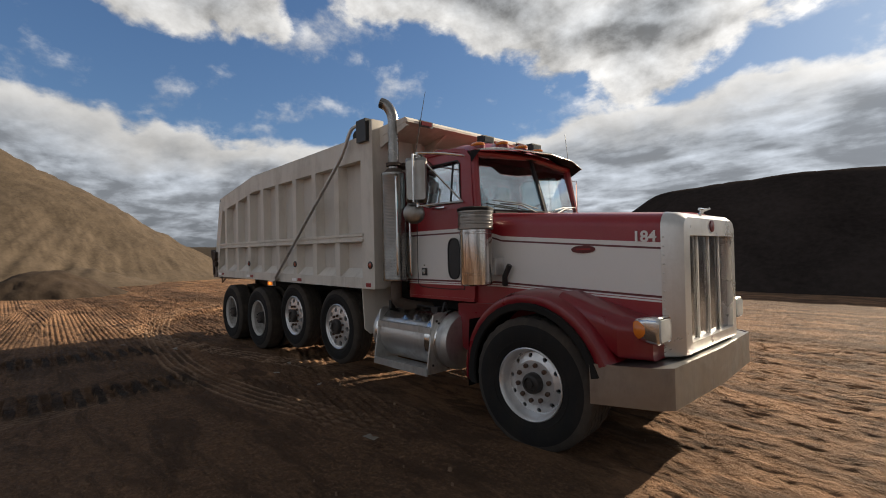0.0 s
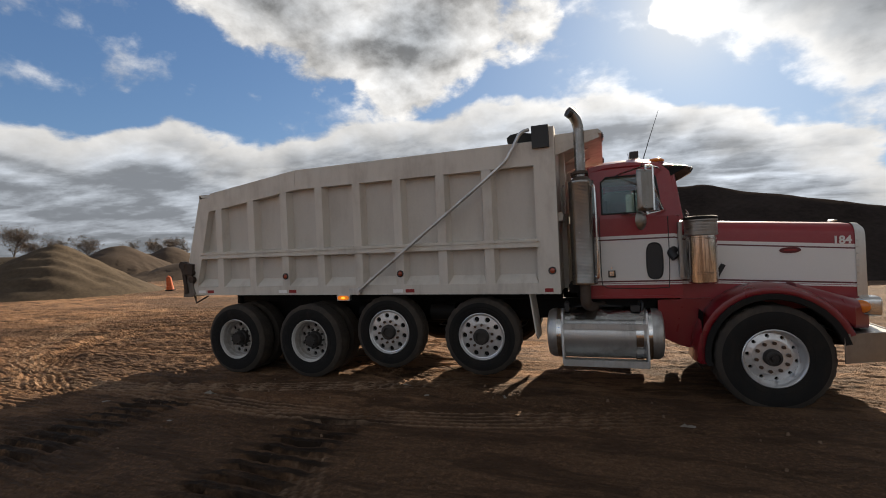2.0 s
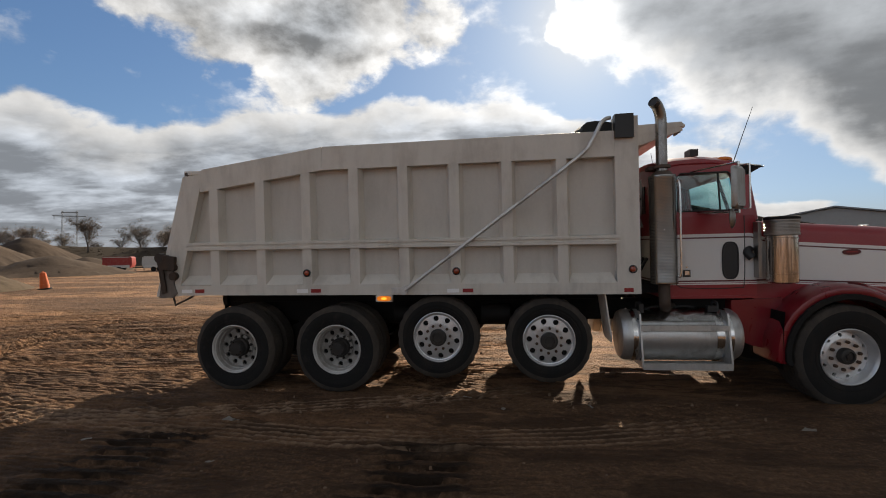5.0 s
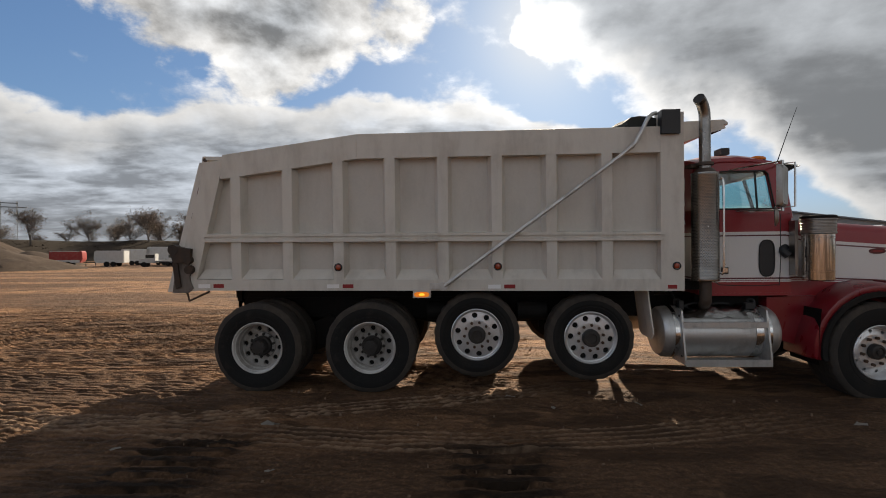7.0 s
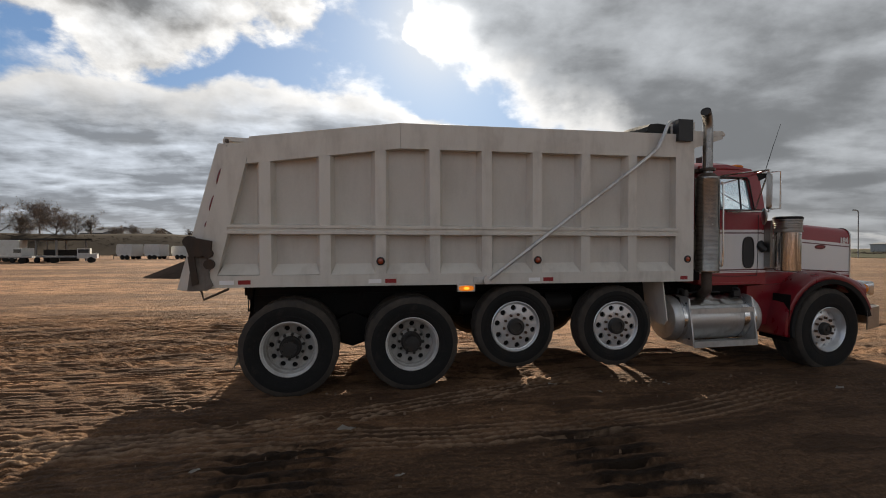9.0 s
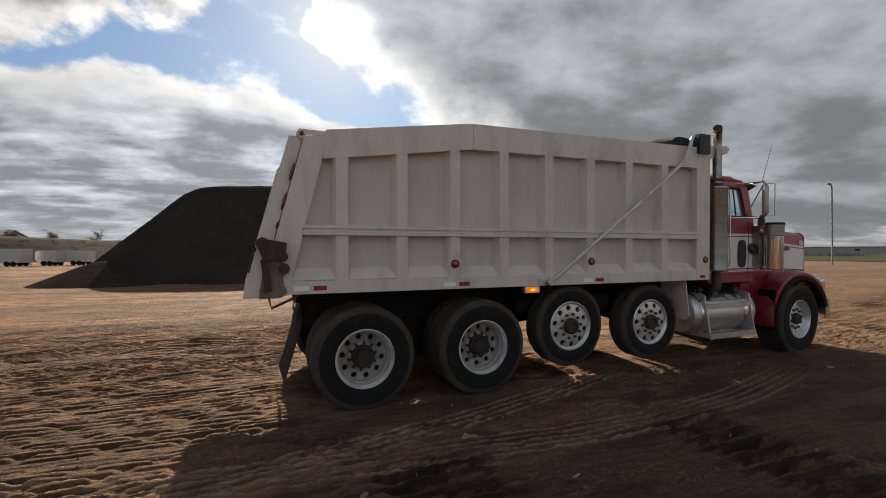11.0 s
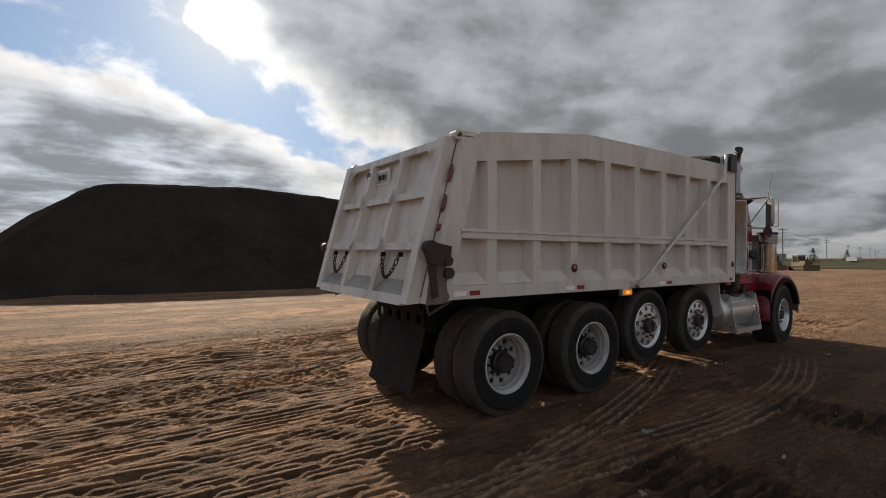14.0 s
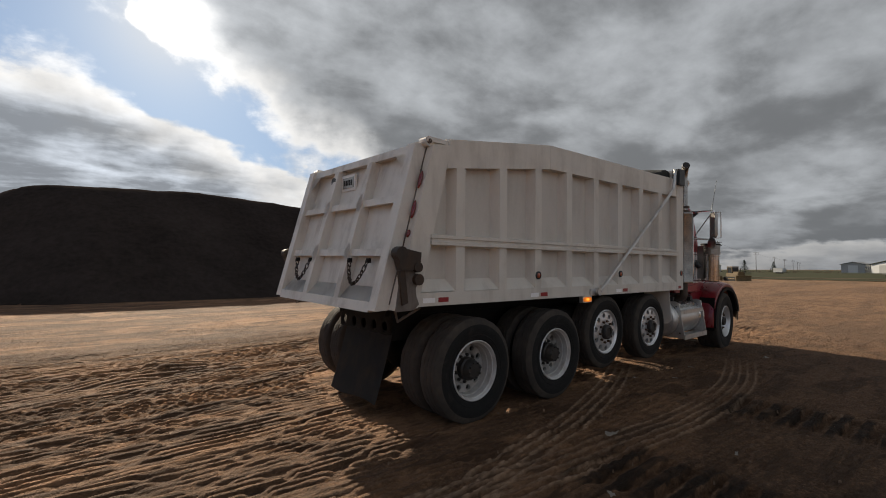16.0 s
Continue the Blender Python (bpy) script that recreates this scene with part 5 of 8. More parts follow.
    lathe(bm, [(0.015, 0), (0.018, 0.22), (0.03, 0.32), (0.045, 0.38), (0.04, 0.38), (0.02, 0.30)], (5.50, 0.30, 2.785), "x", 14)
    box(bm, 5.56, 5.60, 0.28, 0.32, 2.70, 2.78)
    part("air_horn", bm, CHROME, cab)
    for x, y in ((5.70, -0.28), (5.80, 0.50)):
        light = part("work_light", boxes((x, x + 0.10, y - 0.09, y + 0.09, 2.775, 2.86), (x + 0.03, x + 0.07, y - 0.02, y + 0.02, 2.68, 2.78), bev=0.012), PLASTIC, cab)
        part("lamp_glass", boxes((x + 0.100, x + 0.104, y - 0.075, y + 0.075, 2.787, 2.848), bev=0.002), DARKWIN, light)
    part("antenna", bm_of((tube, [(5.76, -1.34, 2.52), (5.85, -1.35, 2.80), (5.95, -1.36, 3.09)], [0.005, 0.004, 0.002], 6)), PLASTIC, cab)
    part("antenna", bm_of((tube, [(5.80, 1.34, 2.52), (5.80, 1.35, 2.85), (5.76, 1.36, 3.14)], 0.004, 6)), PLASTIC, cab)
    # mirrors
    for s in (-1, 1):
        mirror = thing("mirror", "", "")
        mirror.parent = cab
        tagged(mirror, "tall chrome side mirror on tube arms")
        bm = bmesh.new()
        ring_loft(bm, [[(x, s * 1.36 + y, z) for y, z in rounded(-0.105 * k, 0.105 * k, 2.255 - 0.225 * k, 2.255 + 0.225 * k, 0.028, 0.028)] for x, k in ((5.77, 1.0), (5.80, 1.0), (5.825, 0.86))])
        bmesh.ops.rotate(bm, verts=bm.verts, cent=(5.79, s * 1.36, 2.25), matrix=Matrix.Rotation(radians(s * 48), 3, "Z"))
        part("mirror_shell", bm, SCREEN_PLAIN, mirror)
        rods = [([(5.80, s * 1.36, 2.53), (5.80, s * 1.36, 1.99)], 0.012), (curve([(6.00, s * 0.88, 2.52), (5.92, s * 1.1, 2.53), (5.80, s * 1.34, 2.525)], 4), 0.013),
                ([(5.50, s * 0.88, 2.50), (5.80, s * 1.34, 2.525)], 0.010), ([(6.02, s * 0.95, 2.05), (5.80, s * 1.35, 2.0)], 0.012), ([(5.55, s * 0.95, 2.02), (5.80, s * 1.35, 2.0)], 0.011),
                ([(5.80, s * 1.34, 2.50), (6.00, s * 0.95, 2.06)], 0.009),
                ([(5.80, s * 1.36, 2.03), (5.86, s * 1.46, 2.03), (5.86, s * 1.46, 2.49), (5.80, s * 1.36, 2.49)], 0.010)]
        for line, r in rods:
            part("mirror_arm", bm_of((tube, line, r, 8)), CHROME, mirror)
        bm = bmesh.new()
        lathe(bm, [(1e-4, 0.035), (0.06, 0.030), (0.098, 0.012), (0.108, 0.0), (0.10, -0.006), (1e-4, -0.01)], (5.73, s * 1.35, 1.935), "x", 24)
        bmesh.ops.rotate(bm, verts=bm.verts, cent=(5.73, s * 1.35, 1.935), matrix=Matrix.Rotation(radians(s * 34), 3, "Z"))
        part("round_mirror", bm, SCREEN_PLAIN, mirror)
    return cab


def hood_half(x):
    """Half width and top height of the hood along its length."""
    t = (x - 6.14) / (7.86 - 6.14)
    return 0.915 - 0.215 * t, 1.925 - 0.125 * t


def build_hood():
    hood = thing("hood", "", "")
    hood.parent = truck
    tagged(hood, "long red hood with a white side band and grille shell")
    bm = bmesh.new()
    secs = []
    for x in (6.14, 6.45, 6.9, 7.3, 7.6, 7.86):
        w, zt = hood_half(x)
        r = 0.12
        sec = []
        for k in range(7):
            a = radians(90 * k / 6)
            sec.append((x, w - r + r * math.cos(a), zt - r + r * math.sin(a)))
        mid = [(x, (w - r) * u, zt + 0.03 * (1 - u * u)) for u in (0.6, 0.2, -0.2, -0.6)]
        left = [(x, -p[1], p[2]) for p in reversed(sec)]
        secs.append([(x, w, 0.90), *sec, *mid, *left, (x, -w, 0.90)])
    ring_loft(bm, secs)
    part("hood_shell", bm, LIVERY, hood)
    for s in (-1, 1):
        # white raised side seam
        bm = bmesh.new()
        # number on the side
        txt = bpy.data.curves.new("fleet_number", "FONT")
        txt.body, txt.size, txt.extrude, txt.offset = "184", 0.118, 0.003, 0.0035
        w, _ = hood_half(7.70)
        tmp = bpy.data.objects.new("fleet_number", txt)
        me = bpy.data.meshes.new_from_object(tmp)
        bpy.data.objects.remove(tmp)
        bm.from_mesh(me)
        bpy.data.meshes.remove(me)
        ang = math.degrees(math.atan(0.215 / 1.72))
        m = Matrix.Translation((7.650 if s < 0 else 7.850, s * (w + 0.0125 if s < 0 else w - 0.008), 1.586)) @ pose(0, 0, 0, 90, 0, (0 if s < 0 else 180) + (ang if s < 0 else -ang))
        bm.transform(m)
        part("fleet_number", bm, LETTER, hood, "white fleet number 184")
        # oval maker badge, plain
        w, _ = hood_half(7.25)
        bm = bmesh.new()
        oval = [(0.105 * math.copysign(abs(math.cos(a)) ** 0.8, math.cos(a)), 0.032 * math.sin(a)) for a in [2 * math.pi * k / 24 for k in range(24)]]
        prism(bm, oval, "z", 0.0, 0.008)
        bm.transform(Matrix.Translation((7.25, s * (w + 0.001), 1.537)) @ pose(0, 0, 0, 90, 0, (0 if s < 0 else 180) + (ang if s < 0 else -ang)))
        badge = part("side_badge", bm, BADGE_RED, hood, "dark red oval badge")
        bm = boxes((-0.062, 0.062, -0.006, 0.008, 0.008, 0.010))
        bm.transform(Matrix.Translation((7.25, s * (w + 0.001), 1.537)) @ pose(0, 0, 0, 90, 0, (0 if s < 0 else 180) + (ang if s < 0 else -ang)))
        part("badge_bar", bm, TAPE_RED, badge)
        # hood latch
        bm = bmesh.new()
        tube(bm, [(6.50, s * 0.90, 1.22), (6.52, s * 0.925, 1.30), (6.58, s * 0.925, 1.41)], 0.026, 8)
        part("hood_latch", bm, PLASTIC, hood)
    # grille shell, rounded at the top
    shell = bmesh.new()
    prof = rounded(-0.665, 0.665, 0.715, 1.803, 0.115, 0.02, 6)
    prof_f = rounded(-0.610, 0.610, 0.725, 1.765, 0.10, 0.02, 6)
    hole = rounded(-0.505, 0.505, 0.810, 1.625, 0.015, 0.015, 6)
    rings = [[shell.verts.new((x, *p)) for p in pr] for x, pr in ((7.855, rounded(-0.708, 0.708, 0.71, 1.812, 0.125, 0.02, 6)), (7.93, prof), (7.985, prof_f), (7.99, hole), (7.94, hole))]
    n = len(prof)
    for a, b in zip(rings, rings[1:]):
        for k in range(n):
            shell.faces.new((a[k], a[(k + 1) % n], b[(k + 1) % n], b[k]))
    part("grille_shell", shell, GRILLE_SHELL, hood, "bright steel grille surround")
    me_bm = bmesh.new()
    vs = [me_bm.verts.new(p) for p in ((7.945, -0.52, 0.80), (7.945, 0.52, 0.80), (7.945, 0.52, 1.64), (7.945, -0.52, 1.64))]
    f = me_bm.faces.new(vs)
    uv = me_bm.loops.layers.uv.new("UVMap")
    for loop in f.loops:
        loop[uv].uv = (loop.vert.co.y, loop.vert.co.z)
    part("grille_mesh", me_bm, GRILLE, hood, "dark woven grille mesh")
    for y in (-0.255, 0.0, 0.255):
        part("grille_bar", boxes((7.948, 7.962, y - 0.011, y + 0.011, 0.811, 1.624), bev=0.006), ALU, hood)
    bm = bmesh.new()
    for k in range(13):
        for s in (-1, 1):
            lathe(bm, [(0.008, 0.0), (0.006, s * 0.006), (1e-4, s * 0.007)], (7.874, s * 0.706, 0.80 + 0.068 * k), "y", 8)
    part("shell_rivets", bm, ALU, hood)
    bm = bmesh.new()
    lathe(bm, [(0.050, 0.0), (0.048, 0.010), (1e-4, 0.014)], (7.985, 0, 1.706), "x", 20)
    part("front_badge", bm, BADGE_RED, hood, "round dark front badge")
    bm = bmesh.new()
    tube(bm, [(7.90, 0, 1.81), (7.93, 0, 1.845), (7.98, 0, 1.855)], [0.018, 0.014, 0.008], 8)
    tube(bm, [(7.92, -0.07, 1.852), (7.92, 0.07, 1.852)], 0.012, 8)
    part("hood_ornament", bm, CHROME, hood)
    # fenders
    for s in (-1, 1):
        cx, cz, R = 6.955, 0.445, 0.675
        bm = bmesh.new()
        secs = []
        for k in range(17):
            a = radians(196 - (196 - 20) * k / 16)
            flat = 0.05 * max(0.0, math.sin(a))
            rx, rz = R * 1.0, R * 0.985 + flat * 0.3
            c, q = math.cos(a), math.sin(a)
            inner_y = 0.80 if c > -0.2 else 0.84
            def at(rad, y):
                return (cx + rad * c * (1.0 if c < 0 else 1.02), s * y, max(cz + (rad + 0.02) * q, 0.36))
            secs.append([at(R - 0.03, 1.185), at(R, 1.195), at(R + 0.035, 1.185), at(R + 0.065, 1.10), at(R + 0.07, 0.98), at(R + 0.06, inner_y - 0.12), at(R + 0.03, inner_y - 0.12), at(R + 0.035, 1.09), at(R + 0.015, 1.15)])
        ring_loft(bm, secs)
        part("fender", bm, RED, hood, "red flared front fender")
        # black rubber lip
        bm = bmesh.new()
        secs = []
        for k in range(17):
            a = radians(196 - (196 - 14) * k / 16)
            c, q = math.cos(a), math.sin(a)
            def at(rad, y):
                return (cx + rad * c * (1.0 if c < 0 else 1.02), s * y, max(cz + (rad + 0.02) * q, 0.35))
            secs.append([at(R - 0.095, 1.195), at(R - 0.085, 1.212), at(R - 0.030, 1.218), at(R - 0.026, 0.75), at(R - 0.045, 0.75), at(R - 0.060, 1.17)])
        ring_loft(bm, secs)
        part("fender_lip", bm, RUBBER, hood, "black rubber fender lip")
        # rubber flap that hangs behind the wheel
        bm = bmesh.new()
        flap = [[bm.verts.new((cx - R + 0.005 + 0.03 * (i / 6) ** 2, s * (0.74 + 0.46 * j / 4), 0.30 + 0.62 * i / 6)) for j in range(5)] for i in range(7)]
        for i in range(6):
            for j in range(4):
                bm.faces.new((flap[i][j], flap[i + 1][j], flap[i + 1][j + 1], flap[i][j + 1]))
        bmesh.ops.solidify(bm, geom=bm.faces[:], thickness=0.014)
        part("fender_flap", bm, RUBBER, hood, "black rubber flap behind the wheel")
        # black liner that closes the wheel arch towards the engine
        bm = bmesh.new()
        ring = [(cx + (R + 0.03) * math.cos(radians(a)), cz + (R + 0.04) * math.sin(radians(a))) for a in range(190, -6, -12)]
        prism(bm, ring, "y", s * 0.60, s * 0.63)
        part("wheel_arch_liner", bm, BLACK, hood, "black wheel arch liner")
        # body side between fender and hood, and the nose by the lamp
        bm = bmesh.new()
        prism(bm, [(6.16, 0.50), (6.30, 0.50), (6.34, 1.0), (6.6, 1.12), (6.6, 1.20), (6.16, 1.20)], "y", s * 0.72, s * 0.85)
        bevel(bm, 0.02)
        part("fender_apron", bm, RED, hood)
        bm = bmesh.new()
        prism(bm, [(5.90, 0.60), (6.12, 0.50), (6.30, 0.46), (6.40, 0.86), (6.44, 1.04), (5.90, 1.02)], "y", s * 0.72, s * 0.93)
        bevel(bm, 0.07, 4)
        part("step_panel", bm, RED, hood)
        bm = bmesh.new()
        secs = []
        for x, y0, y1, z0, z1, r in ((7.20, 0.70, 1.10, 1.00, 1.20, 0.09), (7.50, 0.66, 1.10, 0.85, 1.10, 0.10), (7.68, 0.64, 1.08, 0.74, 1.04, 0.10), (7.86, 0.62, 0.90, 0.71, 0.99, 0.08)):
            secs.append([(x, s * y, z) for y, z in rounded(y0, y1, z0, z1, r, 0.04, 5)])
        ring_loft(bm, secs)
        part("fender_nose", bm, RED, hood)
        # headlamp
        lamp = thing("headlight", "", "")
        lamp.parent = hood
        tagged(lamp, "chrome headlight pod with an amber side lens")
        bm = bmesh.new()
        ring_loft(bm, [[(x, s * y, z) for y, z in rounded(0.875 - 0.12 * k, 0.875 + 0.12 * k, 0.945 - 0.100 * k, 0.945 + 0.100 * k, 0.04, 0.04, 4)] for x, k in ((7.68, 0.35), (7.71, 0.60), (7.78, 0.84), (7.86, 0.98), (7.925, 1.0), (7.94, 0.90), (7.93, 0.82))])
        part("lamp_shell", bm, CHROME, lamp)
        bm = bmesh.new()
        ring_loft(bm, [[(x, s * y, z) for y, z in rounded(0.875 - 0.099 * k, 0.875 + 0.099 * k, 0.945 - 0.081 * k, 0.945 + 0.081 * k, 0.03, 0.03, 4)] for x, k in ((7.936, 1.0), (7.948, 0.95), (7.952, 0.5))])
        part("lamp_glass", bm, CLEAR, lamp)
        bm = bmesh.new()
        bmesh.ops.create_uvsphere(bm, u_segments=20, v_segments=12, radius=1)
        for v in bm.verts:
            v.co = Vector((7.795 + v.co.x * 0.078, s * (0.955 + v.co.y * 0.046), 0.945 + v.co.z * 0.070))
        part("amber_lens", bm, AMBER, lamp, "amber turn lens")
    # bumper: one folded channel
    bm = bmesh.new()
    outer = [(7.53, -1.215), (7.95, -1.05), (8.03, -0.96), (8.05, 0), (8.00, 0.94), (7.93, 1.02), (7.53, 1.19)]
    inner = [(7.53, -1.20), (7.94, -1.037), (8.015, -0.953), (8.035, 0), (7.985, 0.933), (7.92, 1.007), (7.53, 1.175)]
    prism(bm, outer + inner[::-1], "z", 0.415, 0.705)
    part("bumper", bm, BUMPER, hood, "dull aluminium wrap-around bumper")
    bm = bmesh.new()
    prism(bm, [(7.54, -1.19), (7.935, -1.033), (8.01, -0.95), (8.03, 0), (7.98, 0.93), (7.915, 1.0), (7.54, 1.165)], "z", 0.685, 0.698)
    part("bumper_top", bm, BUMPER, hood)
    part("bumper_bracket", boxes((7.5, 7.98, -0.5, 0.5, 0.46, 0.70), bev=0.01), BLACK, hood)
    return hood


def build_fittings():
    # air cleaners
    for s in (-1,):
        ac = thing("air_cleaner", "", "")
        ac.parent = truck
        tagged(ac, "chrome air cleaner canister beside the cowl")
        c = (6.34, s * 1.115, -0.035)
        part("canister", bm_of((lathe, [(1e-4, 1.262), (0.135, 1.262), (0.150, 1.275), (0.150, 1.36), (0.153, 1.362), (0.153, 1.378), (0.150, 1.38), (0.150, 1.41), (0.150, 1.735), (0.154, 1.738), (0.154, 1.752), (0.150, 1.755), (0.150, 1.79), (0.1, 1.80)], c, "z", 40)), CHROME_BRIGHT, ac)
        part("cap", bm_of((lathe, [(0.150, 1.775), (0.166, 1.785), (0.166, 1.80), (0.160, 1.805), (0.160, 1.93), (0.168, 1.935), (0.168, 1.955), (0.14, 1.965), (1e-4, 1.968)], c, "z", 40)), SCREEN_PLAIN, ac, "ribbed chrome intake cap")
        part("cap_lid", bm_of((lathe, [(0.169, 1.948), (0.170, 1.972), (0.15, 1.985), (1e-4, 1.988)], c, "z", 40)), BLACK, ac)
        for z in (1.825, 1.855, 1.885, 1.915):
            part("cap_rib", bm_of((lathe, [(0.160, z), (0.165, z + 0.004), (0.165, z + 0.010), (0.160, z + 0.014)], c, "z", 40)), SCREEN_PLAIN, ac)
        bm = bmesh.new()
        tube(bm, curve([(6.10, s * 1.0, 1.50), (6.06, s * 0.97, 1.56), (6.10, s * 0.93, 1.60)], 4), 0.045, 14)
        part("intake_duct", bm, PLASTIC, ac)
        part("bracket", boxes((6.13, 6.165, s * 0.96, s * 1.06, 1.28, 1.90), bev=0.004), SCREEN_PLAIN, ac)
        part("hinge", boxes((6.46, 6.49, s * 0.90, s * 1.02, 1.32, 1.48), bev=0.004), ALU, ac)
    # exhaust stack
    ex = thing("exhaust_stack", "", "")
    ex.parent = truck
    tagged(ex, "tall exhaust stack with a perforated heat shield")
    cx, cy = 5.115, -1.125
    bm = bmesh.new()
    rings = lathe(bm, [(0.142, 1.235), (0.145, 1.25), (0.142, 1.265), (0.142, 2.41), (0.145, 2.425), (0.142, 2.44)], (cx, cy, 0), "z", 36)
    uv = bm.loops.layers.uv.new("UVMap")
    for f in bm.faces:
        for loop in f.loops:
            d = loop.vert.co
            loop[uv].uv = (0.142 * (math.atan2(d.y - cy, d.x - cx) % (2 * math.pi)), d.z)
    part("heat_shield", bm, SCREEN, ex, "perforated chrome heat shield")
    part("muffler", bm_of((lathe, [(1e-4, 1.24), (0.128, 1.24), (0.128, 2.435), (0.08, 2.49), (1e-4, 2.50)], (cx, cy, 0), "z", 28)), RUST, ex)
    bm = bmesh.new()
    tube(bm, curve([(cx, cy, 2.46), (cx, cy, 2.75), (cx, cy, 2.96), (cx, cy, 3.06), (cx - 0.015, cy - 0.015, 3.14), (cx - 0.055, cy - 0.045, 3.215), (cx - 0.105, cy - 0.085, 3.25)], 6), 0.060, 18, caps=False)
    part("tail_pipe", bm, PIPE, ex)
    part("pipe_bore", bm_of((tube, [(cx - 0.07, cy - 0.057, 3.226), (cx - 0.102, cy - 0.083, 3.248)], 0.060, 16)), HUB, ex)
    bm = bmesh.new()
    lathe(bm, [(0.075, 2.52), (0.09, 2.525), (0.09, 2.555), (0.075, 2.56)], (cx, cy, 0), "z", 18)
    box(bm, 5.0, 5.20, -1.05, -0.9, 2.52, 2.56)
    part("clamp", bm, RUST, ex)
    bm = bmesh.new()
    tube(bm, curve([(cx, cy, 1.25), (cx, cy, 1.08), (cx + 0.01, cy + 0.02, 1.0), (cx + 0.08, cy + 0.20, 0.94), (cx + 0.2, cy + 0.4, 0.93)], 5), 0.062, 14)
    part("elbow", bm, RUST, ex)
    bm = bmesh.new()
    tube(bm, curve([(cx + 0.12, cy - 0.07, 2.36), (cx + 0.15, cy - 0.09, 2.33), (cx + 0.155, cy - 0.09, 1.85), (cx + 0.15, cy - 0.09, 1.36), (cx + 0.12, cy - 0.07, 1.33)], 5), 0.012, 8)
    part("grab_handle", bm, CHROME, ex)
    # fuel tanks with steps
    for s in (-1, 1):
        tank = thing("fuel_tank", "", "")
        tank.parent = truck
        tagged(tank, "round aluminium fuel tank with boarding steps")
        cy, cz = s * 0.88, 0.625
        part("tank_shell", bm_of((lathe, [(1e-4, 4.64), (0.20, 4.645), (0.265, 4.66), (0.292, 4.70), (0.295, 4.73), (0.295, 5.86), (0.292, 5.89), (0.265, 5.93), (0.20, 5.945), (1e-4, 5.95)], (0, cy, cz), "x", 48)), ALU, tank)
        for x in (4.79, 5.79):
            bm = bmesh.new()
            lathe(bm, [(0.297, x - 0.025), (0.302, x - 0.025), (0.302, x + 0.025), (0.297, x + 0.025)], (0, cy, cz), "x", 48)
            part("tank_strap", bm, CHROME, tank)
        # side plates of the step, the treads and the closing panel
        x0, x1 = 4.84, 5.76
        for x in (x0, x1):
            bm = bmesh.new()
            prism(bm, [(s * 0.94, 0.915), (s * 1.10, 0.925), (s * 1.16, 0.90), (s * 1.245, 0.40), (s * 1.245, 0.315), (s * 0.92, 0.315), (s * 1.0, 0.42)], "x", x - 0.010, x + 0.010)
            bevel(bm, 0.004)
            side = part("step_side", bm, ALU, tank)
            for z, y in ((0.84, 1.12), (0.80, 1.02), (0.40, 1.18)):
                out = 0.010 if x == x1 else -0.010
                part("bolt", bm_of((lathe, [(0.014, 0.0), (0.012, out * 0.9), (1e-4, out)], (x + out, s * y, z), "x", 8)), PLASTIC, side)
        bm = boxes((x0, x1, s * 1.02, s * 1.195, 0.745, 0.775), (x0, x1, s * 1.180, s * 1.197, 0.715, 0.777), bev=0.006)
        part("upper_step", bm, ALU, tank)
        bm = boxes((x0, x1, s * 1.02, s * 1.255, 0.315, 0.345), (x0, x1, s * 1.243, s * 1.26, 0.300, 0.375), bev=0.006)
        part("lower_step", bm, ALU, tank)
        # broad strap and a crinkled cover sheet on top
        bm = bmesh.new()
        lathe(bm, [(0.297, 5.64), (0.303, 5.64), (0.303, 5.72), (0.297, 5.72)], (0, cy, cz), "x", 48)
        part("tank_strap", bm, CHROME, tank)
        bm = bmesh.new()
        rows = 10
        sheet = [[bm.verts.new((x0 + 0.02 + (x1 - x0 - 0.04) * i / 26, cy + s * 0.312 * math.sin(radians(-22 + 74 * j / rows)), cz + 0.312 * math.cos(radians(-22 + 74 * j / rows)) + 0.016 * noise.noise((i * 0.45, j * 0.6, 3.0)) + 0.008 * noise.noise((i * 1.3, j * 1.7, 7.0)))) for j in range(rows + 1)] for i in range(27)]
        for i in range(26):
            for j in range(rows):
                bm.faces.new((sheet[i][j], sheet[i + 1][j], sheet[i + 1][j + 1], sheet[i][j + 1]))
        bmesh.ops.solidify(bm, geom=bm.faces[:], thickness=0.004)
        part("cover_sheet", bm, CHROME, tank, "crinkled bright cover sheet", smooth=20)
        for x in (x0 + 0.03, x1 - 0.06):
            part("strap_clamp", bm_of((tube, curve([(x, s * 0.90, 0.93), (x, s * 0.92, 1.0), (x + 0.03, s * 0.97, 0.99), (x + 0.02, s * 1.0, 0.90)], 4), 0.014, 8)), PLASTIC, tank)
        bm = bmesh.new()
        lathe(bm, [(0.008, 0), (0.006, 0.006), (1e-4, 0.006)], (0, 0, 0), "z", 6)
        stud = finish(bm, ALU, "tread_stud")
        for k in range(22):
            for z, y in ((0.775, 1.15), (0.345, 1.21)):
                ob = new("tread_stud", stud)
                ob.parent = tank
                ob.location = (4.88 + 0.040 * k, s * y, z)
        bm = bmesh.new()
        lathe(bm, [(0.05, 0.88), (0.05, 0.945), (1e-4, 0.95)], (5.10, s * 0.80, 0), "z", 18)
        part("filler_cap", bm, CHROME, tank)
        bm = bmesh.new()
        tube(bm, curve([(4.95, s * 0.95, 0.93), (5.05, s * 0.98, 0.965), (5.2, s * 0.93, 0.945), (5.36, s * 0.97, 0.96), (5.5, s * 0.9, 0.94)], 5), 0.012, 6)
        part("hose", bm, PLASTIC, tank)
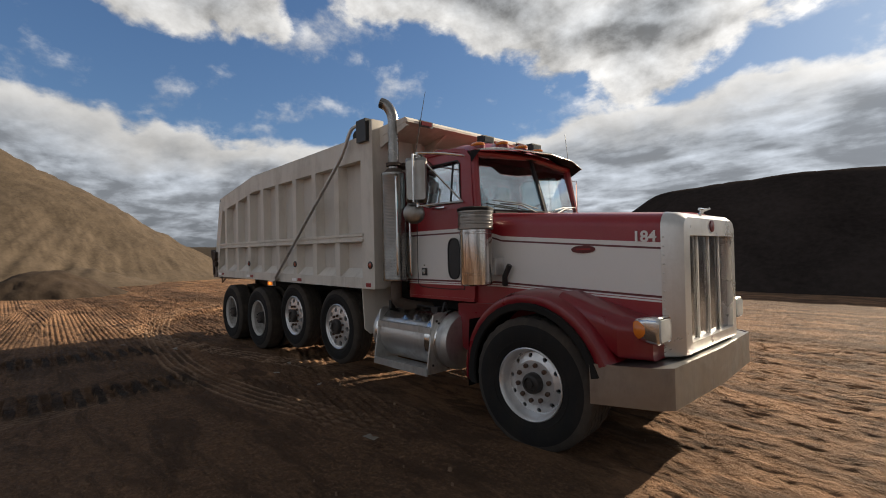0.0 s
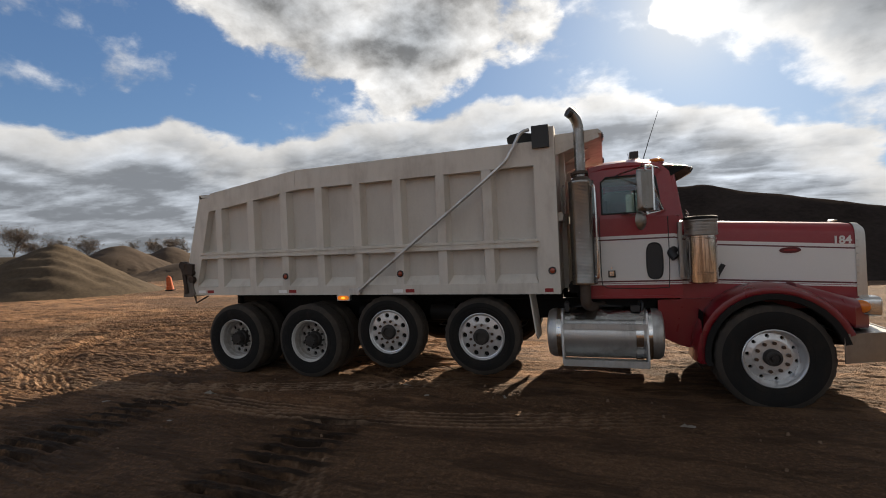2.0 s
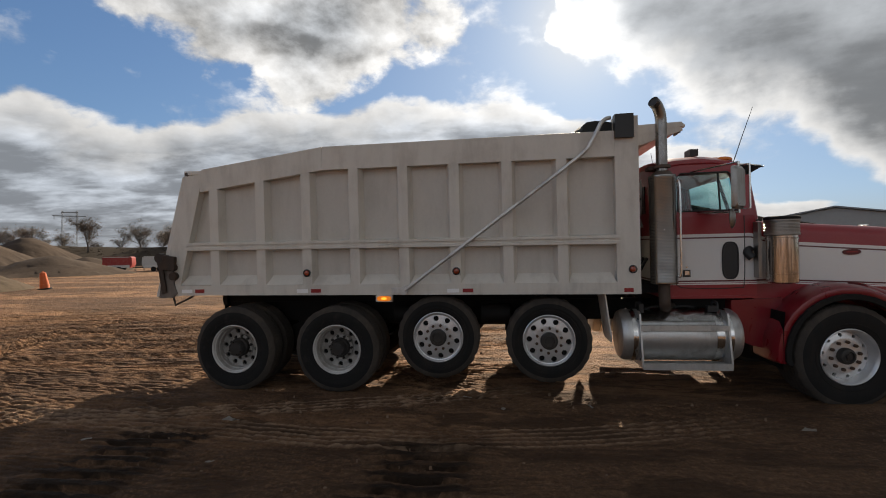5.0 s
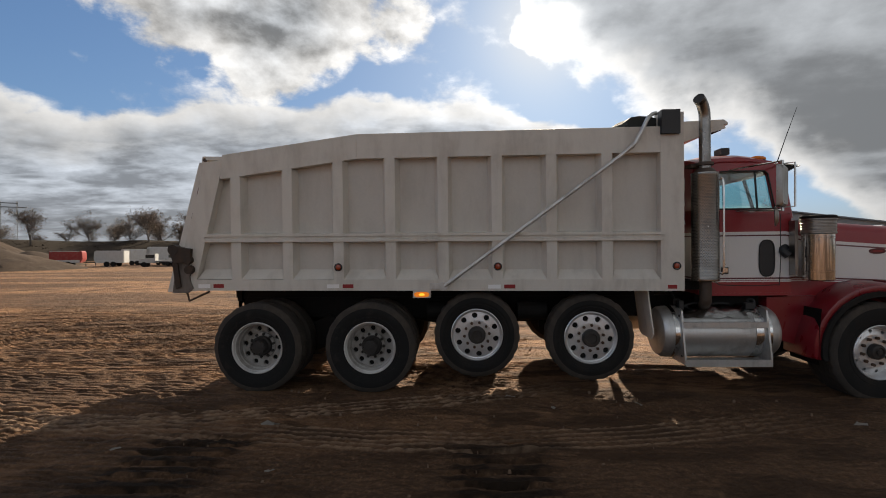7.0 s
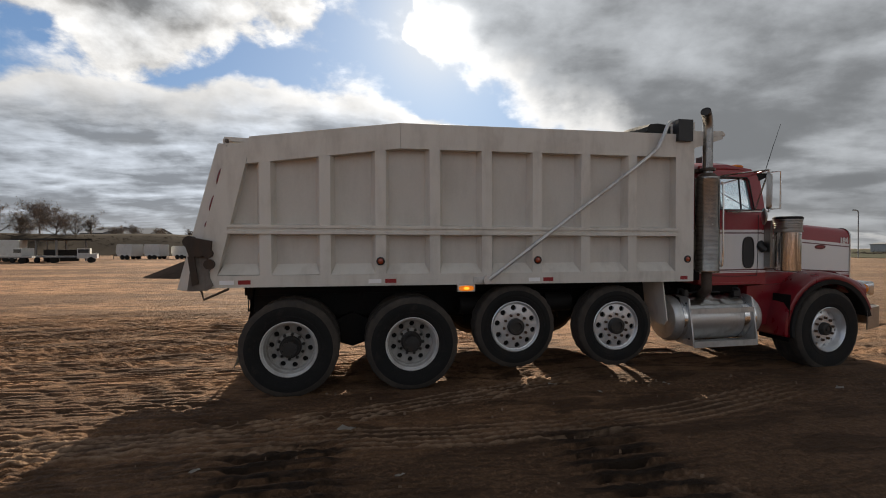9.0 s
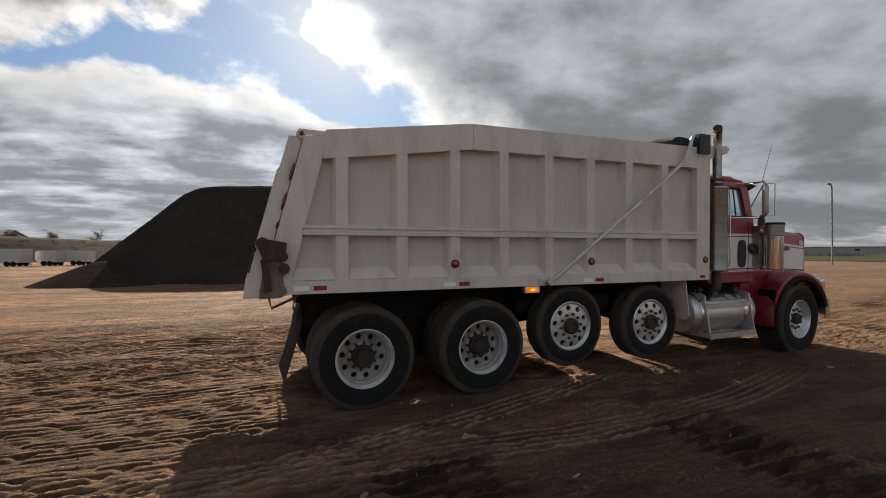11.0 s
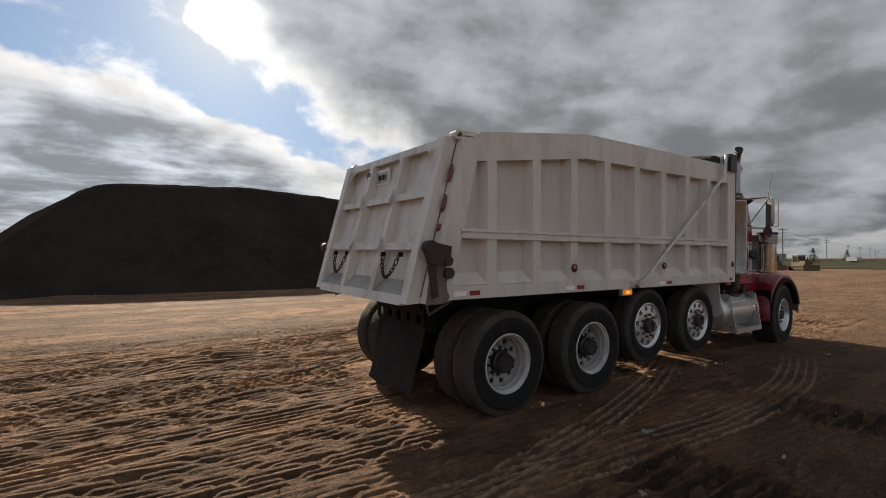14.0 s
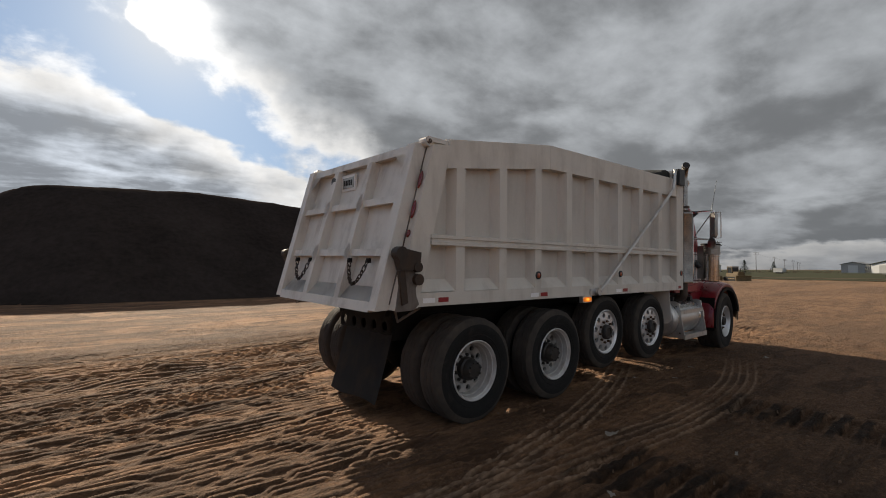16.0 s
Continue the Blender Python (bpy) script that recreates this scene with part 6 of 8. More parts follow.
        part("strap_bolt", boxes((4.86, 4.91, s * 1.0, s * 1.05, 0.90, 1.0), bev=0.006), PLASTIC, tank)
        part("strap_bolt", boxes((5.60, 5.70, s * 0.98, s * 1.04, 0.90, 0.97), bev=0.006), PLASTIC, tank)
    # small stuff between cab and bed
    ty = thing("cab_rear_gear", "", "")
    ty.parent = truck
    tagged(ty, "dark hoses and brackets behind the cab")
    part("stack_bracket", boxes((4.92, 5.13, -0.98, 0.98, 1.12, 1.22), (4.95, 5.05, -0.3, 0.3, 1.22, 2.3), bev=0.01), BLACK, ty)
    for y in (-0.5, -0.35, 0.2):
        bm = bmesh.new()
        tube(bm, curve([(5.12, y, 1.5), (5.0, y - 0.05, 1.3), (4.98, y, 1.1), (5.05, y, 0.95)], 5), 0.018, 8)
        part("hose", bm, PLASTIC, ty)
    bm = bmesh.new()
    rag = [[bm.verts.new((4.90 + 0.02 * math.sin(3 * i + j), -1.10 + 0.05 * j + 0.015 * math.sin(5 * i), 2.42 - 0.11 * i)) for j in range(3 if i < 4 else 3)] for i in range(6)]
    for i in range(5):
        for j in range(2):
            if (i, j) not in ((4, 1), (3, 1)):
                bm.faces.new((rag[i][j], rag[i][j + 1], rag[i + 1][j + 1], rag[i + 1][j]))
    bmesh.ops.solidify(bm, geom=bm.faces[:], thickness=0.004)
    part("torn_cloth", bm, LETTER, ty, "torn pale cloth strip")
    part("cab_underside", boxes((5.16, 6.2, -0.78, 0.78, 0.86, 1.05), bev=0.02), BLACK, ty)
    bm = boxes((6.2, 7.7, -0.38, 0.38, 0.62, 1.5), bev=0.05)
    part("engine", bm, BLACK, ty)


BUMPER = material("dull_bumper_aluminium", (0.33, 0.325, 0.315), 0.32, 0.9, vary=0.25, grain=14, dirt=(0.16, 0.12, 0.09), dirt_amount=0.6)
VISOR = material("dark_visor_sheet", (0.030, 0.028, 0.027), 0.6, vary=0.3, spec=0.2)
DARKWIN = material("dark_window", (0.025, 0.028, 0.03), 0.2, vary=0.2)
GRILLE_SHELL = material("bright_shell_steel", (0.66, 0.65, 0.635), 0.30, 0.7, vary=0.12, grain=50, dirt=(0.32, 0.26, 0.21), dirt_amount=0.3, coat=0.2)
SCREEN_PLAIN = material("dull_chrome", (0.33, 0.32, 0.305), 0.30, 1.0, vary=0.3, grain=30, dirt=(0.2, 0.17, 0.14), dirt_amount=0.5)
bed = build_bed()
build_tailgate(bed)
build_tarp(bed)
build_wheels()
build_chassis()
build_cab()
build_hood()
build_fittings()


# ---- ground ----
def value_noise(x, y, seed, octaves=4, rough=0.5):
    """Smooth lattice noise for arrays, about -1 to 1."""
    out, amp, total = np.zeros_like(x), 1.0, 0.0
    for o in range(octaves):
        f = 2.0 ** o
        xi, yi = np.floor(x * f).astype(np.int64), np.floor(y * f).astype(np.int64)
        u, v = x * f - xi, y * f - yi
        u, v = u * u * (3 - 2 * u), v * v * (3 - 2 * v)

        def rnd(a, b):
            h = (a * 374761393 + b * 668265263 + (seed + o) * 1442695041) & 0x7FFFFFFF
            h = (h ^ (h >> 13)) * 1274126177 & 0x7FFFFFFF
            return ((h ^ (h >> 16)) & 0xFFFF) / 32767.5 - 1.0

        n = (rnd(xi, yi) * (1 - u) + rnd(xi + 1, yi) * u) * (1 - v) + (rnd(xi, yi + 1) * (1 - u) + rnd(xi + 1, yi + 1) * u) * v
        out += n * amp
        total += amp
        amp *= rough
    return out / total


def spaced(lo, hi, fine, reach, grow=1.13):
    """Coordinates dense from lo to hi and ever wider out to the reach."""
    core = list(np.arange(lo, hi, fine))
    right, step = [core[-1]], fine
    while right[-1] < reach:
        step *= grow
        right.append(right[-1] + step)
    left, step = [core[0]], fine
    while left[-1] > -reach:
        step *= grow
        left.append(left[-1] - step)
    return np.array(left[:0:-1] + core + right[1:])


# tyre tracks: start, heading in degrees, length, bend in degrees per metre, depth, tread kind
TRACKS = []
_r = random.Random(5)
for k in range(8):                                    # broad set passing behind the truck
    TRACKS.append((-13.0 + _r.uniform(-1, 1), -3.2 + 1.15 * k + _r.uniform(-0.3, 0.3), -2 + 1.6 * k + _r.uniform(-3, 3), 17.0, _r.uniform(-0.5, 0.5), _r.uniform(0.010, 0.016), k % 2))
for k in range(4):
    TRACKS.append((-9.0, -2.6 + 0.9 * k, 20 + 4 * k, 14.0, -1.2, 0.022, 1))
for k in range(3):                                   # arcs that sweep round by the rear
    TRACKS.append((-1.0 - 0.9 * k, -2.6, 168 - 9 * k, 9.0, -7.5, 0.036, k % 2))
TRACKS += [(-6.5, 1.1, 4, 6.5, 0.2, 0.034, 0), (-8.5, 2.2, 11, 9.0, 0.3, 0.040, 0), (6.2, -1.75, 172, 6.5, -4.0, 0.016, 1), (6.0, -2.1, 173, 6.0, -4.4, 0.014, 1), (3.4, -4.3, 130, 3.0, 6.0, 0.014, 1)]
for k in range(4):                                   # far side of the truck, towards the dark heap
    TRACKS.append((-12.0, 6.5 + 1.7 * k, 6 - 3 * k, 26.0, 0.3, 0.035, k % 2))
for k in range(4):
    TRACKS.append((8.5 + 0.6 * k, -2.0 + 0.4 * k, 75 - 14 * k, 14.0, -2.0, 0.03, k % 2))
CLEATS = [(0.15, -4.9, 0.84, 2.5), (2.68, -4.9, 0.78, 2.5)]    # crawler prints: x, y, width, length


def tread_ribs(X, Y):
    """Overlapping prints of ribbed tyres: long straight rows with sharp grooves, broken here and there."""
    out = np.zeros_like(X)
    fan = np.clip((Y - 0.2) / 1.6, 0, 1)
    for k, (heading, pitch, length, seed) in enumerate(((1, 0.090, 1.00, 3), (-4, 0.080, 0.45, 5), (3, 0.096, 1.30, 7), (-2, 0.086, 0.60, 9), (13, 0.092, 0.70, 11))):
        a = radians(heading)
        s, d = X * math.cos(a) + Y * math.sin(a), -X * math.sin(a) + Y * math.cos(a)
        wob = d + 0.03 * value_noise(s * 0.12, d * 0.2, 80 + seed, 1) + 0.003 * value_noise(s * 6.0, d * 6.0, 90 + seed, 2)
        row = np.floor(wob / pitch)
        u = np.abs(wob / pitch - row - 0.5)
        rib = np.clip((0.39 - u) * 9.0, 0, 1)
        shift = np.sin(row * 12.9898) * 43.7
        gap = 0.44 + 0.05 * np.sin(row * 3.7)
        block = np.clip((gap - np.abs((s / length + shift + 0.3 * value_noise(s * 0.9, row * 0.77, 95 + seed, 1)) % 1.0 - 0.5)) * length * 22.0, 0, 1)
        high = 0.72 + 0.22 * np.sin(row * 7.13 + 1.7) + 0.35 * value_noise(s * 0.7 + shift, row * 0.61, 100 + seed, 2)
        print_height = (rib * block - 0.5) * 0.027 * np.clip(high, 0.15, 1.2)
        mask = np.clip((value_noise(s * 0.05 + 5 * k, d * 0.9, 110 + seed, 1) + (2.0 if k == 0 else 0.0)) * 6.0, 0, 1)
        if k == 4:
            mask = np.clip(fan * 1.6 - 0.5 + 0.4 * mask, 0, 1) * fan
        out = out * (1 - mask) + print_height * mask
    # worn smooth here and there
    out *= np.clip(1.05 + 0.7 * value_noise(X * 0.5, Y * 1.5, 121, 2), 0.5, 1.2)
    return out * np.clip((7.5 - Y) / 3.0, 0.12, 1) * np.clip((4.6 - X) / 2.5, 0.2, 1)


def build_ground():
    xs, ys = spaced(-9.0, 9.2, 0.032, 2600.0, 1.10), spaced(-5.4, 6.0, 0.0145, 2600.0, 1.09)
    X, Y = np.meshgrid(xs, ys)
    far = np.hypot(X - 1, Y)
    near = np.clip(1 - (far - 9) / 30, 0, 1)
    Z = 0.04 * value_noise(X * 0.23, Y * 0.23, 3, 3) * np.clip(far / 5, 0.25, 1) + 0.016 * value_noise(X * 1.3, Y * 1.3, 9, 4) * (0.35 + 0.65 * near)
    shade_side = np.clip(1.6 - 1.6 * np.hypot((X - 3.6) / 6.0, (Y + 3.2) / 3.4), 0, 1)
    Z += (0.005 * value_noise(X * 4.5, Y * 4.5, 17, 4) + 0.004 * np.abs(value_noise(X * 2.2, Y * 6.0, 19, 4))) * near * (1 - 0.3 * shade_side)
    # crumbled clods, drawn out along the way of the wheels
    turn = Y + 0.16 * X + 0.10 * np.sin(X * 0.9)
    ridge = (1 - np.abs(value_noise(X * 1.3, turn * 4.2, 71, 1))) ** 2.0 - 0.4
    crumb = (1 - np.abs(value_noise(X * 3.4, turn * 9.0, 73, 2, 0.6))) ** 2.0 - 0.45
    Z += (0.001 * ridge + 0.001 * crumb + 0.003 * value_noise(X * 11.0, Y * 22.0, 79, 1)) * near * (0.75 + 0.35 * value_noise(X * 0.7, Y * 0.7, 75, 2)) * (1 - 0.65 * shade_side)
    Z += (0.020 * ridge + 0.022 * crumb) * np.clip((X - 4.5) / 2.5, 0, 1) * np.clip((Y + 2.5) / 1.5, 0, 1) * near
    clod = np.clip(value_noise(X * 7.0, Y * 15.0, 83, 2, 0.6) - 0.12, 0, 0.5) * np.clip(0.4 + 1.6 * value_noise(X * 0.8, Y * 1.9, 85, 2), 0, 1)
    Z += 0.012 * clod * near * (1 - 0.6 * shade_side)
    soft = 0.5 + 0.5 * value_noise(X * 0.5, Y * 0.5, 31, 2)
    Z += tread_ribs(X, Y) * (1 - 0.55 * shade_side) * near
    for x0, y0, heading, length, bend, depth, kind in TRACKS:
        a0, b = radians(heading), radians(bend)
        # nearest place along the (slightly bent) line
        dx, dy = X - x0, Y - y0
        if abs(b) < 1e-4:
            s = dx * math.cos(a0) + dy * math.sin(a0)
            d = -dx * math.sin(a0) + dy * math.cos(a0)
        else:
            R = 1 / b
            cx, cy = x0 - R * math.sin(a0), y0 + R * math.cos(a0)
            ang = np.arctan2(Y - cy, X - cx) - math.atan2(y0 - cy, x0 - cx)
            ang = (ang + math.pi) % (2 * math.pi) - math.pi
            s = ang * abs(R) * (1 if R > 0 else -1)
            d = (abs(R) - np.hypot(X - cx, Y - cy)) * (1 if R > 0 else -1)
        inside = np.clip(np.minimum(s, length - s) / 0.8, 0, 1)
        half = 0.27
        rut = np.clip((half + 0.05 - np.abs(d)) / 0.10, 0, 1)
        berm = np.exp(-((np.abs(d) - half - 0.08) / 0.07) ** 2)
        pitch = 0.115 if kind else 0.17
        skew = np.abs(d) * (0.8 if kind else 1.3)
        lug = np.where(((s + skew) / pitch) % 1.0 < 0.5, 0.7, -0.4) * np.clip((half - np.abs(d)) / 0.04, 0, 1)
        lug = lug * (0.40 if kind else 0.55) + (0.6 if kind else 0.25) * np.cos(d * 2 * math.pi / 0.105) * np.clip((half + 0.03 - np.abs(d)) / 0.05, 0, 1)
        lug = lug * np.clip(0.8 + 0.8 * value_noise(X * 1.2 + heading, Y * 1.2, 61, 1), 0.1, 1.2)
        wet = depth * (0.45 + 0.8 * soft)
        Z += inside * (-0.6 * wet * rut + 0.4 * wet * berm + 0.9 * wet * lug)
    for x0, y0, w, length in CLEATS:
        u, v = (X - x0) / w, (Y - y0) / length
        inside = np.clip((0.5 - np.abs(u)) * 9, 0, 1) * np.clip((0.5 - np.abs(v - 0.5)) * 12, 0, 1)
        Z += inside * np.where((Y / 0.190 + 0.10 * value_noise(X * 3.0, Y * 1.5, 131, 2)) % 1.0 < 0.58, 0.014, -0.040) * (0.6 + 0.7 * soft)
    # ridge of pushed-up soil behind the truck
    for x0, y0, x1, y1, h, w in ((-4.4, 3.6, -2.4, 2.85, 0.05, 0.25), (-2.7, 2.8, -0.8, 3.95, 0.13, 0.24), (-1.0, 3.85, 1.3, 4.7, 0.11, 0.30), (-9, -3.6, -4, -4.1, 0.06, 0.3)):
        d = np.array((x1 - x0, y1 - y0)) / math.hypot(x1 - x0, y1 - y0)
        s = (X - x0) * d[0] + (Y - y0) * d[1]
        q = -(X - x0) * d[1] + (Y - y0) * d[0]
        Z += h * np.exp(-(q / w) ** 2) * np.clip(np.minimum(s, math.hypot(x1 - x0, y1 - y0) - s) / 1.2 + 0.3, 0, 1) * (0.7 + 0.5 * value_noise(X * 2.1, Y * 2.1, 41, 3))
    # the pale tread lines of a lorry that swung round the rear
    line = curve([(-14.0, 8.5, 0), (-8.8, 2.2, 0), (-5.4, -1.0, 0), (-3.0, -1.85, 0), (-0.9, -2.25, 0), (1.3, -2.47, 0), (2.65, -2.46, 0), (3.95, -2.29, 0), (5.5, -1.86, 0), (6.1, -1.62, 0)], 8)
    spur = curve([(3.9, -6.4, 0), (3.3, -4.4, 0), (3.08, -3.84, 0), (2.72, -3.16, 0), (2.5, -2.4, 0)], 8)
    pale = np.zeros_like(X)
    inside = (X > -11) & (X < 9) & (Y > -6.6) & (Y < 5)
    px, py = X[inside], Y[inside]
    cross = curve([(-7.5, -3.1, 0), (-4.4, -2.5, 0), (-2.0, -2.24, 0), (-1.0, -2.18, 0), (-0.2, -2.0, 0), (0.95, -1.76, 0), (2.6, -1.2, 0), (4.4, -0.4, 0)], 6)
    for pts, lanes in ((line, (-0.20, -0.10, 0.0, 0.10, 0.20)), (cross, (-0.15, -0.05, 0.05, 0.15)), (spur, (-0.16, -0.08, 0.0, 0.08))):
        best, along = np.full(px.shape, 9.0), np.zeros(px.shape)
        run = 0.0
        for p, q in zip(pts, pts[1:]):
            dx, dy = q.x - p.x, q.y - p.y
            length = math.hypot(dx, dy)
            u = np.clip(((px - p.x) * dx + (py - p.y) * dy) / length ** 2, 0, 1)
            off = (px - p.x - u * dx) * -dy / length + (py - p.y - u * dy) * dx / length
            gap = np.hypot(px - p.x - u * dx, py - p.y - u * dy)
            nearer = gap < np.abs(best)
            best, along = np.where(nearer, np.copysign(gap, off), best), np.where(nearer, run + u * length, along)
            run += length
        rib = np.zeros_like(px)
        for lane in lanes:
            rib = np.maximum(rib, np.clip(1.5 - np.abs(best - lane) / 0.015, 0, 1))
        rib *= np.clip(0.95 + 0.8 * value_noise(along * 0.8, best * 3.0, 141, 2), 0.05, 1) * np.where((along / 0.085) % 1.0 < 0.72, 1.0, 0.45) * np.clip(np.minimum(along, run - along) / 2.2, 0, 1)
        bed_ = np.clip((0.30 - np.abs(best)) / 0.06, 0, 1)
        pale[inside] = np.maximum(pale[inside], rib)
        Z[inside] += 0.014 * rib - 0.008 * bed_
    # level under the tyres so that they rest in the soil
    for x in (0.0, 1.32, 6.95):
        for y in (-1.05, 1.05):
            k = np.exp(-(((X - x) / 0.45) ** 2 + ((Y - y) / 0.55) ** 2))
            Z = Z * (1 - k) + 0.012 * k
    Z = np.where(far > 60, Z * np.clip(1 - (far - 60) / 200, 0.2, 1), Z)
    ny, nx = X.shape
    me = bpy.data.meshes.new("ground")
    idx = np.arange(nx * ny).reshape(ny, nx)
    quads = np.stack([idx[:-1, :-1], idx[:-1, 1:], idx[1:, 1:], idx[1:, :-1]], -1).reshape(-1, 4)
    me.vertices.add(nx * ny)
    me.vertices.foreach_set("co", np.stack([X, Y, Z], -1).astype(np.float32).ravel())
    me.loops.add(quads.size)
    me.loops.foreach_set("vertex_index", quads.astype(np.int32).ravel())
    me.polygons.add(len(quads))
    me.polygons.foreach_set("loop_start", np.arange(0, quads.size, 4, dtype=np.int32))
    me.update(calc_edges=True)
    me.polygons.foreach_set("use_smooth", [True] * len(quads))
    dry = me.attributes.new("dry_ridge", "FLOAT", "POINT")
    dry.data.foreach_set("value", pale.astype(np.float32).ravel())
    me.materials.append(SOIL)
    ob = new("ground", me)
    return tagged(ob, "rutted sandy brown dirt lot with tyre tracks", "ground", kind="structure")


def soil_material():
    m = bpy.data.materials.new("rutted_sandy_soil")
    m.use_nodes = True
    n = Nodes(m.node_tree)
    at = n.add("ShaderNodeTexCoord").outputs["Object"]
    big, mid, fine = n.noise(at, 0.22, 4.0, 0.6, 0.4), n.noise(at, 1.4, 6.0, 0.65, 0.6), n.noise(at, 22.0, 7.0, 0.7)
    grit = n.noise(at, 120.0, 3.0, 0.6)
    crumb = n.noise(at, 48.0, 5.0, 0.7, 0.3)
    damp = n.step(n.math("ADD", n.math("MULTIPLY", big, 0.55), n.math("MULTIPLY", mid, 0.45)), 0.44, 0.60)
    c = n.mix(damp, (0.379, 0.209, 0.111), (0.186, 0.099, 0.051))
    # long damp bands where the lot drains
    band = n.noise(n.vmath("MULTIPLY", at, (0.035, 0.20, 1.0)), 1.0, 5.0, 0.65, 0.8)
    c = n.mix(n.step(band, 0.45, 0.56, 0.0, 0.80), c, (0.087, 0.050, 0.029))
    c = n.mix(n.step(fine, 0.45, 0.72, 0.0, 0.6), c, (0.336, 0.186, 0.102))
    c = n.mix(n.step(mid, 0.58, 0.74, 0.0, 0.45), c, (0.061, 0.033, 0.018))
    # thin dry crusts
    c = n.mix(n.step(n.noise(n.vmath("MULTIPLY", at, (0.5, 1.7, 1.0)), 2.3, 6.0, 0.7, 1.0), 0.62, 0.72, 0.0, 0.30), c, (0.275, 0.185, 0.122))
    # crumbs: paler where the relief is high, darker where it is low
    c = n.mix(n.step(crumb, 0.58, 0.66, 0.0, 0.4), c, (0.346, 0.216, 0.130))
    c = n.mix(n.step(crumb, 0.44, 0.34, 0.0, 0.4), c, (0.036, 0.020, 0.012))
    torn = n.noise(n.vmath("MULTIPLY", at, (0.9, 3.2, 1.0)), 1.0, 8.0, 0.66, 0.6)
    # wettest where the lorries turn behind the truck
    gx, gy, _ = n.add("ShaderNodeSeparateXYZ", {0: n.vmath("MULTIPLY", n.vmath("ADD", at, (3.4, -1.5, 0.0)), (0.21, 0.60, 0.0))}).outputs
    zone = n.step(n.math("SQRT", n.math("ADD", n.math("MULTIPLY", gx, gx), n.math("MULTIPLY", gy, gy))), 1.15, 0.35)
    torn = n.math("MULTIPLY_ADD", zone, 0.055, torn)
    c = n.mix(n.step(torn, 0.48, 0.60, 0.0, 0.80), c, (0.072, 0.040, 0.022))
    # duller trodden ground past the truck's front
    c = n.mix(n.step(n.math("MULTIPLY_ADD", mid, 6.0, n.add("ShaderNodeSeparateXYZ", {0: at}).outputs[0]), 9.5, 15.0, 0.0, 0.6), c, (0.150, 0.098, 0.064))
    # dried crests of tread prints
    crest = n.add("ShaderNodeAttribute")
    crest.attribute_name = "dry_ridge"
    c = n.mix(n.math("MULTIPLY", crest.outputs["Fac"], 0.75), c, (0.43, 0.29, 0.19))
    # wet soil turned up by the crawler's plates; painted dark bars draw the slots
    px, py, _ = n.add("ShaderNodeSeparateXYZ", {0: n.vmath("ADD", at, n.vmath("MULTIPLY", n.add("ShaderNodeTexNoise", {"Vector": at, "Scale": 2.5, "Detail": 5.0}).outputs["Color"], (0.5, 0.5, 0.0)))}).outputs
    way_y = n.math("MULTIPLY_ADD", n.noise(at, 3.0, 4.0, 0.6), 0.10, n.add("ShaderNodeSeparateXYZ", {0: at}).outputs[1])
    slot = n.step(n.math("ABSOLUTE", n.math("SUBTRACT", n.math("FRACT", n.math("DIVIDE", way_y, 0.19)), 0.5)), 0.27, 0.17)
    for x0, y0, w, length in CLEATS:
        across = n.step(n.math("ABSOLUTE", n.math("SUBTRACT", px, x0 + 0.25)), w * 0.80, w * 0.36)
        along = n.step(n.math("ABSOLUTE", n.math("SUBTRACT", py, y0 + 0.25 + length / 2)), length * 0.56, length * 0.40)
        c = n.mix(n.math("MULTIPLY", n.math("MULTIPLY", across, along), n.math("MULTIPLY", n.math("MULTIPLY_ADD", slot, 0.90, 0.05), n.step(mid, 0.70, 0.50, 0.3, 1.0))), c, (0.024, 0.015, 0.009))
    value = n.math("MULTIPLY_ADD", grit, 0.6, 0.70)
    c = n.mix(1.0, c, n.add("ShaderNodeCombineXYZ", {0: value, 1: value, 2: value}).outputs[0], "MULTIPLY")
    h = n.math("ADD", n.math("MULTIPLY_ADD", crumb, 0.35, n.math("MULTIPLY", fine, 0.7)), n.math("ADD", n.math("MULTIPLY", grit, 0.16), n.math("MULTIPLY", mid, 1.2)))
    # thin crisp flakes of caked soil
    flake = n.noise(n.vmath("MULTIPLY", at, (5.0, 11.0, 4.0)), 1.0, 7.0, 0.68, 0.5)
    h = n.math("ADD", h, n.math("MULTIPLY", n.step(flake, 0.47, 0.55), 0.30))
    # darker between the flakes
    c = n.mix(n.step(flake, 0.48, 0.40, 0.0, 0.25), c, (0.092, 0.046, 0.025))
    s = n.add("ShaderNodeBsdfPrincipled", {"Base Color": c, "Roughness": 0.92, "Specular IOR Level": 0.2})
    n.put(n.add("ShaderNodeBump", {"Strength": 1.0, "Distance": 0.045, "Height": h}).outputs[0], s.inputs["Normal"])
    n.tree.links.new(s.outputs[0], n.add("ShaderNodeOutputMaterial").inputs[0])
    return m


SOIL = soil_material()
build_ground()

SAND = material("pale_sand", (0.088, 0.067, 0.048), 0.95, vary=0.9, grain=5.0, spots=0.8, bump=1.0, bump_scale=9.0, spec=0.1)
DAMP = material("damp_dark_earth", (0.050, 0.036, 0.026), 0.95, vary=0.8, grain=6.0, spots=0.9, bump=1.0, bump_scale=5.0, spec=0.1)
MILLINGS = material("black_asphalt_millings", (0.036, 0.029, 0.026), 0.95, vary=0.9, grain=4.0, spots=0.35, bump=1.0, bump_scale=3.0, spec=0.0)
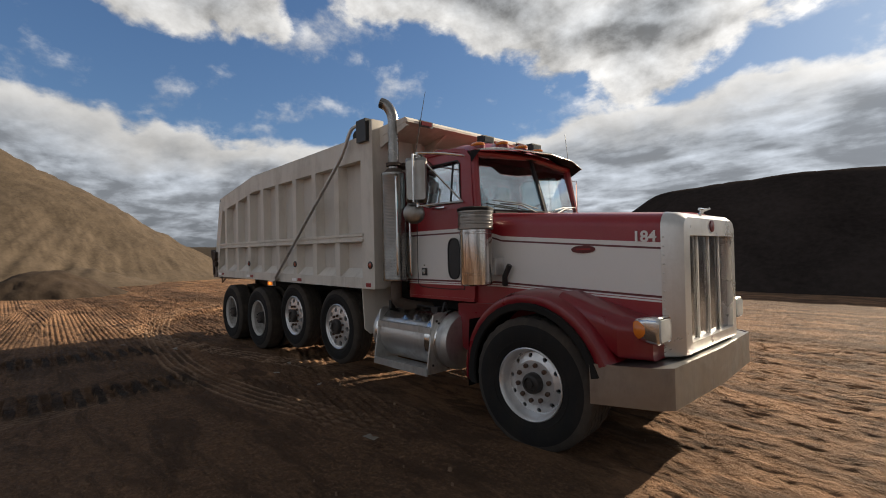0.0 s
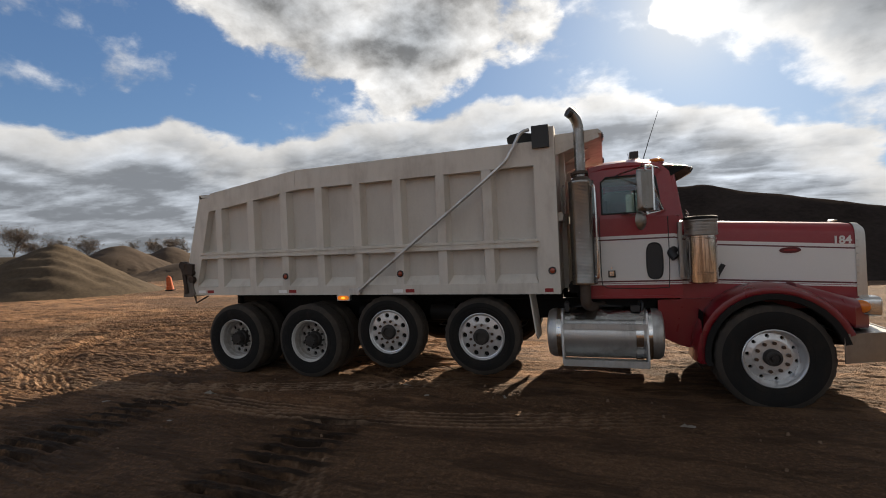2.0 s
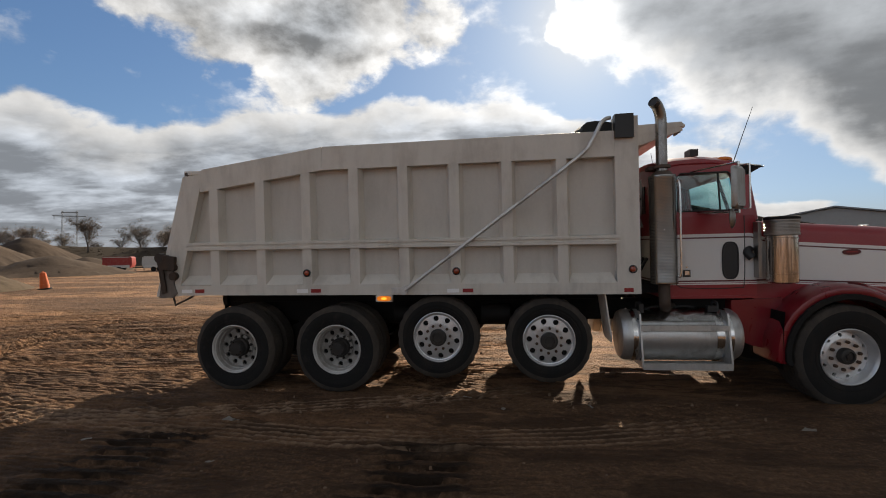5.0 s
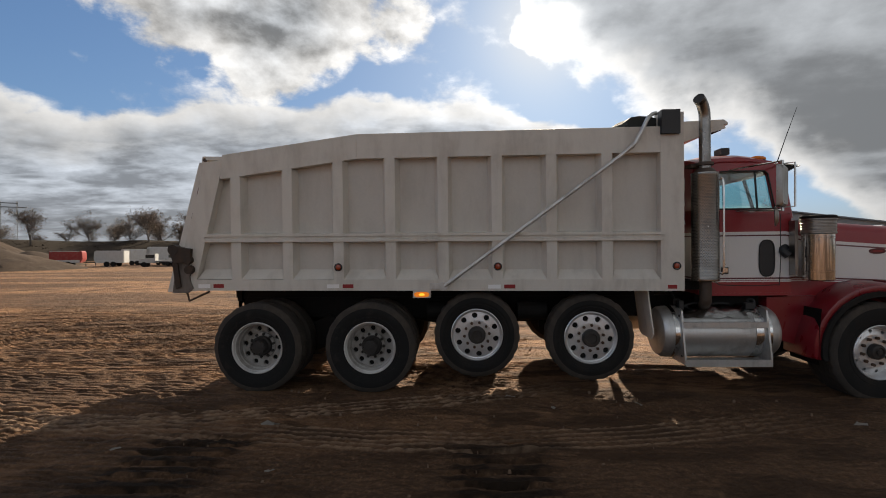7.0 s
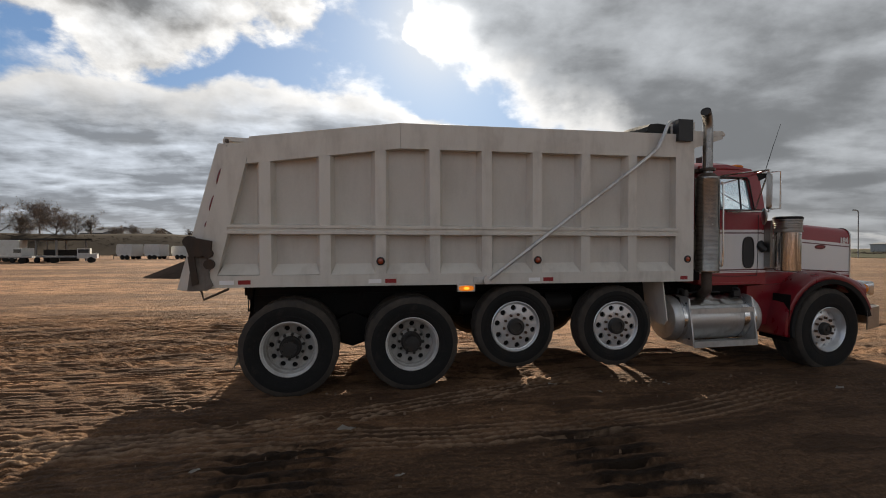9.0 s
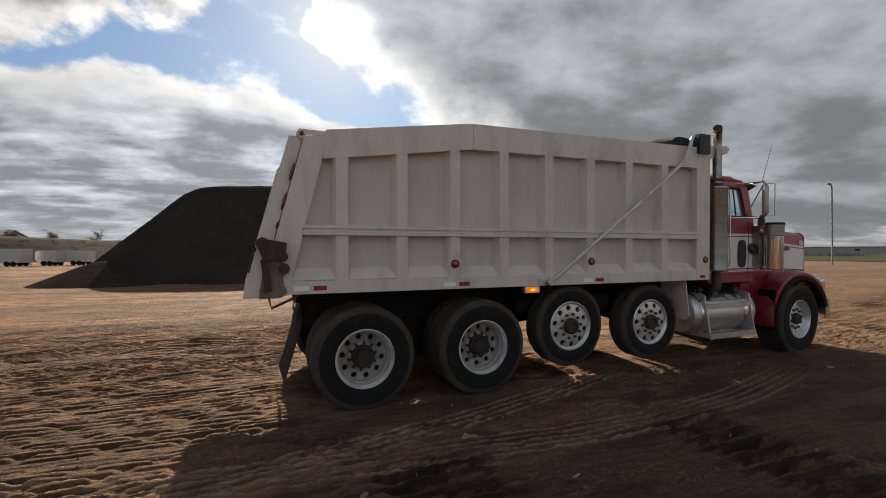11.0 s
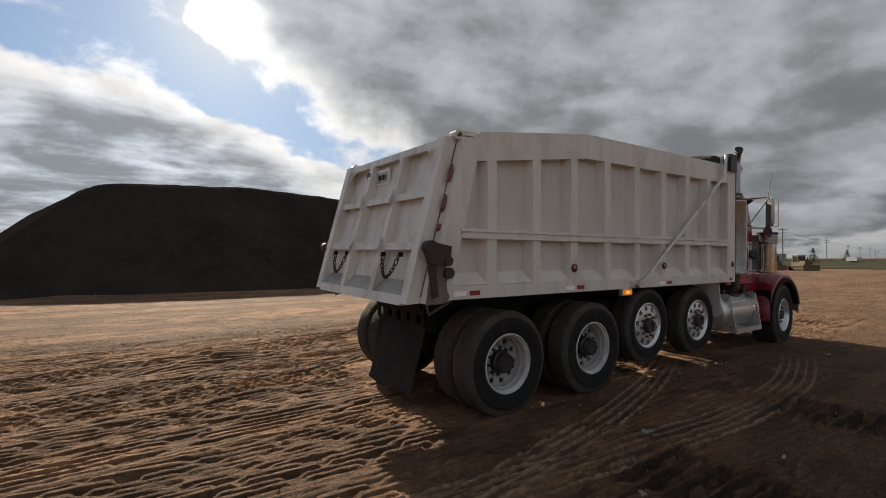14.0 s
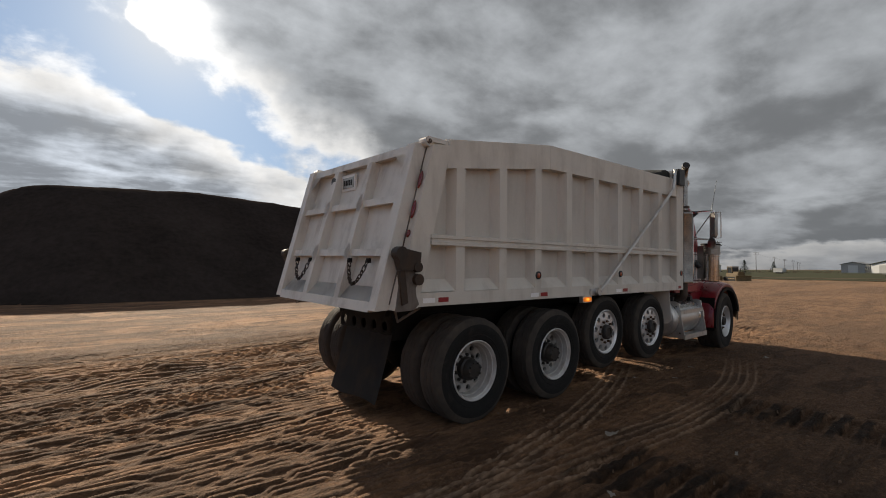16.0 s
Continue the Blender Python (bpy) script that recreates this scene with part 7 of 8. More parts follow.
GRAVEL = material("grey_brown_gravel", (0.070, 0.051, 0.039), 0.95, vary=0.5, grain=5.0, spots=0.4, bump=1.0, bump_scale=3.0, spec=0.15)
GRASS = material("rough_grass", (0.034, 0.036, 0.017), 0.95, vary=0.6, grain=3.0, spots=0.08, bump=0.5, bump_scale=2.0, spec=0.1)
SCRUB = material("dull_scrub_bank", (0.046, 0.036, 0.027), 0.95, vary=0.6, grain=1.6, spots=0.1, bump=0.6, bump_scale=1.0, spec=0.1)
BARK = material("grey_bark", (0.13, 0.112, 0.098), 0.9, vary=0.4, grain=6.0, bump=0.4)
LEAF = material("late_autumn_leaves", (0.21, 0.155, 0.115), 0.9, vary=0.6, grain=2.0)
NEEDLE = material("spruce_needles", (0.022, 0.034, 0.022), 0.9, vary=0.6, grain=2.0)
GALV = material("galvanised_steel", (0.22, 0.22, 0.22), 0.6, 0.3, vary=0.3, grain=6.0)
POLE = material("tarred_wood_pole", (0.075, 0.058, 0.045), 0.9, vary=0.4, grain=8.0)
SHEET = material("grey_sheet_cladding", (0.33, 0.33, 0.32), 0.6, vary=0.2, grain=2.0, spots=0.2)
SHEET_WHITE = material("white_sheet_cladding", (0.56, 0.56, 0.55), 0.5, vary=0.15, grain=2.0, spots=0.3)
ROOF = material("grey_roof_sheet", (0.20, 0.205, 0.21), 0.55, vary=0.2, grain=1.5)
TRAILER_WHITE = material("white_trailer_skin", (0.52, 0.52, 0.51), 0.45, vary=0.12, grain=5.0, dirt=(0.3, 0.26, 0.22), dirt_amount=0.4)
TRAILER_RED = material("red_trailer_skin", (0.30, 0.022, 0.020), 0.45, vary=0.15, grain=5.0, dirt=(0.3, 0.2, 0.16), dirt_amount=0.3)
ORANGE = material("orange_plastic", (0.62, 0.12, 0.03), 0.55, vary=0.2, grain=12.0, dirt=(0.3, 0.18, 0.1), dirt_amount=0.4)
YELLOW = material("machine_yellow", (0.120, 0.076, 0.020), 0.6, vary=0.3, grain=6.0, dirt=(0.050, 0.034, 0.020), dirt_amount=0.7)


def heap(name, label, mat, field, x0, x1, y0, y1, step, category="heap"):
    """A heap of loose material from a height function; edges sink into the ground."""
    xs, ys = np.arange(x0, x1 + step, step), np.arange(y0, y1 + step, step)
    X, Y = np.meshgrid(xs, ys)
    Z = field(X, Y)
    keep = Z > -0.4
    ny, nx = X.shape
    idx = np.arange(nx * ny).reshape(ny, nx)
    quads = np.stack([idx[:-1, :-1], idx[:-1, 1:], idx[1:, 1:], idx[1:, :-1]], -1).reshape(-1, 4)
    quads = quads[keep.ravel()[quads].all(1)]
    used, inv = np.unique(quads, return_inverse=True)
    quads = inv.reshape(-1, 4)
    co = np.stack([X.ravel(), Y.ravel(), Z.ravel()], -1)[used]
    me = bpy.data.meshes.new(name)
    me.from_pydata(co.tolist(), [], quads.tolist())
    me.polygons.foreach_set("use_smooth", [True] * len(me.polygons))
    me.materials.append(mat)
    return tagged(new(name, me), label, category)


def gullies(X, Y, cx, cy, seed, count=90, depth=0.13):
    """Run-off grooves that fan out from a heap's top."""
    a = np.arctan2(Y - cy, X - cx)
    r = np.hypot(X - cx, Y - cy)
    w = a * count / (2 * math.pi) + 0.6 * value_noise(X * 0.12, Y * 0.12, seed, 2)
    return depth * (np.abs(w % 1.0 - 0.5) * 2 - 0.5) * np.clip(r / 6, 0, 1) + 0.22 * value_noise(X * 0.45, Y * 0.45, seed + 5, 4)


def cone(X, Y, cx, cy, h, slope, seed, flat=0.0, sx=1.0, sy=1.0):
    r = np.hypot((X - cx) * sx, (Y - cy) * sy)
    r = r * (1 + 0.10 * value_noise((X - cx) * 0.07 + 9, (Y - cy) * 0.07, seed, 2))
    return h - np.maximum(r - flat, 0) * slope - 0.012 * np.maximum(flat - r, 0)


def sand_field(X, Y):
    z = np.maximum(cone(X, Y, -40.0, -6.0, 10.3, 0.62, 2, 0.5), cone(X, Y, -28.7, 13.5, 3.2, 0.58, 4, 0.4))
    z = np.maximum(z, cone(X, Y, -24.5, -1.5, 1.1, 0.30, 8, 0.4))
    return np.where(z > -0.5, z + (gullies(X, Y, -41.0, 2.0, 11, 110, 0.24) + 0.55 * value_noise(X * 0.22, Y * 0.22, 14, 5, 0.6) + 0.07 * value_noise(X * 1.7, Y * 1.7, 15, 3)) * np.clip(z, 0, 1), z)


def dark_field(X, Y):
    """Long flat-topped heap of black millings behind the truck."""
    crest = 6.2 + 0.15 * np.sin(X * 0.35) - 0.27 * np.maximum(X - 11.5, 0)
    front = 19.5 + 0.35 * value_noise(X * 0.2, X * 0 + 3, 5, 3) + 0.42 * np.maximum(-2.0 - X, 0) ** 1.25
    dy = (Y - front) * 0.78
    back = (60 - Y) * 0.6
    left = (X + 11.3 + 0.22 * (Y - 30)) * 0.92
    right = (33 - X) * 0.6
    z = np.minimum(np.minimum(dy, back), np.minimum(left, right))
    top = crest + 0.35 * value_noise(X * 0.1, Y * 0.1, 21, 3)
    z = np.where(z > top - 1.2, top - 1.2 + 1.2 * np.tanh((z - top + 1.2) / 1.2), z)
    z = np.maximum(z, 1.15 - np.maximum(np.hypot(X + 8.0, (Y - 23.0) * 0.8) - 0.3, 0) * 0.42)
    return z + 0.14 * value_noise(X * 0.6, Y * 0.6, 23, 4) * np.clip(z, 0, 1)


heap("sand_heap", "tall heap of pale brown sand with run-off grooves", SAND, sand_field, -80, -8, -30, 40, 0.3)
heap("earth_heap", "small dark heap of damp earth at the sand's foot", DAMP, lambda X, Y: cone(X, Y, -15.7, -3.2, 1.05, 0.62, 3, 0.3, 1.0, 0.75) + 0.22 * value_noise(X * 1.4, Y * 1.4, 33, 4), -19, -12, -7, 1, 0.12)
heap("asphalt_heap", "long flat-topped heap of black asphalt millings", MILLINGS, dark_field, -16, 40, 15, 66, 0.4)
for n_, (hx, hy, hh, hk) in enumerate(((-56.8, 37.5, 4.6, 0.53), (-79.8, 64.7, 5.6, 0.56), (-44.3, 36.9, 2.0, 0.32), (-57, 54, 1.9, 0.36))):
    heap("gravel_heap", "low grey-brown gravel heap at the lot's edge", GRAVEL, lambda X, Y: cone(X, Y, hx, hy, hh, hk, n_ * 7, 0.8) + 0.35 * value_noise(X * 0.3, Y * 0.3, n_, 4) + 0.16 * np.sin(np.arctan2(Y - hy, X - hx) * 31 + X) * np.clip(np.hypot(X - hx, Y - hy) / 5, 0, 1), hx - 18, hx + 18, hy - 18, hy + 18, 0.5)


def heading(az, dist, z=0.0):
    """A place by its heading from the middle of the walk."""
    return (2.0 + dist * math.sin(radians(az)), -6.0 + dist * math.cos(radians(az)), z)


# ---- distance ----
def bank_field(X, Y):
    """Scrubby bank that closes the lot."""
    d = np.hypot(X - 2, Y + 6)
    return np.clip((d - 118) * 0.34, -1, 4.6) + 0.7 * value_noise(X * 0.06, Y * 0.06, 51, 4) - 0.06 * np.maximum(d - 140, 0) + np.where(X > -12, (-12 - X) * 0.4, 0)


heap("scrub_bank", "dark scrubby earth bank beyond the lot", SCRUB, bank_field, -170, 6, 30, 175, 2.0, "bank")


def grass_sheet():
    bm = bmesh.new()
    pts = [(70, -70), (76, -20), (79, 5), (82, 28), (86, 60), (120, 130), (900, 900), (1300, 0), (900, -700)]
    prism(bm, pts, "z", -0.3, 0.06)
    ob = solid("grass_field", bm, GRASS, "flat green grass field beyond the dirt lot", "field", kind="structure", smooth=0)
    bm = bmesh.new()
    prism(bm, [(86, -60), (90, 0), (95, 40), (101, 40), (96, 0), (92, -60)], "z", 0.0, 0.10)
    solid("field_track", bm, SAND, "pale gravel track across the grass", "track", kind="structure", smooth=0)


grass_sheet()


def tree_mesh(seed, height, spread=0.42, leaves=0, limbs=13):
    """A bare tree: tapered trunk, limbs and twigs. Returns wood and leaf meshes."""
    rnd = random.Random(seed)
    wood, foliage = bmesh.new(), bmesh.new()
    tips = []

    def grow(p, d, length, r, depth):
        pts, radii, q = [p], [r], Vector(p)
        dd = Vector(d)
        for k in range(3):
            dd = (dd + Vector((rnd.uniform(-1, 1), rnd.uniform(-1, 1), rnd.uniform(-0.3, 0.6))) * 0.22).normalized()
            q = q + dd * length / 3
            pts.append(q.copy())
            radii.append(r * (1 - 0.22 * (k + 1)))
        tube(wood, pts, radii, 5 if depth else 7, caps=False)
        if depth >= 3:
            tips.append(q.copy())
            return
        for k in range(limbs if depth == 0 else rnd.randint(3, 4)):
            t = rnd.uniform(0.30 if depth == 0 else 0.2, 1.0)
            i = min(int(t * 3), 2)
            base = pts[i].lerp(pts[i + 1], t * 3 - i)
            a = rnd.uniform(0, 2 * math.pi)
            out = Vector((math.cos(a), math.sin(a), rnd.uniform(-0.15, 0.95))).normalized()
            grow(base, (dd * 0.5 + out).normalized(), length * rnd.uniform(0.44, 0.64), radii[i] * 0.55, depth + 1)

    grow(Vector((0, 0, -0.2)), Vector((0, 0, 1)), height * 0.52, height * 0.022, 0)
    for tip in tips:
        for k in range(7):
            a = Vector((rnd.uniform(-1, 1), rnd.uniform(-1, 1), rnd.uniform(-0.4, 1))).normalized()
            tube(wood, [tip, tip + a * height * rnd.uniform(0.04, 0.09)], [height * 0.0022, height * 0.0008], 3, caps=False)
        for k in range(leaves):
            c = tip + Vector((rnd.gauss(0, 1), rnd.gauss(0, 1), rnd.gauss(0, 1))) * height * 0.045
            u = Vector((rnd.uniform(-1, 1), rnd.uniform(-1, 1), rnd.uniform(-1, 1))).normalized() * height * 0.010
            w = u.orthogonal().normalized() * height * 0.007
            foliage.faces.new([foliage.verts.new(c + s) for s in (u, w, -u, -w)])
    return wood, foliage


TREES = []
for k, (h, lv) in enumerate(((11.5, 16), (10.5, 9), (10.0, 18), (9.0, 6))):
    wood, foliage = tree_mesh(20 + k, h, leaves=lv)
    tree = thing("tree", "bare autumn tree with a few brown leaves", "tree", Matrix.Translation((-60 - k, 300, 0)), "trees on the bank")
    part("trunk", wood, BARK, tree)
    if lv:
        part("crown", foliage, LEAF, tree)
    else:
        foliage.free()
    TREES.append(tree)
spots = [(-62, 150, 0, 1.0), (-59, 155, 1, 0.9), (-56.5, 148, 3, 0.9), (-53, 152, 1, 0.8), (-50.5, 140, 2, 0.8), (-48, 146, 3, 0.8), (-44.6, 128, 0, 0.85), (-42, 150, 3, 0.9), (-40.2, 140, 1, 0.95), (-38.4, 139, 2, 0.95),
         (-36.8, 132, 3, 0.9), (-35.2, 130, 0, 1.0), (-34.0, 136, 2, 1.1), (-32.6, 140, 1, 0.9), (-31.2, 134, 0, 0.95), (-30.0, 132, 2, 0.9), (-28.6, 140, 3, 0.9), (-27.2, 138, 1, 0.8), (-25.4, 150, 2, 0.6), (-23.6, 150, 3, 0.6), (-21.0, 150, 2, 0.55), (-18.8, 155, 1, 0.5), (-15.5, 155, 3, 0.6)]
spots += [(-61 + 2.9 * k + 0.7 * math.sin(3.7 * k), 172 + 9 * math.sin(2.3 * k), k % 4, 0.72 + 0.16 * math.sin(5.1 * k)) for k in range(14)]
for k, (a, d, which, size) in enumerate(spots):
    m = Matrix.Translation(heading(a, d, 3.2)) @ pose(0, 0, 0, 0, 0, 47 * k) @ Matrix.Scale(size, 4)
    if k < 4:
        src = TREES[k]
        src.matrix_world = Matrix.Translation(heading(a, d, 3.2)) @ Matrix.Scale(size, 4)
    else:
        src = copy_thing(TREES[which], Matrix.Translation(heading(a, d, 3.2)) @ pose(0, 0, 0, 0, 0, 47 * k))
        src.scale = (size, size, size)


def hedge():
    """Low leafless scrub on the bank and along the field."""
    rnd = random.Random(77)
    bm = bmesh.new()
    def tuft(p, h):
        for k in range(10):
            a = Vector((rnd.uniform(-1, 1), rnd.uniform(-1, 1), rnd.uniform(0.1, 1.3))).normalized()
            b = Vector(p) + Vector((rnd.uniform(-1, 1), rnd.uniform(-1, 1), 0)) * h * 0.5
            tip = b + a * h * rnd.uniform(0.3, 0.8)
            w = a.orthogonal().normalized() * h * 0.030
            bm.faces.new([bm.verts.new(q) for q in (b - w, b + w, tip)])
    for k in range(1500):
        a = rnd.uniform(-66, -13)
        tuft(heading(a, rnd.uniform(122, 134), rnd.uniform(1.0, 4.2)), rnd.uniform(0.3, 1.0))
    for k in range(700):
        a = rnd.uniform(38, 98)
        tuft(heading(a, rnd.uniform(175, 215) if a < 64 else rnd.uniform(260, 340), 0.0), rnd.uniform(1.5, 4.0) if a < 64 else rnd.uniform(0.8, 2.2))
    solid("scrub", bm, SCRUB, "leafless brown scrub on the bank", "scrub", kind="stuff", smooth=0)


hedge()


def spruce(at, h):
    t = thing("spruce", "small dark spruce standing in the grass", "tree", Matrix.Translation(at), "spruces in the field")
    rnd = random.Random(int(h * 100))
    bm = bmesh.new()
    tube(bm, [(0, 0, -0.2), (0, 0, h * 0.95)], [h * 0.02, h * 0.004], 6)
    part("trunk", bm, BARK, t)
    bm = bmesh.new()
    for k in range(520):
        z = h * (0.06 + 0.92 * rnd.random() ** 1.2)
        r = (1 - z / h) * h * 0.40 * rnd.uniform(0.35, 1.1)
        a = rnd.uniform(0, 2 * math.pi)
        c = Vector((r * math.cos(a), r * math.sin(a), z))
        u = Vector((math.cos(a), math.sin(a), -0.25)) * h * 0.055
        w = Vector((-math.sin(a), math.cos(a), 0.2)) * h * 0.028
        bm.faces.new([bm.verts.new(q) for q in (c - u - w * 0.3, c + w, c + u, c - w)])
    part("crown", bm, NEEDLE, t)


spruce(heading(69.0, 158), 5.4)
spruce(heading(72.5, 160), 4.4)
spruce(heading(75.4, 260), 5.2)


def pylon(at, h, turn):
    p = thing("power_pylon", "tall two-legged lattice power pylon", "pylon", Matrix.Translation(at) @ pose(0, 0, 0, 0, 0, turn))
    for s in (-1, 1):
        bm = bmesh.new()
        for dx, dy in ((-0.25, -0.25), (0.25, -0.25), (0.25, 0.25), (-0.25, 0.25)):
            tube(bm, [(s * 2 + dx, dy, 0), (s * 2 + dx * 0.5, dy * 0.5, h)], 0.08, 4)
        part("leg", bm, GALV, p)
    for z, w in ((h * 0.90, 4.6), (h * 0.97, 2.3)):
        part("cross_arm", boxes((-w, w, -0.14, 0.14, z - 0.14, z + 0.14)), GALV, p)
    bm = bmesh.new()
    for k in range(5):
        z0, z1 = h * (0.15 + 0.15 * k), h * (0.30 + 0.15 * k)
        tube(bm, [(-2, 0, z0), (2, 0, z1)], 0.06, 4)
        tube(bm, [(2, 0, z0), (-2, 0, z1)], 0.06, 4)
    part("bracing", bm, GALV, p)
    bm = bmesh.new()
    for x in (-4.2, 0, 4.2):
        tube(bm, [(x, 0, h * 0.90), (x, 0, h * 0.90 - 1.2)], 0.09, 6)
    part("insulator", bm, GALV, p)


pylon(heading(-46.1, 205), 18.6, 40)
pylon(heading(-34.6, 330), 19.5, 30)


def utility_pole(at, h, turn=0.0):
    p = thing("utility_pole", "brown wooden power pole with cross-arms", "pole", Matrix.Translation(at) @ pose(0, 0, 0, 0, 0, turn), "power poles along the field")
    part("post", bm_of((tube, [(0, 0, -0.3), (0, 0, h)], [0.17, 0.11], 8)), POLE, p)
    for z in (h - 0.5, h - 1.6):
        part("cross_arm", boxes((-1.3, 1.3, -0.07, 0.07, z - 0.08, z + 0.08)), POLE, p)
    bm = bmesh.new()
    for x in (-1.2, -0.6, 0.6, 1.2):
        tube(bm, [(x, 0, h - 0.42), (x, 0, h - 0.15)], 0.05, 6)
    part("insulator", bm, GALV, p)


for a, d, h in ((70.2, 180, 11.2), (74.0, 300, 11.0), (75.7, 420, 11.0), (76.6, 520, 11.0), (77.3, 560, 11.0), (77.7, 700, 11.0), (77.9, 800, 11.0)):
    utility_pole(heading(a, d), h, -a + 20)
bm = bmesh.new()
wires = [(70.2, 180), (74.0, 300), (75.7, 420), (76.6, 520), (77.3, 560)]
for (a0, d0), (a1, d1) in zip(wires, wires[1:]):
    p, q = Vector(heading(a0, d0, 10.6)), Vector(heading(a1, d1, 10.5))
    tube(bm, [p.lerp(q, t) - Vector((0, 0, 4 * t * (1 - t) * 0.9)) for t in (0, 0.25, 0.5, 0.75, 1)], 0.03, 4)
solid("power_line", bm, POLE, "thin sagging power line between the poles", "wire", kind="stuff")


def street_lamp(at, h, turn):
    p = thing("street_lamp", "grey street lamp with a curved arm", "lamp", Matrix.Translation(at) @ pose(0, 0, 0, 0, 0, turn), "street lamps")
    part("pole", bm_of((tube, curve([(0, 0, -0.2), (0, 0, h * 0.6), (0, 0, h * 0.93), (0.35, 0, h * 0.99), (1.3, 0, h)], 5), 0.085, 8)), GALV, p)
    part("head", boxes((1.2, 1.95, -0.14, 0.14, h - 0.10, h + 0.06), bev=0.04), GALV, p)


street_lamp((61.0, 26.5, 0), 9.2, 200)
street_lamp(heading(52.0, 100), 7.8, 200)
street_lamp(heading(-9.6, 160), 9.5, 0)


# ---- parked trailers, machines and buildings ----
def box_trailer(at, length, height, turn, mat, label):
    t = thing("cargo_trailer", label, "trailer", Matrix.Translation(at) @ pose(0, 0, 0, 0, 0, turn), "parked cargo trailers")
    w = 1.0
    bm = bmesh.new()
    prism(bm, [(-length / 2, 0.45), (length / 2, 0.45), (length / 2 + 0.25, 0.9), (length / 2 + 0.2, height - 0.15), (length / 2, height), (-length / 2, height)], "y", -w, w)
    bevel(bm, 0.05)
    part("body", bm, mat, t)
    for s in (-1, 1):
        part("lower_trim", boxes((-length / 2 + 0.05, length / 2 - 0.05, s * (w + 0.004), s * (w + 0.02), 0.46, 0.80)), SHEET_WHITE, t)
        part("top_trim", boxes((-length / 2 + 0.05, length / 2 - 0.05, s * (w + 0.004), s * (w + 0.02), height - 0.12, height - 0.04)), SHEET_WHITE, t)
        for x in (-0.36, 0.32):
            bm = bmesh.new()
            lathe(bm, [(1e-4, 0), (0.29, 0), (0.31, 0.04), (0.31, 0.2), (1e-4, 0.2)], (x, s * w - (0.1 if s > 0 else 0.1), 0.31), "y", 20)
            part("wheel", bm, RUBBER, t)
    part("rear_door", boxes((-length / 2 - 0.03, -length / 2 - 0.002, -w + 0.12, w - 0.12, 0.55, height - 0.15), bev=0.01), SHEET_WHITE if mat is TRAILER_WHITE else mat, t)
    bm = bmesh.new()
    tube(bm, [(length / 2 + 0.2, -0.6, 0.5), (length / 2 + 1.4, 0, 0.5)], 0.05, 6)
    tube(bm, [(length / 2 + 0.2, 0.6, 0.5), (length / 2 + 1.4, 0, 0.5), (length / 2 + 1.4, 0, 0.05)], 0.05, 6)
    part("drawbar", bm, BLACK, t)


for x, y, l, h, turn, mat in ((-48.0, 49.6, 3.1, 1.95, 28, TRAILER_RED), (-41.5, 49.0, 2.9, 1.95, 200, TRAILER_WHITE), (-42.6, 55.0, 3.0, 2.2, 190, TRAILER_WHITE), (-39.6, 56.0, 3.2, 2.5, 190, TRAILER_WHITE), (-30.2, 64.5, 2.1, 2.1, 165, TRAILER_WHITE), (-27.0, 65.0, 2.1, 2.1, 165, TRAILER_WHITE), (-24.2, 67.0, 2.1, 1.9, 165, TRAILER_WHITE), (-21.5, 68.0, 2.3, 1.9, 165, TRAILER_WHITE)):
    box_trailer((x, y, 0.0), l, h, turn, mat, "red enclosed cargo trailer on the lot" if mat is TRAILER_RED else "white enclosed cargo trailer parked on the lot")


def traffic_drum(at):
    t = thing("traffic_drum", "leaning faded orange traffic drum on a base", "traffic drum", Matrix.Translation(at) @ pose(0, 0, 0, 3, -5, 30) @ Matrix.Scale(0.84, 4))
    part("body", bm_of((lathe, [(1e-4, 0.06), (0.27, 0.06), (0.26, 0.36), (0.235, 0.37), (0.23, 0.64), (0.205, 0.65), (0.20, 0.92), (0.175, 0.93), (0.17, 1.10), (0.10, 1.14), (1e-4, 1.14)], (0, 0, 0), "z", 24)), ORANGE, t)
    part("base_ring", bm_of((lathe, [(0.20, 0.0), (0.40, 0.0), (0.38, 0.08), (0.20, 0.09)], (0, 0, 0), "z", 24)), RUBBER, t)
    part("handle", bm_of((tube, curve([(-0.08, 0, 1.12), (0, 0, 1.22), (0.08, 0, 1.12)], 5), 0.02, 6)), ORANGE, t)


traffic_drum((-22.4, 16.5, 0.0))


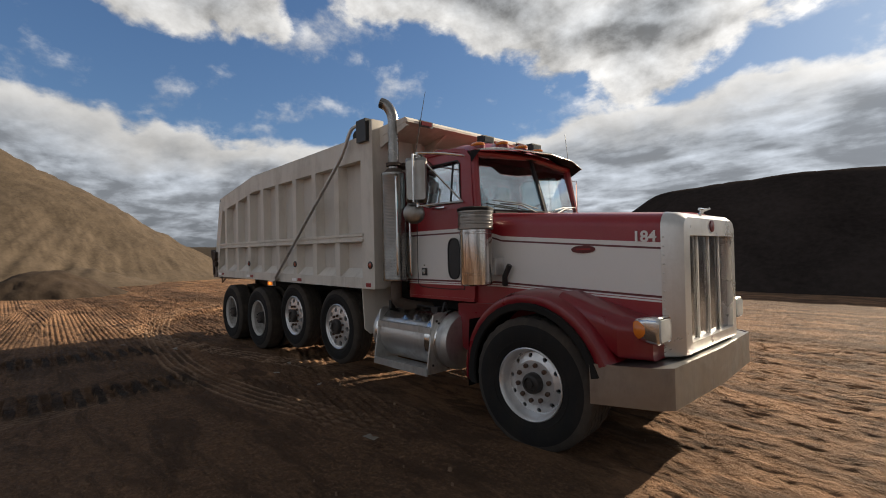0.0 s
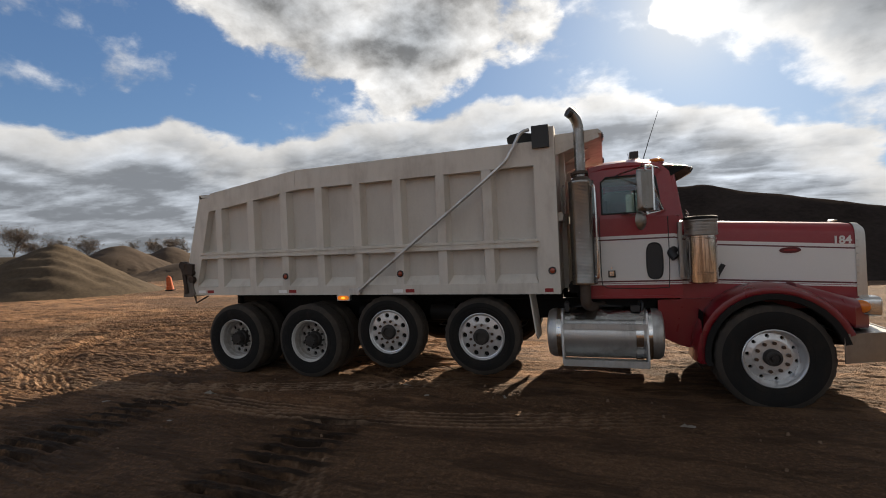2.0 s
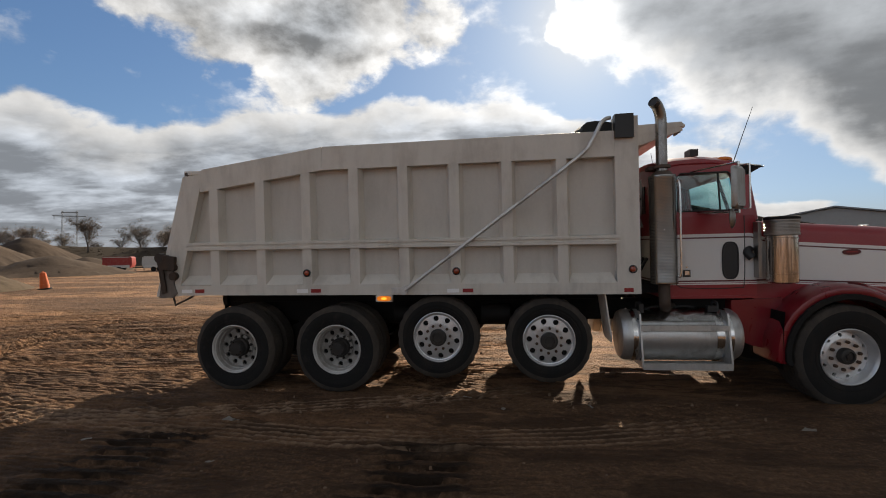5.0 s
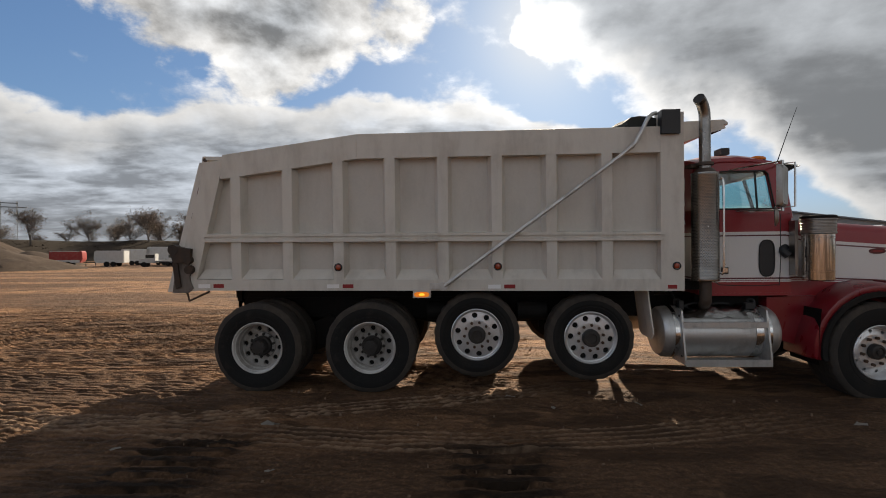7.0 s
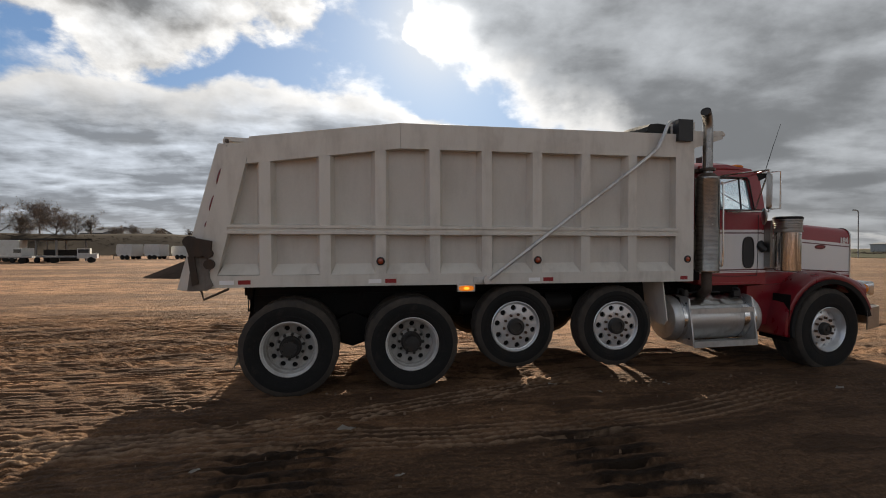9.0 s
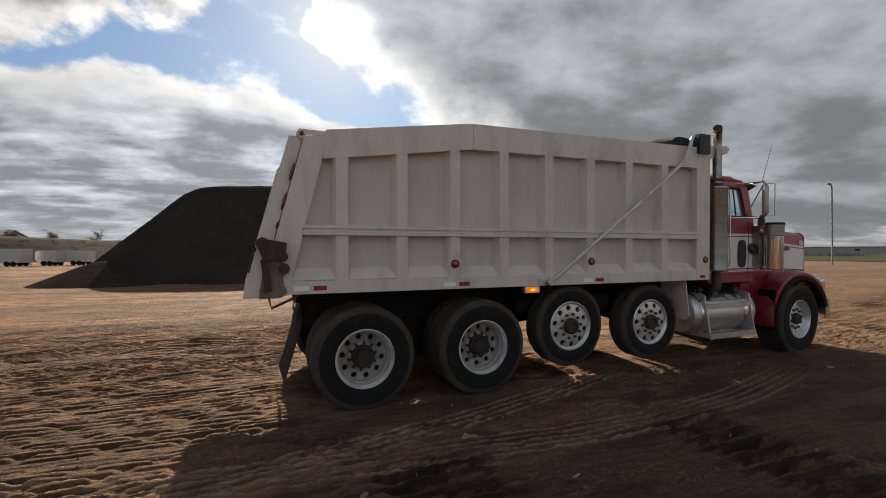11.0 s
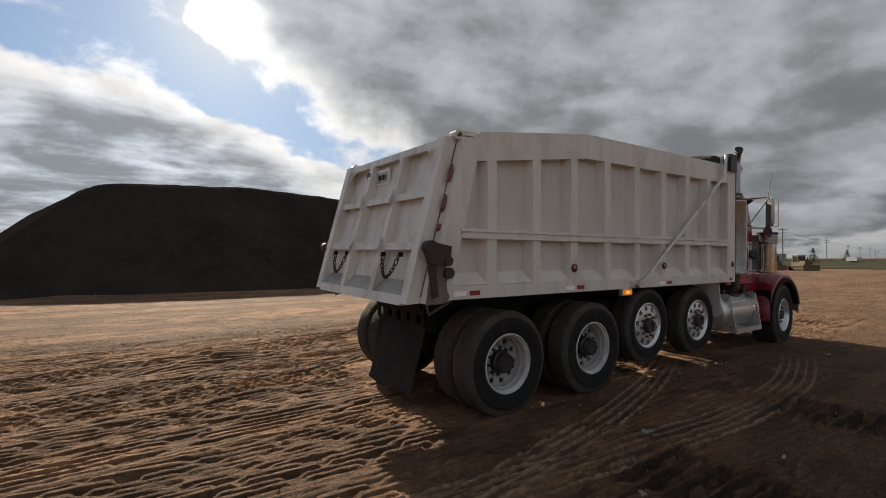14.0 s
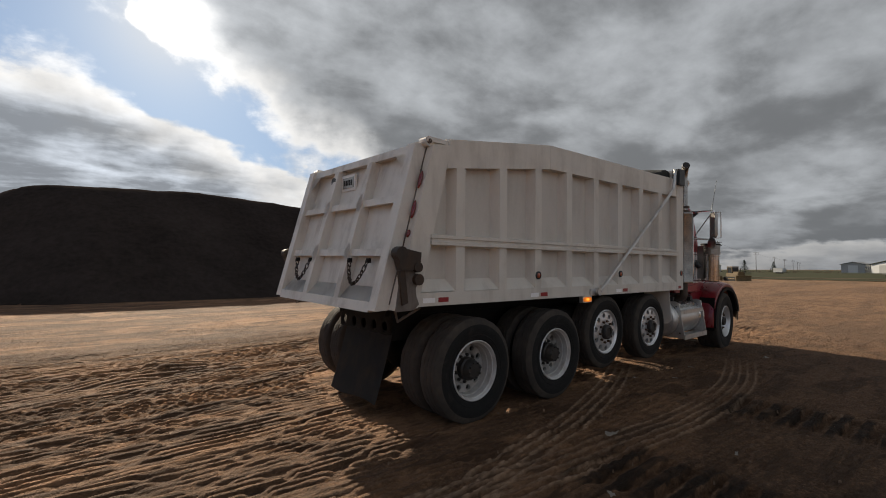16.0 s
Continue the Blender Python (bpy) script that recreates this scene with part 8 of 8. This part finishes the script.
def loader(at, turn, blade):
    t = thing("crawler_loader", "yellow crawler tractor with a dark cab", "crawler tractor", Matrix.Translation(at) @ pose(0, 0, 0, 0, 0, turn) @ Matrix.Scale(0.66, 4), "yellow machines at the lot's edge")
    for s in (-1, 1):
        bm = bmesh.new()
        prism(bm, [(-1.7, 0.1), (-1.4, -0.02), (1.3, -0.02), (1.7, 0.2), (1.7, 0.6), (1.3, 0.85), (-1.4, 0.85), (-1.75, 0.55)], "y", s * 0.75, s * 1.2)
        bevel(bm, 0.06)
        part("track", bm, BLACK, t)
    part("body", boxes((-1.6, 1.75, -0.72, 0.72, 0.6, 1.55), (0.3, 1.7, -0.62, 0.62, 1.55, 1.85), bev=0.06), YELLOW, t)
    cab = part("cab", boxes((-1.3, 0.15, -0.7, 0.7, 2.72, 2.88), (-1.3, -1.2, -0.7, -0.6, 1.5, 2.72), (-1.3, -1.2, 0.6, 0.7, 1.5, 2.72), (0.05, 0.15, -0.7, -0.6, 1.5, 2.72), (0.05, 0.15, 0.6, 0.7, 1.5, 2.72), bev=0.02), YELLOW, t)
    part("cab_glass", boxes((-1.22, 0.07, -0.62, 0.62, 1.56, 2.70)), DARKWIN, cab)
    part("seat", boxes((-1.0, -0.5, -0.3, 0.3, 1.5, 1.9), bev=0.05), BLACK, t)
    bm = bmesh.new()
    tube(bm, [(1.1, 0.3, 1.85), (1.1, 0.3, 2.6)], 0.06, 8)
    part("exhaust", bm, BLACK, t)
    bm = bmesh.new()
    if blade:
        prism(bm, [(2.2, 0.05), (2.45, 0.1), (2.32, 0.55), (2.42, 1.05), (2.3, 1.1), (2.18, 0.55)], "y", -1.6, 1.6)
    else:
        prism(bm, [(2.0, 0.15), (2.9, 0.1), (2.5, 0.9), (2.05, 1.05), (2.0, 0.9), (2.4, 0.35)], "y", -1.3, 1.3)
    part("blade", bm, YELLOW, t)
    bm = bmesh.new()
    for s in (-1, 1):
        tube(bm, [(-0.2, s * 1.22, 0.45), (2.2, s * 1.22, 0.4)], 0.09, 6)
        tube(bm, [(1.0, s * 0.75, 1.5), (2.2, s * 0.8, 0.9)], 0.07, 6)
    part("push_arm", bm, YELLOW, t)


loader((66.8, 20.2, 0), 215, False)
loader((65.8, 17.0, 0), 235, True)


def building(at, w, d, eave, peak, turn, mat, label, doors=2, roof=None):
    """A gabled metal building; its ridge runs along its own y axis."""
    t = thing("building", label, "building", Matrix.Translation(at) @ pose(0, 0, 0, 0, 0, turn))
    bm = bmesh.new()
    prism(bm, [(-w / 2, -0.3), (w / 2, -0.3), (w / 2, eave), (0, peak - 0.06), (-w / 2, eave)], "y", 0, d)
    part("wall", bm, mat, t, smooth=0)
    for s in (-1, 1):
        bm = bmesh.new()
        prism(bm, [(0, peak), (s * (w / 2 + 0.4), eave - 0.1), (s * (w / 2 + 0.4), eave + 0.08), (0, peak + 0.18)], "y", -0.4, d + 0.4)
        part("roof", bm, roof or ROOF, t, smooth=0)
    for k in range(doors):
        x = -w / 2 + w * (k + 0.7) / (doors + 0.4)
        part("door", boxes((x - 1.6, x + 1.6, -0.06, -0.004, 0, min(3.6, eave - 0.4))), SHEET_WHITE if mat is SHEET else SHEET, t)
    for k in range(4):
        y = d * (k + 0.5) / 4
        for s in (-1, 1):
            part("window", boxes((s * (w / 2 + 0.004), s * (w / 2 + 0.03), y - 0.9, y + 0.9, eave * 0.45, eave * 0.72)), DARKWIN, t)


building((42.5, 54.0, 0), 30, 40, 3.9, 6.6, -28, SHEET, "grey metal shed with a low gable roof", 3)
building(heading(70.8, 300), 25, 92, 3.6, 4.4, 20, SHEET, "long low grey warehouse across the field", 0)
building(heading(81.5, 262), 8, 14, 3.8, 4.8, -95, SHEET, "grey farm building across the field", 1)
building(heading(84.2, 255), 16, 26, 3.8, 5.6, -120, SHEET_WHITE, "white barn with a green roof", 2, roof=GRASS)
building(heading(-24.5, 175, 3.2), 14, 9, 2.8, 4.8, 65, SHEET, "grey house on the bank", 0)
building(heading(-21.3, 170, 3.2), 12, 9, 2.6, 4.4, 80, SHEET_WHITE, "pale house on the bank", 0)
building(heading(-12.6, 150, 0), 14, 10, 3.0, 4.6, 60, SHEET_WHITE, "white low shed beyond the black heap", 0)


def shelter(at, turn):
    t = thing("open_shelter", "dark open-sided shelter over parked gear", "shelter", Matrix.Translation(at) @ pose(0, 0, 0, 0, 0, turn))
    for x in (-3.6, 0, 3.6):
        for y in (-1.6, 1.6):
            part("post", boxes((x - 0.08, x + 0.08, y - 0.08, y + 0.08, -0.1, 2.5)), GALV, t)
    part("roof", boxes((-4.0, 4.0, -2.0, 2.0, 2.5, 2.68), bev=0.03), BLACK, t)
    part("crate", boxes((-3.0, -0.6, -1.2, 1.2, 0, 1.4), bev=0.04), BLACK, t)


shelter((-35.5, 57.0, 0), 150)


def flatbed(at, turn):
    """A small pale work vehicle with a low deck."""
    t = thing("work_vehicle", "pale small work truck with a low deck", "vehicle", Matrix.Translation(at) @ pose(0, 0, 0, 0, 0, turn) @ Matrix.Scale(0.78, 4), "parked work vehicles")
    part("cab", boxes((0.9, 2.3, -0.85, 0.85, 0.6, 2.0), (2.3, 3.1, -0.8, 0.8, 0.6, 1.25), bev=0.12), TRAILER_WHITE, t)
    part("window", boxes((1.0, 2.2, -0.87, 0.87, 1.35, 1.85), bev=0.03), DARKWIN, t)
    part("deck", boxes((-2.6, 0.85, -1.0, 1.0, 0.75, 0.95), bev=0.02), GALV, t)
    for x in (-1.6, 2.4):
        for s in (-1, 1):
            bm = bmesh.new()
            lathe(bm, [(1e-4, -0.12), (0.38, -0.12), (0.40, 0), (0.38, 0.12), (1e-4, 0.12)], (x, s * 0.8, 0.38), "y", 18)
            part("wheel", bm, RUBBER, t)


flatbed((-33.5, 50.5, 0), 160)
flatbed((-29.5, 49.5, 0), 20)
flatbed((-34.0, 47.5, 0), 200)
flatbed(heading(84.0, 118, 0.06), 250)
box_trailer(heading(75.7, 200, 0.06), 3.0, 1.9, 250, TRAILER_WHITE, "white enclosed cargo trailer parked by the grass")

beam = thing("steel_beam", "red painted steel beam lying on the dirt", "beam", Matrix.Translation((39.5, 19.5, 0)) @ pose(0, 0, 0, 0, 0, 20))
part("flange", boxes((-4.5, 4.5, -0.12, 0.12, 0.0, 0.03), (-4.5, 4.5, -0.12, 0.12, 0.33, 0.36)), RED, beam)
part("web", boxes((-4.5, 4.5, -0.02, 0.02, 0.03, 0.33)), RED, beam)


# ---- litter and clods on the ground ----
def scatter():
    rnd = random.Random(9)
    bm = bmesh.new()
    for k in range(900):
        x, y = rnd.uniform(-11, 9.5), rnd.uniform(-6.5, 8.5)
        s = 0.006 + 0.020 * rnd.random() ** 4
        rot = Euler((rnd.uniform(0, 6), rnd.uniform(0, 6), rnd.uniform(0, 6))).to_matrix()
        c = Vector((x, y, s * 0.2))
        v = [bm.verts.new(c + Matrix.Diagonal((1.3, 1.3, 0.6)) @ (rot @ (Vector(p) * s * rnd.uniform(0.7, 1.3)))) for p in ((1, 0, 0), (0, 1, 0), (0, 0, 0.7), (-1, 0, 0), (0, -1, 0), (0, 0, -0.7))]
        for f in ((0, 1, 2), (1, 3, 2), (3, 4, 2), (4, 0, 2), (1, 0, 5), (3, 1, 5), (4, 3, 5), (0, 4, 5)):
            bm.faces.new([v[i] for i in f])
    solid("clods", bm, SOIL, "loose clods and pebbles strewn over the dirt", "clods", kind="stuff", smooth=0)


scatter()


def chips():
    """Dried flakes of clay on the trodden soil."""
    rnd = random.Random(21)
    bm = bmesh.new()
    for k in range(260):
        x, y = rnd.uniform(-5, 8.5), rnd.uniform(-5.6, -1.0) if k % 3 else rnd.uniform(-1.0, 6.0)
        r, a0 = 0.006 + 0.016 * rnd.random() ** 3, rnd.uniform(0, 6.28)
        ring = [(x + r * rnd.uniform(0.6, 1.3) * math.cos(a0 + 1.257 * j), y + r * rnd.uniform(0.4, 1.0) * math.sin(a0 + 1.257 * j)) for j in range(5)]
        low = [bm.verts.new((p[0], p[1], -0.01)) for p in ring]
        top = [bm.verts.new((p[0] * 0.6 + x * 0.4, p[1] * 0.6 + y * 0.4, 0.010 + 0.4 * r)) for p in ring]
        bm.faces.new(top)
        for j in range(5):
            bm.faces.new((low[j], low[(j + 1) % 5], top[(j + 1) % 5], top[j]))
    solid("clay_flakes", bm, CLAY, "dried clay flakes strewn over the dirt", "clay flakes", kind="stuff", smooth=0)


CLAY = material("dried_clay", (0.21, 0.14, 0.095), 0.95, vary=0.5, grain=30, spec=0.1)
chips()


def scrap(at, size, turn, seed):
    rnd = random.Random(seed)
    bm = bmesh.new()
    grid = [[bm.verts.new(((i - 1.5) * size * 0.5 + rnd.uniform(-0.2, 0.2) * size, (j - 1) * size * 0.35 + rnd.uniform(-0.15, 0.15) * size, 0.02 + rnd.uniform(0, 0.35) * size)) for j in range(3)] for i in range(4)]
    for i in range(3):
        for j in range(2):
            bm.faces.new((grid[i][j], grid[i + 1][j], grid[i + 1][j + 1], grid[i][j + 1]))
    bmesh.ops.solidify(bm, geom=bm.faces[:], thickness=0.004)
    solid("paper_scrap", bm, PAPER, "crumpled pale scrap of paper on the dirt", "litter", "paper scraps", m=Matrix.Translation(at) @ pose(0, 0, 0, 0, 0, turn))


PAPER = material("dirty_paper", (0.42, 0.38, 0.33), 0.9, vary=0.3, grain=30)
for k, (x, y, s) in enumerate(((0.62, -2.33, 0.10), (6.0, -2.09, 0.09), (3.3, -1.75, 0.05), (4.2, -1.6, 0.05), (2.9, -1.4, 0.06), (1.0, -3.2, 0.04), (-0.4, -2.9, 0.05))):
    scrap((x, y, 0.02), s, 40 * k, k)
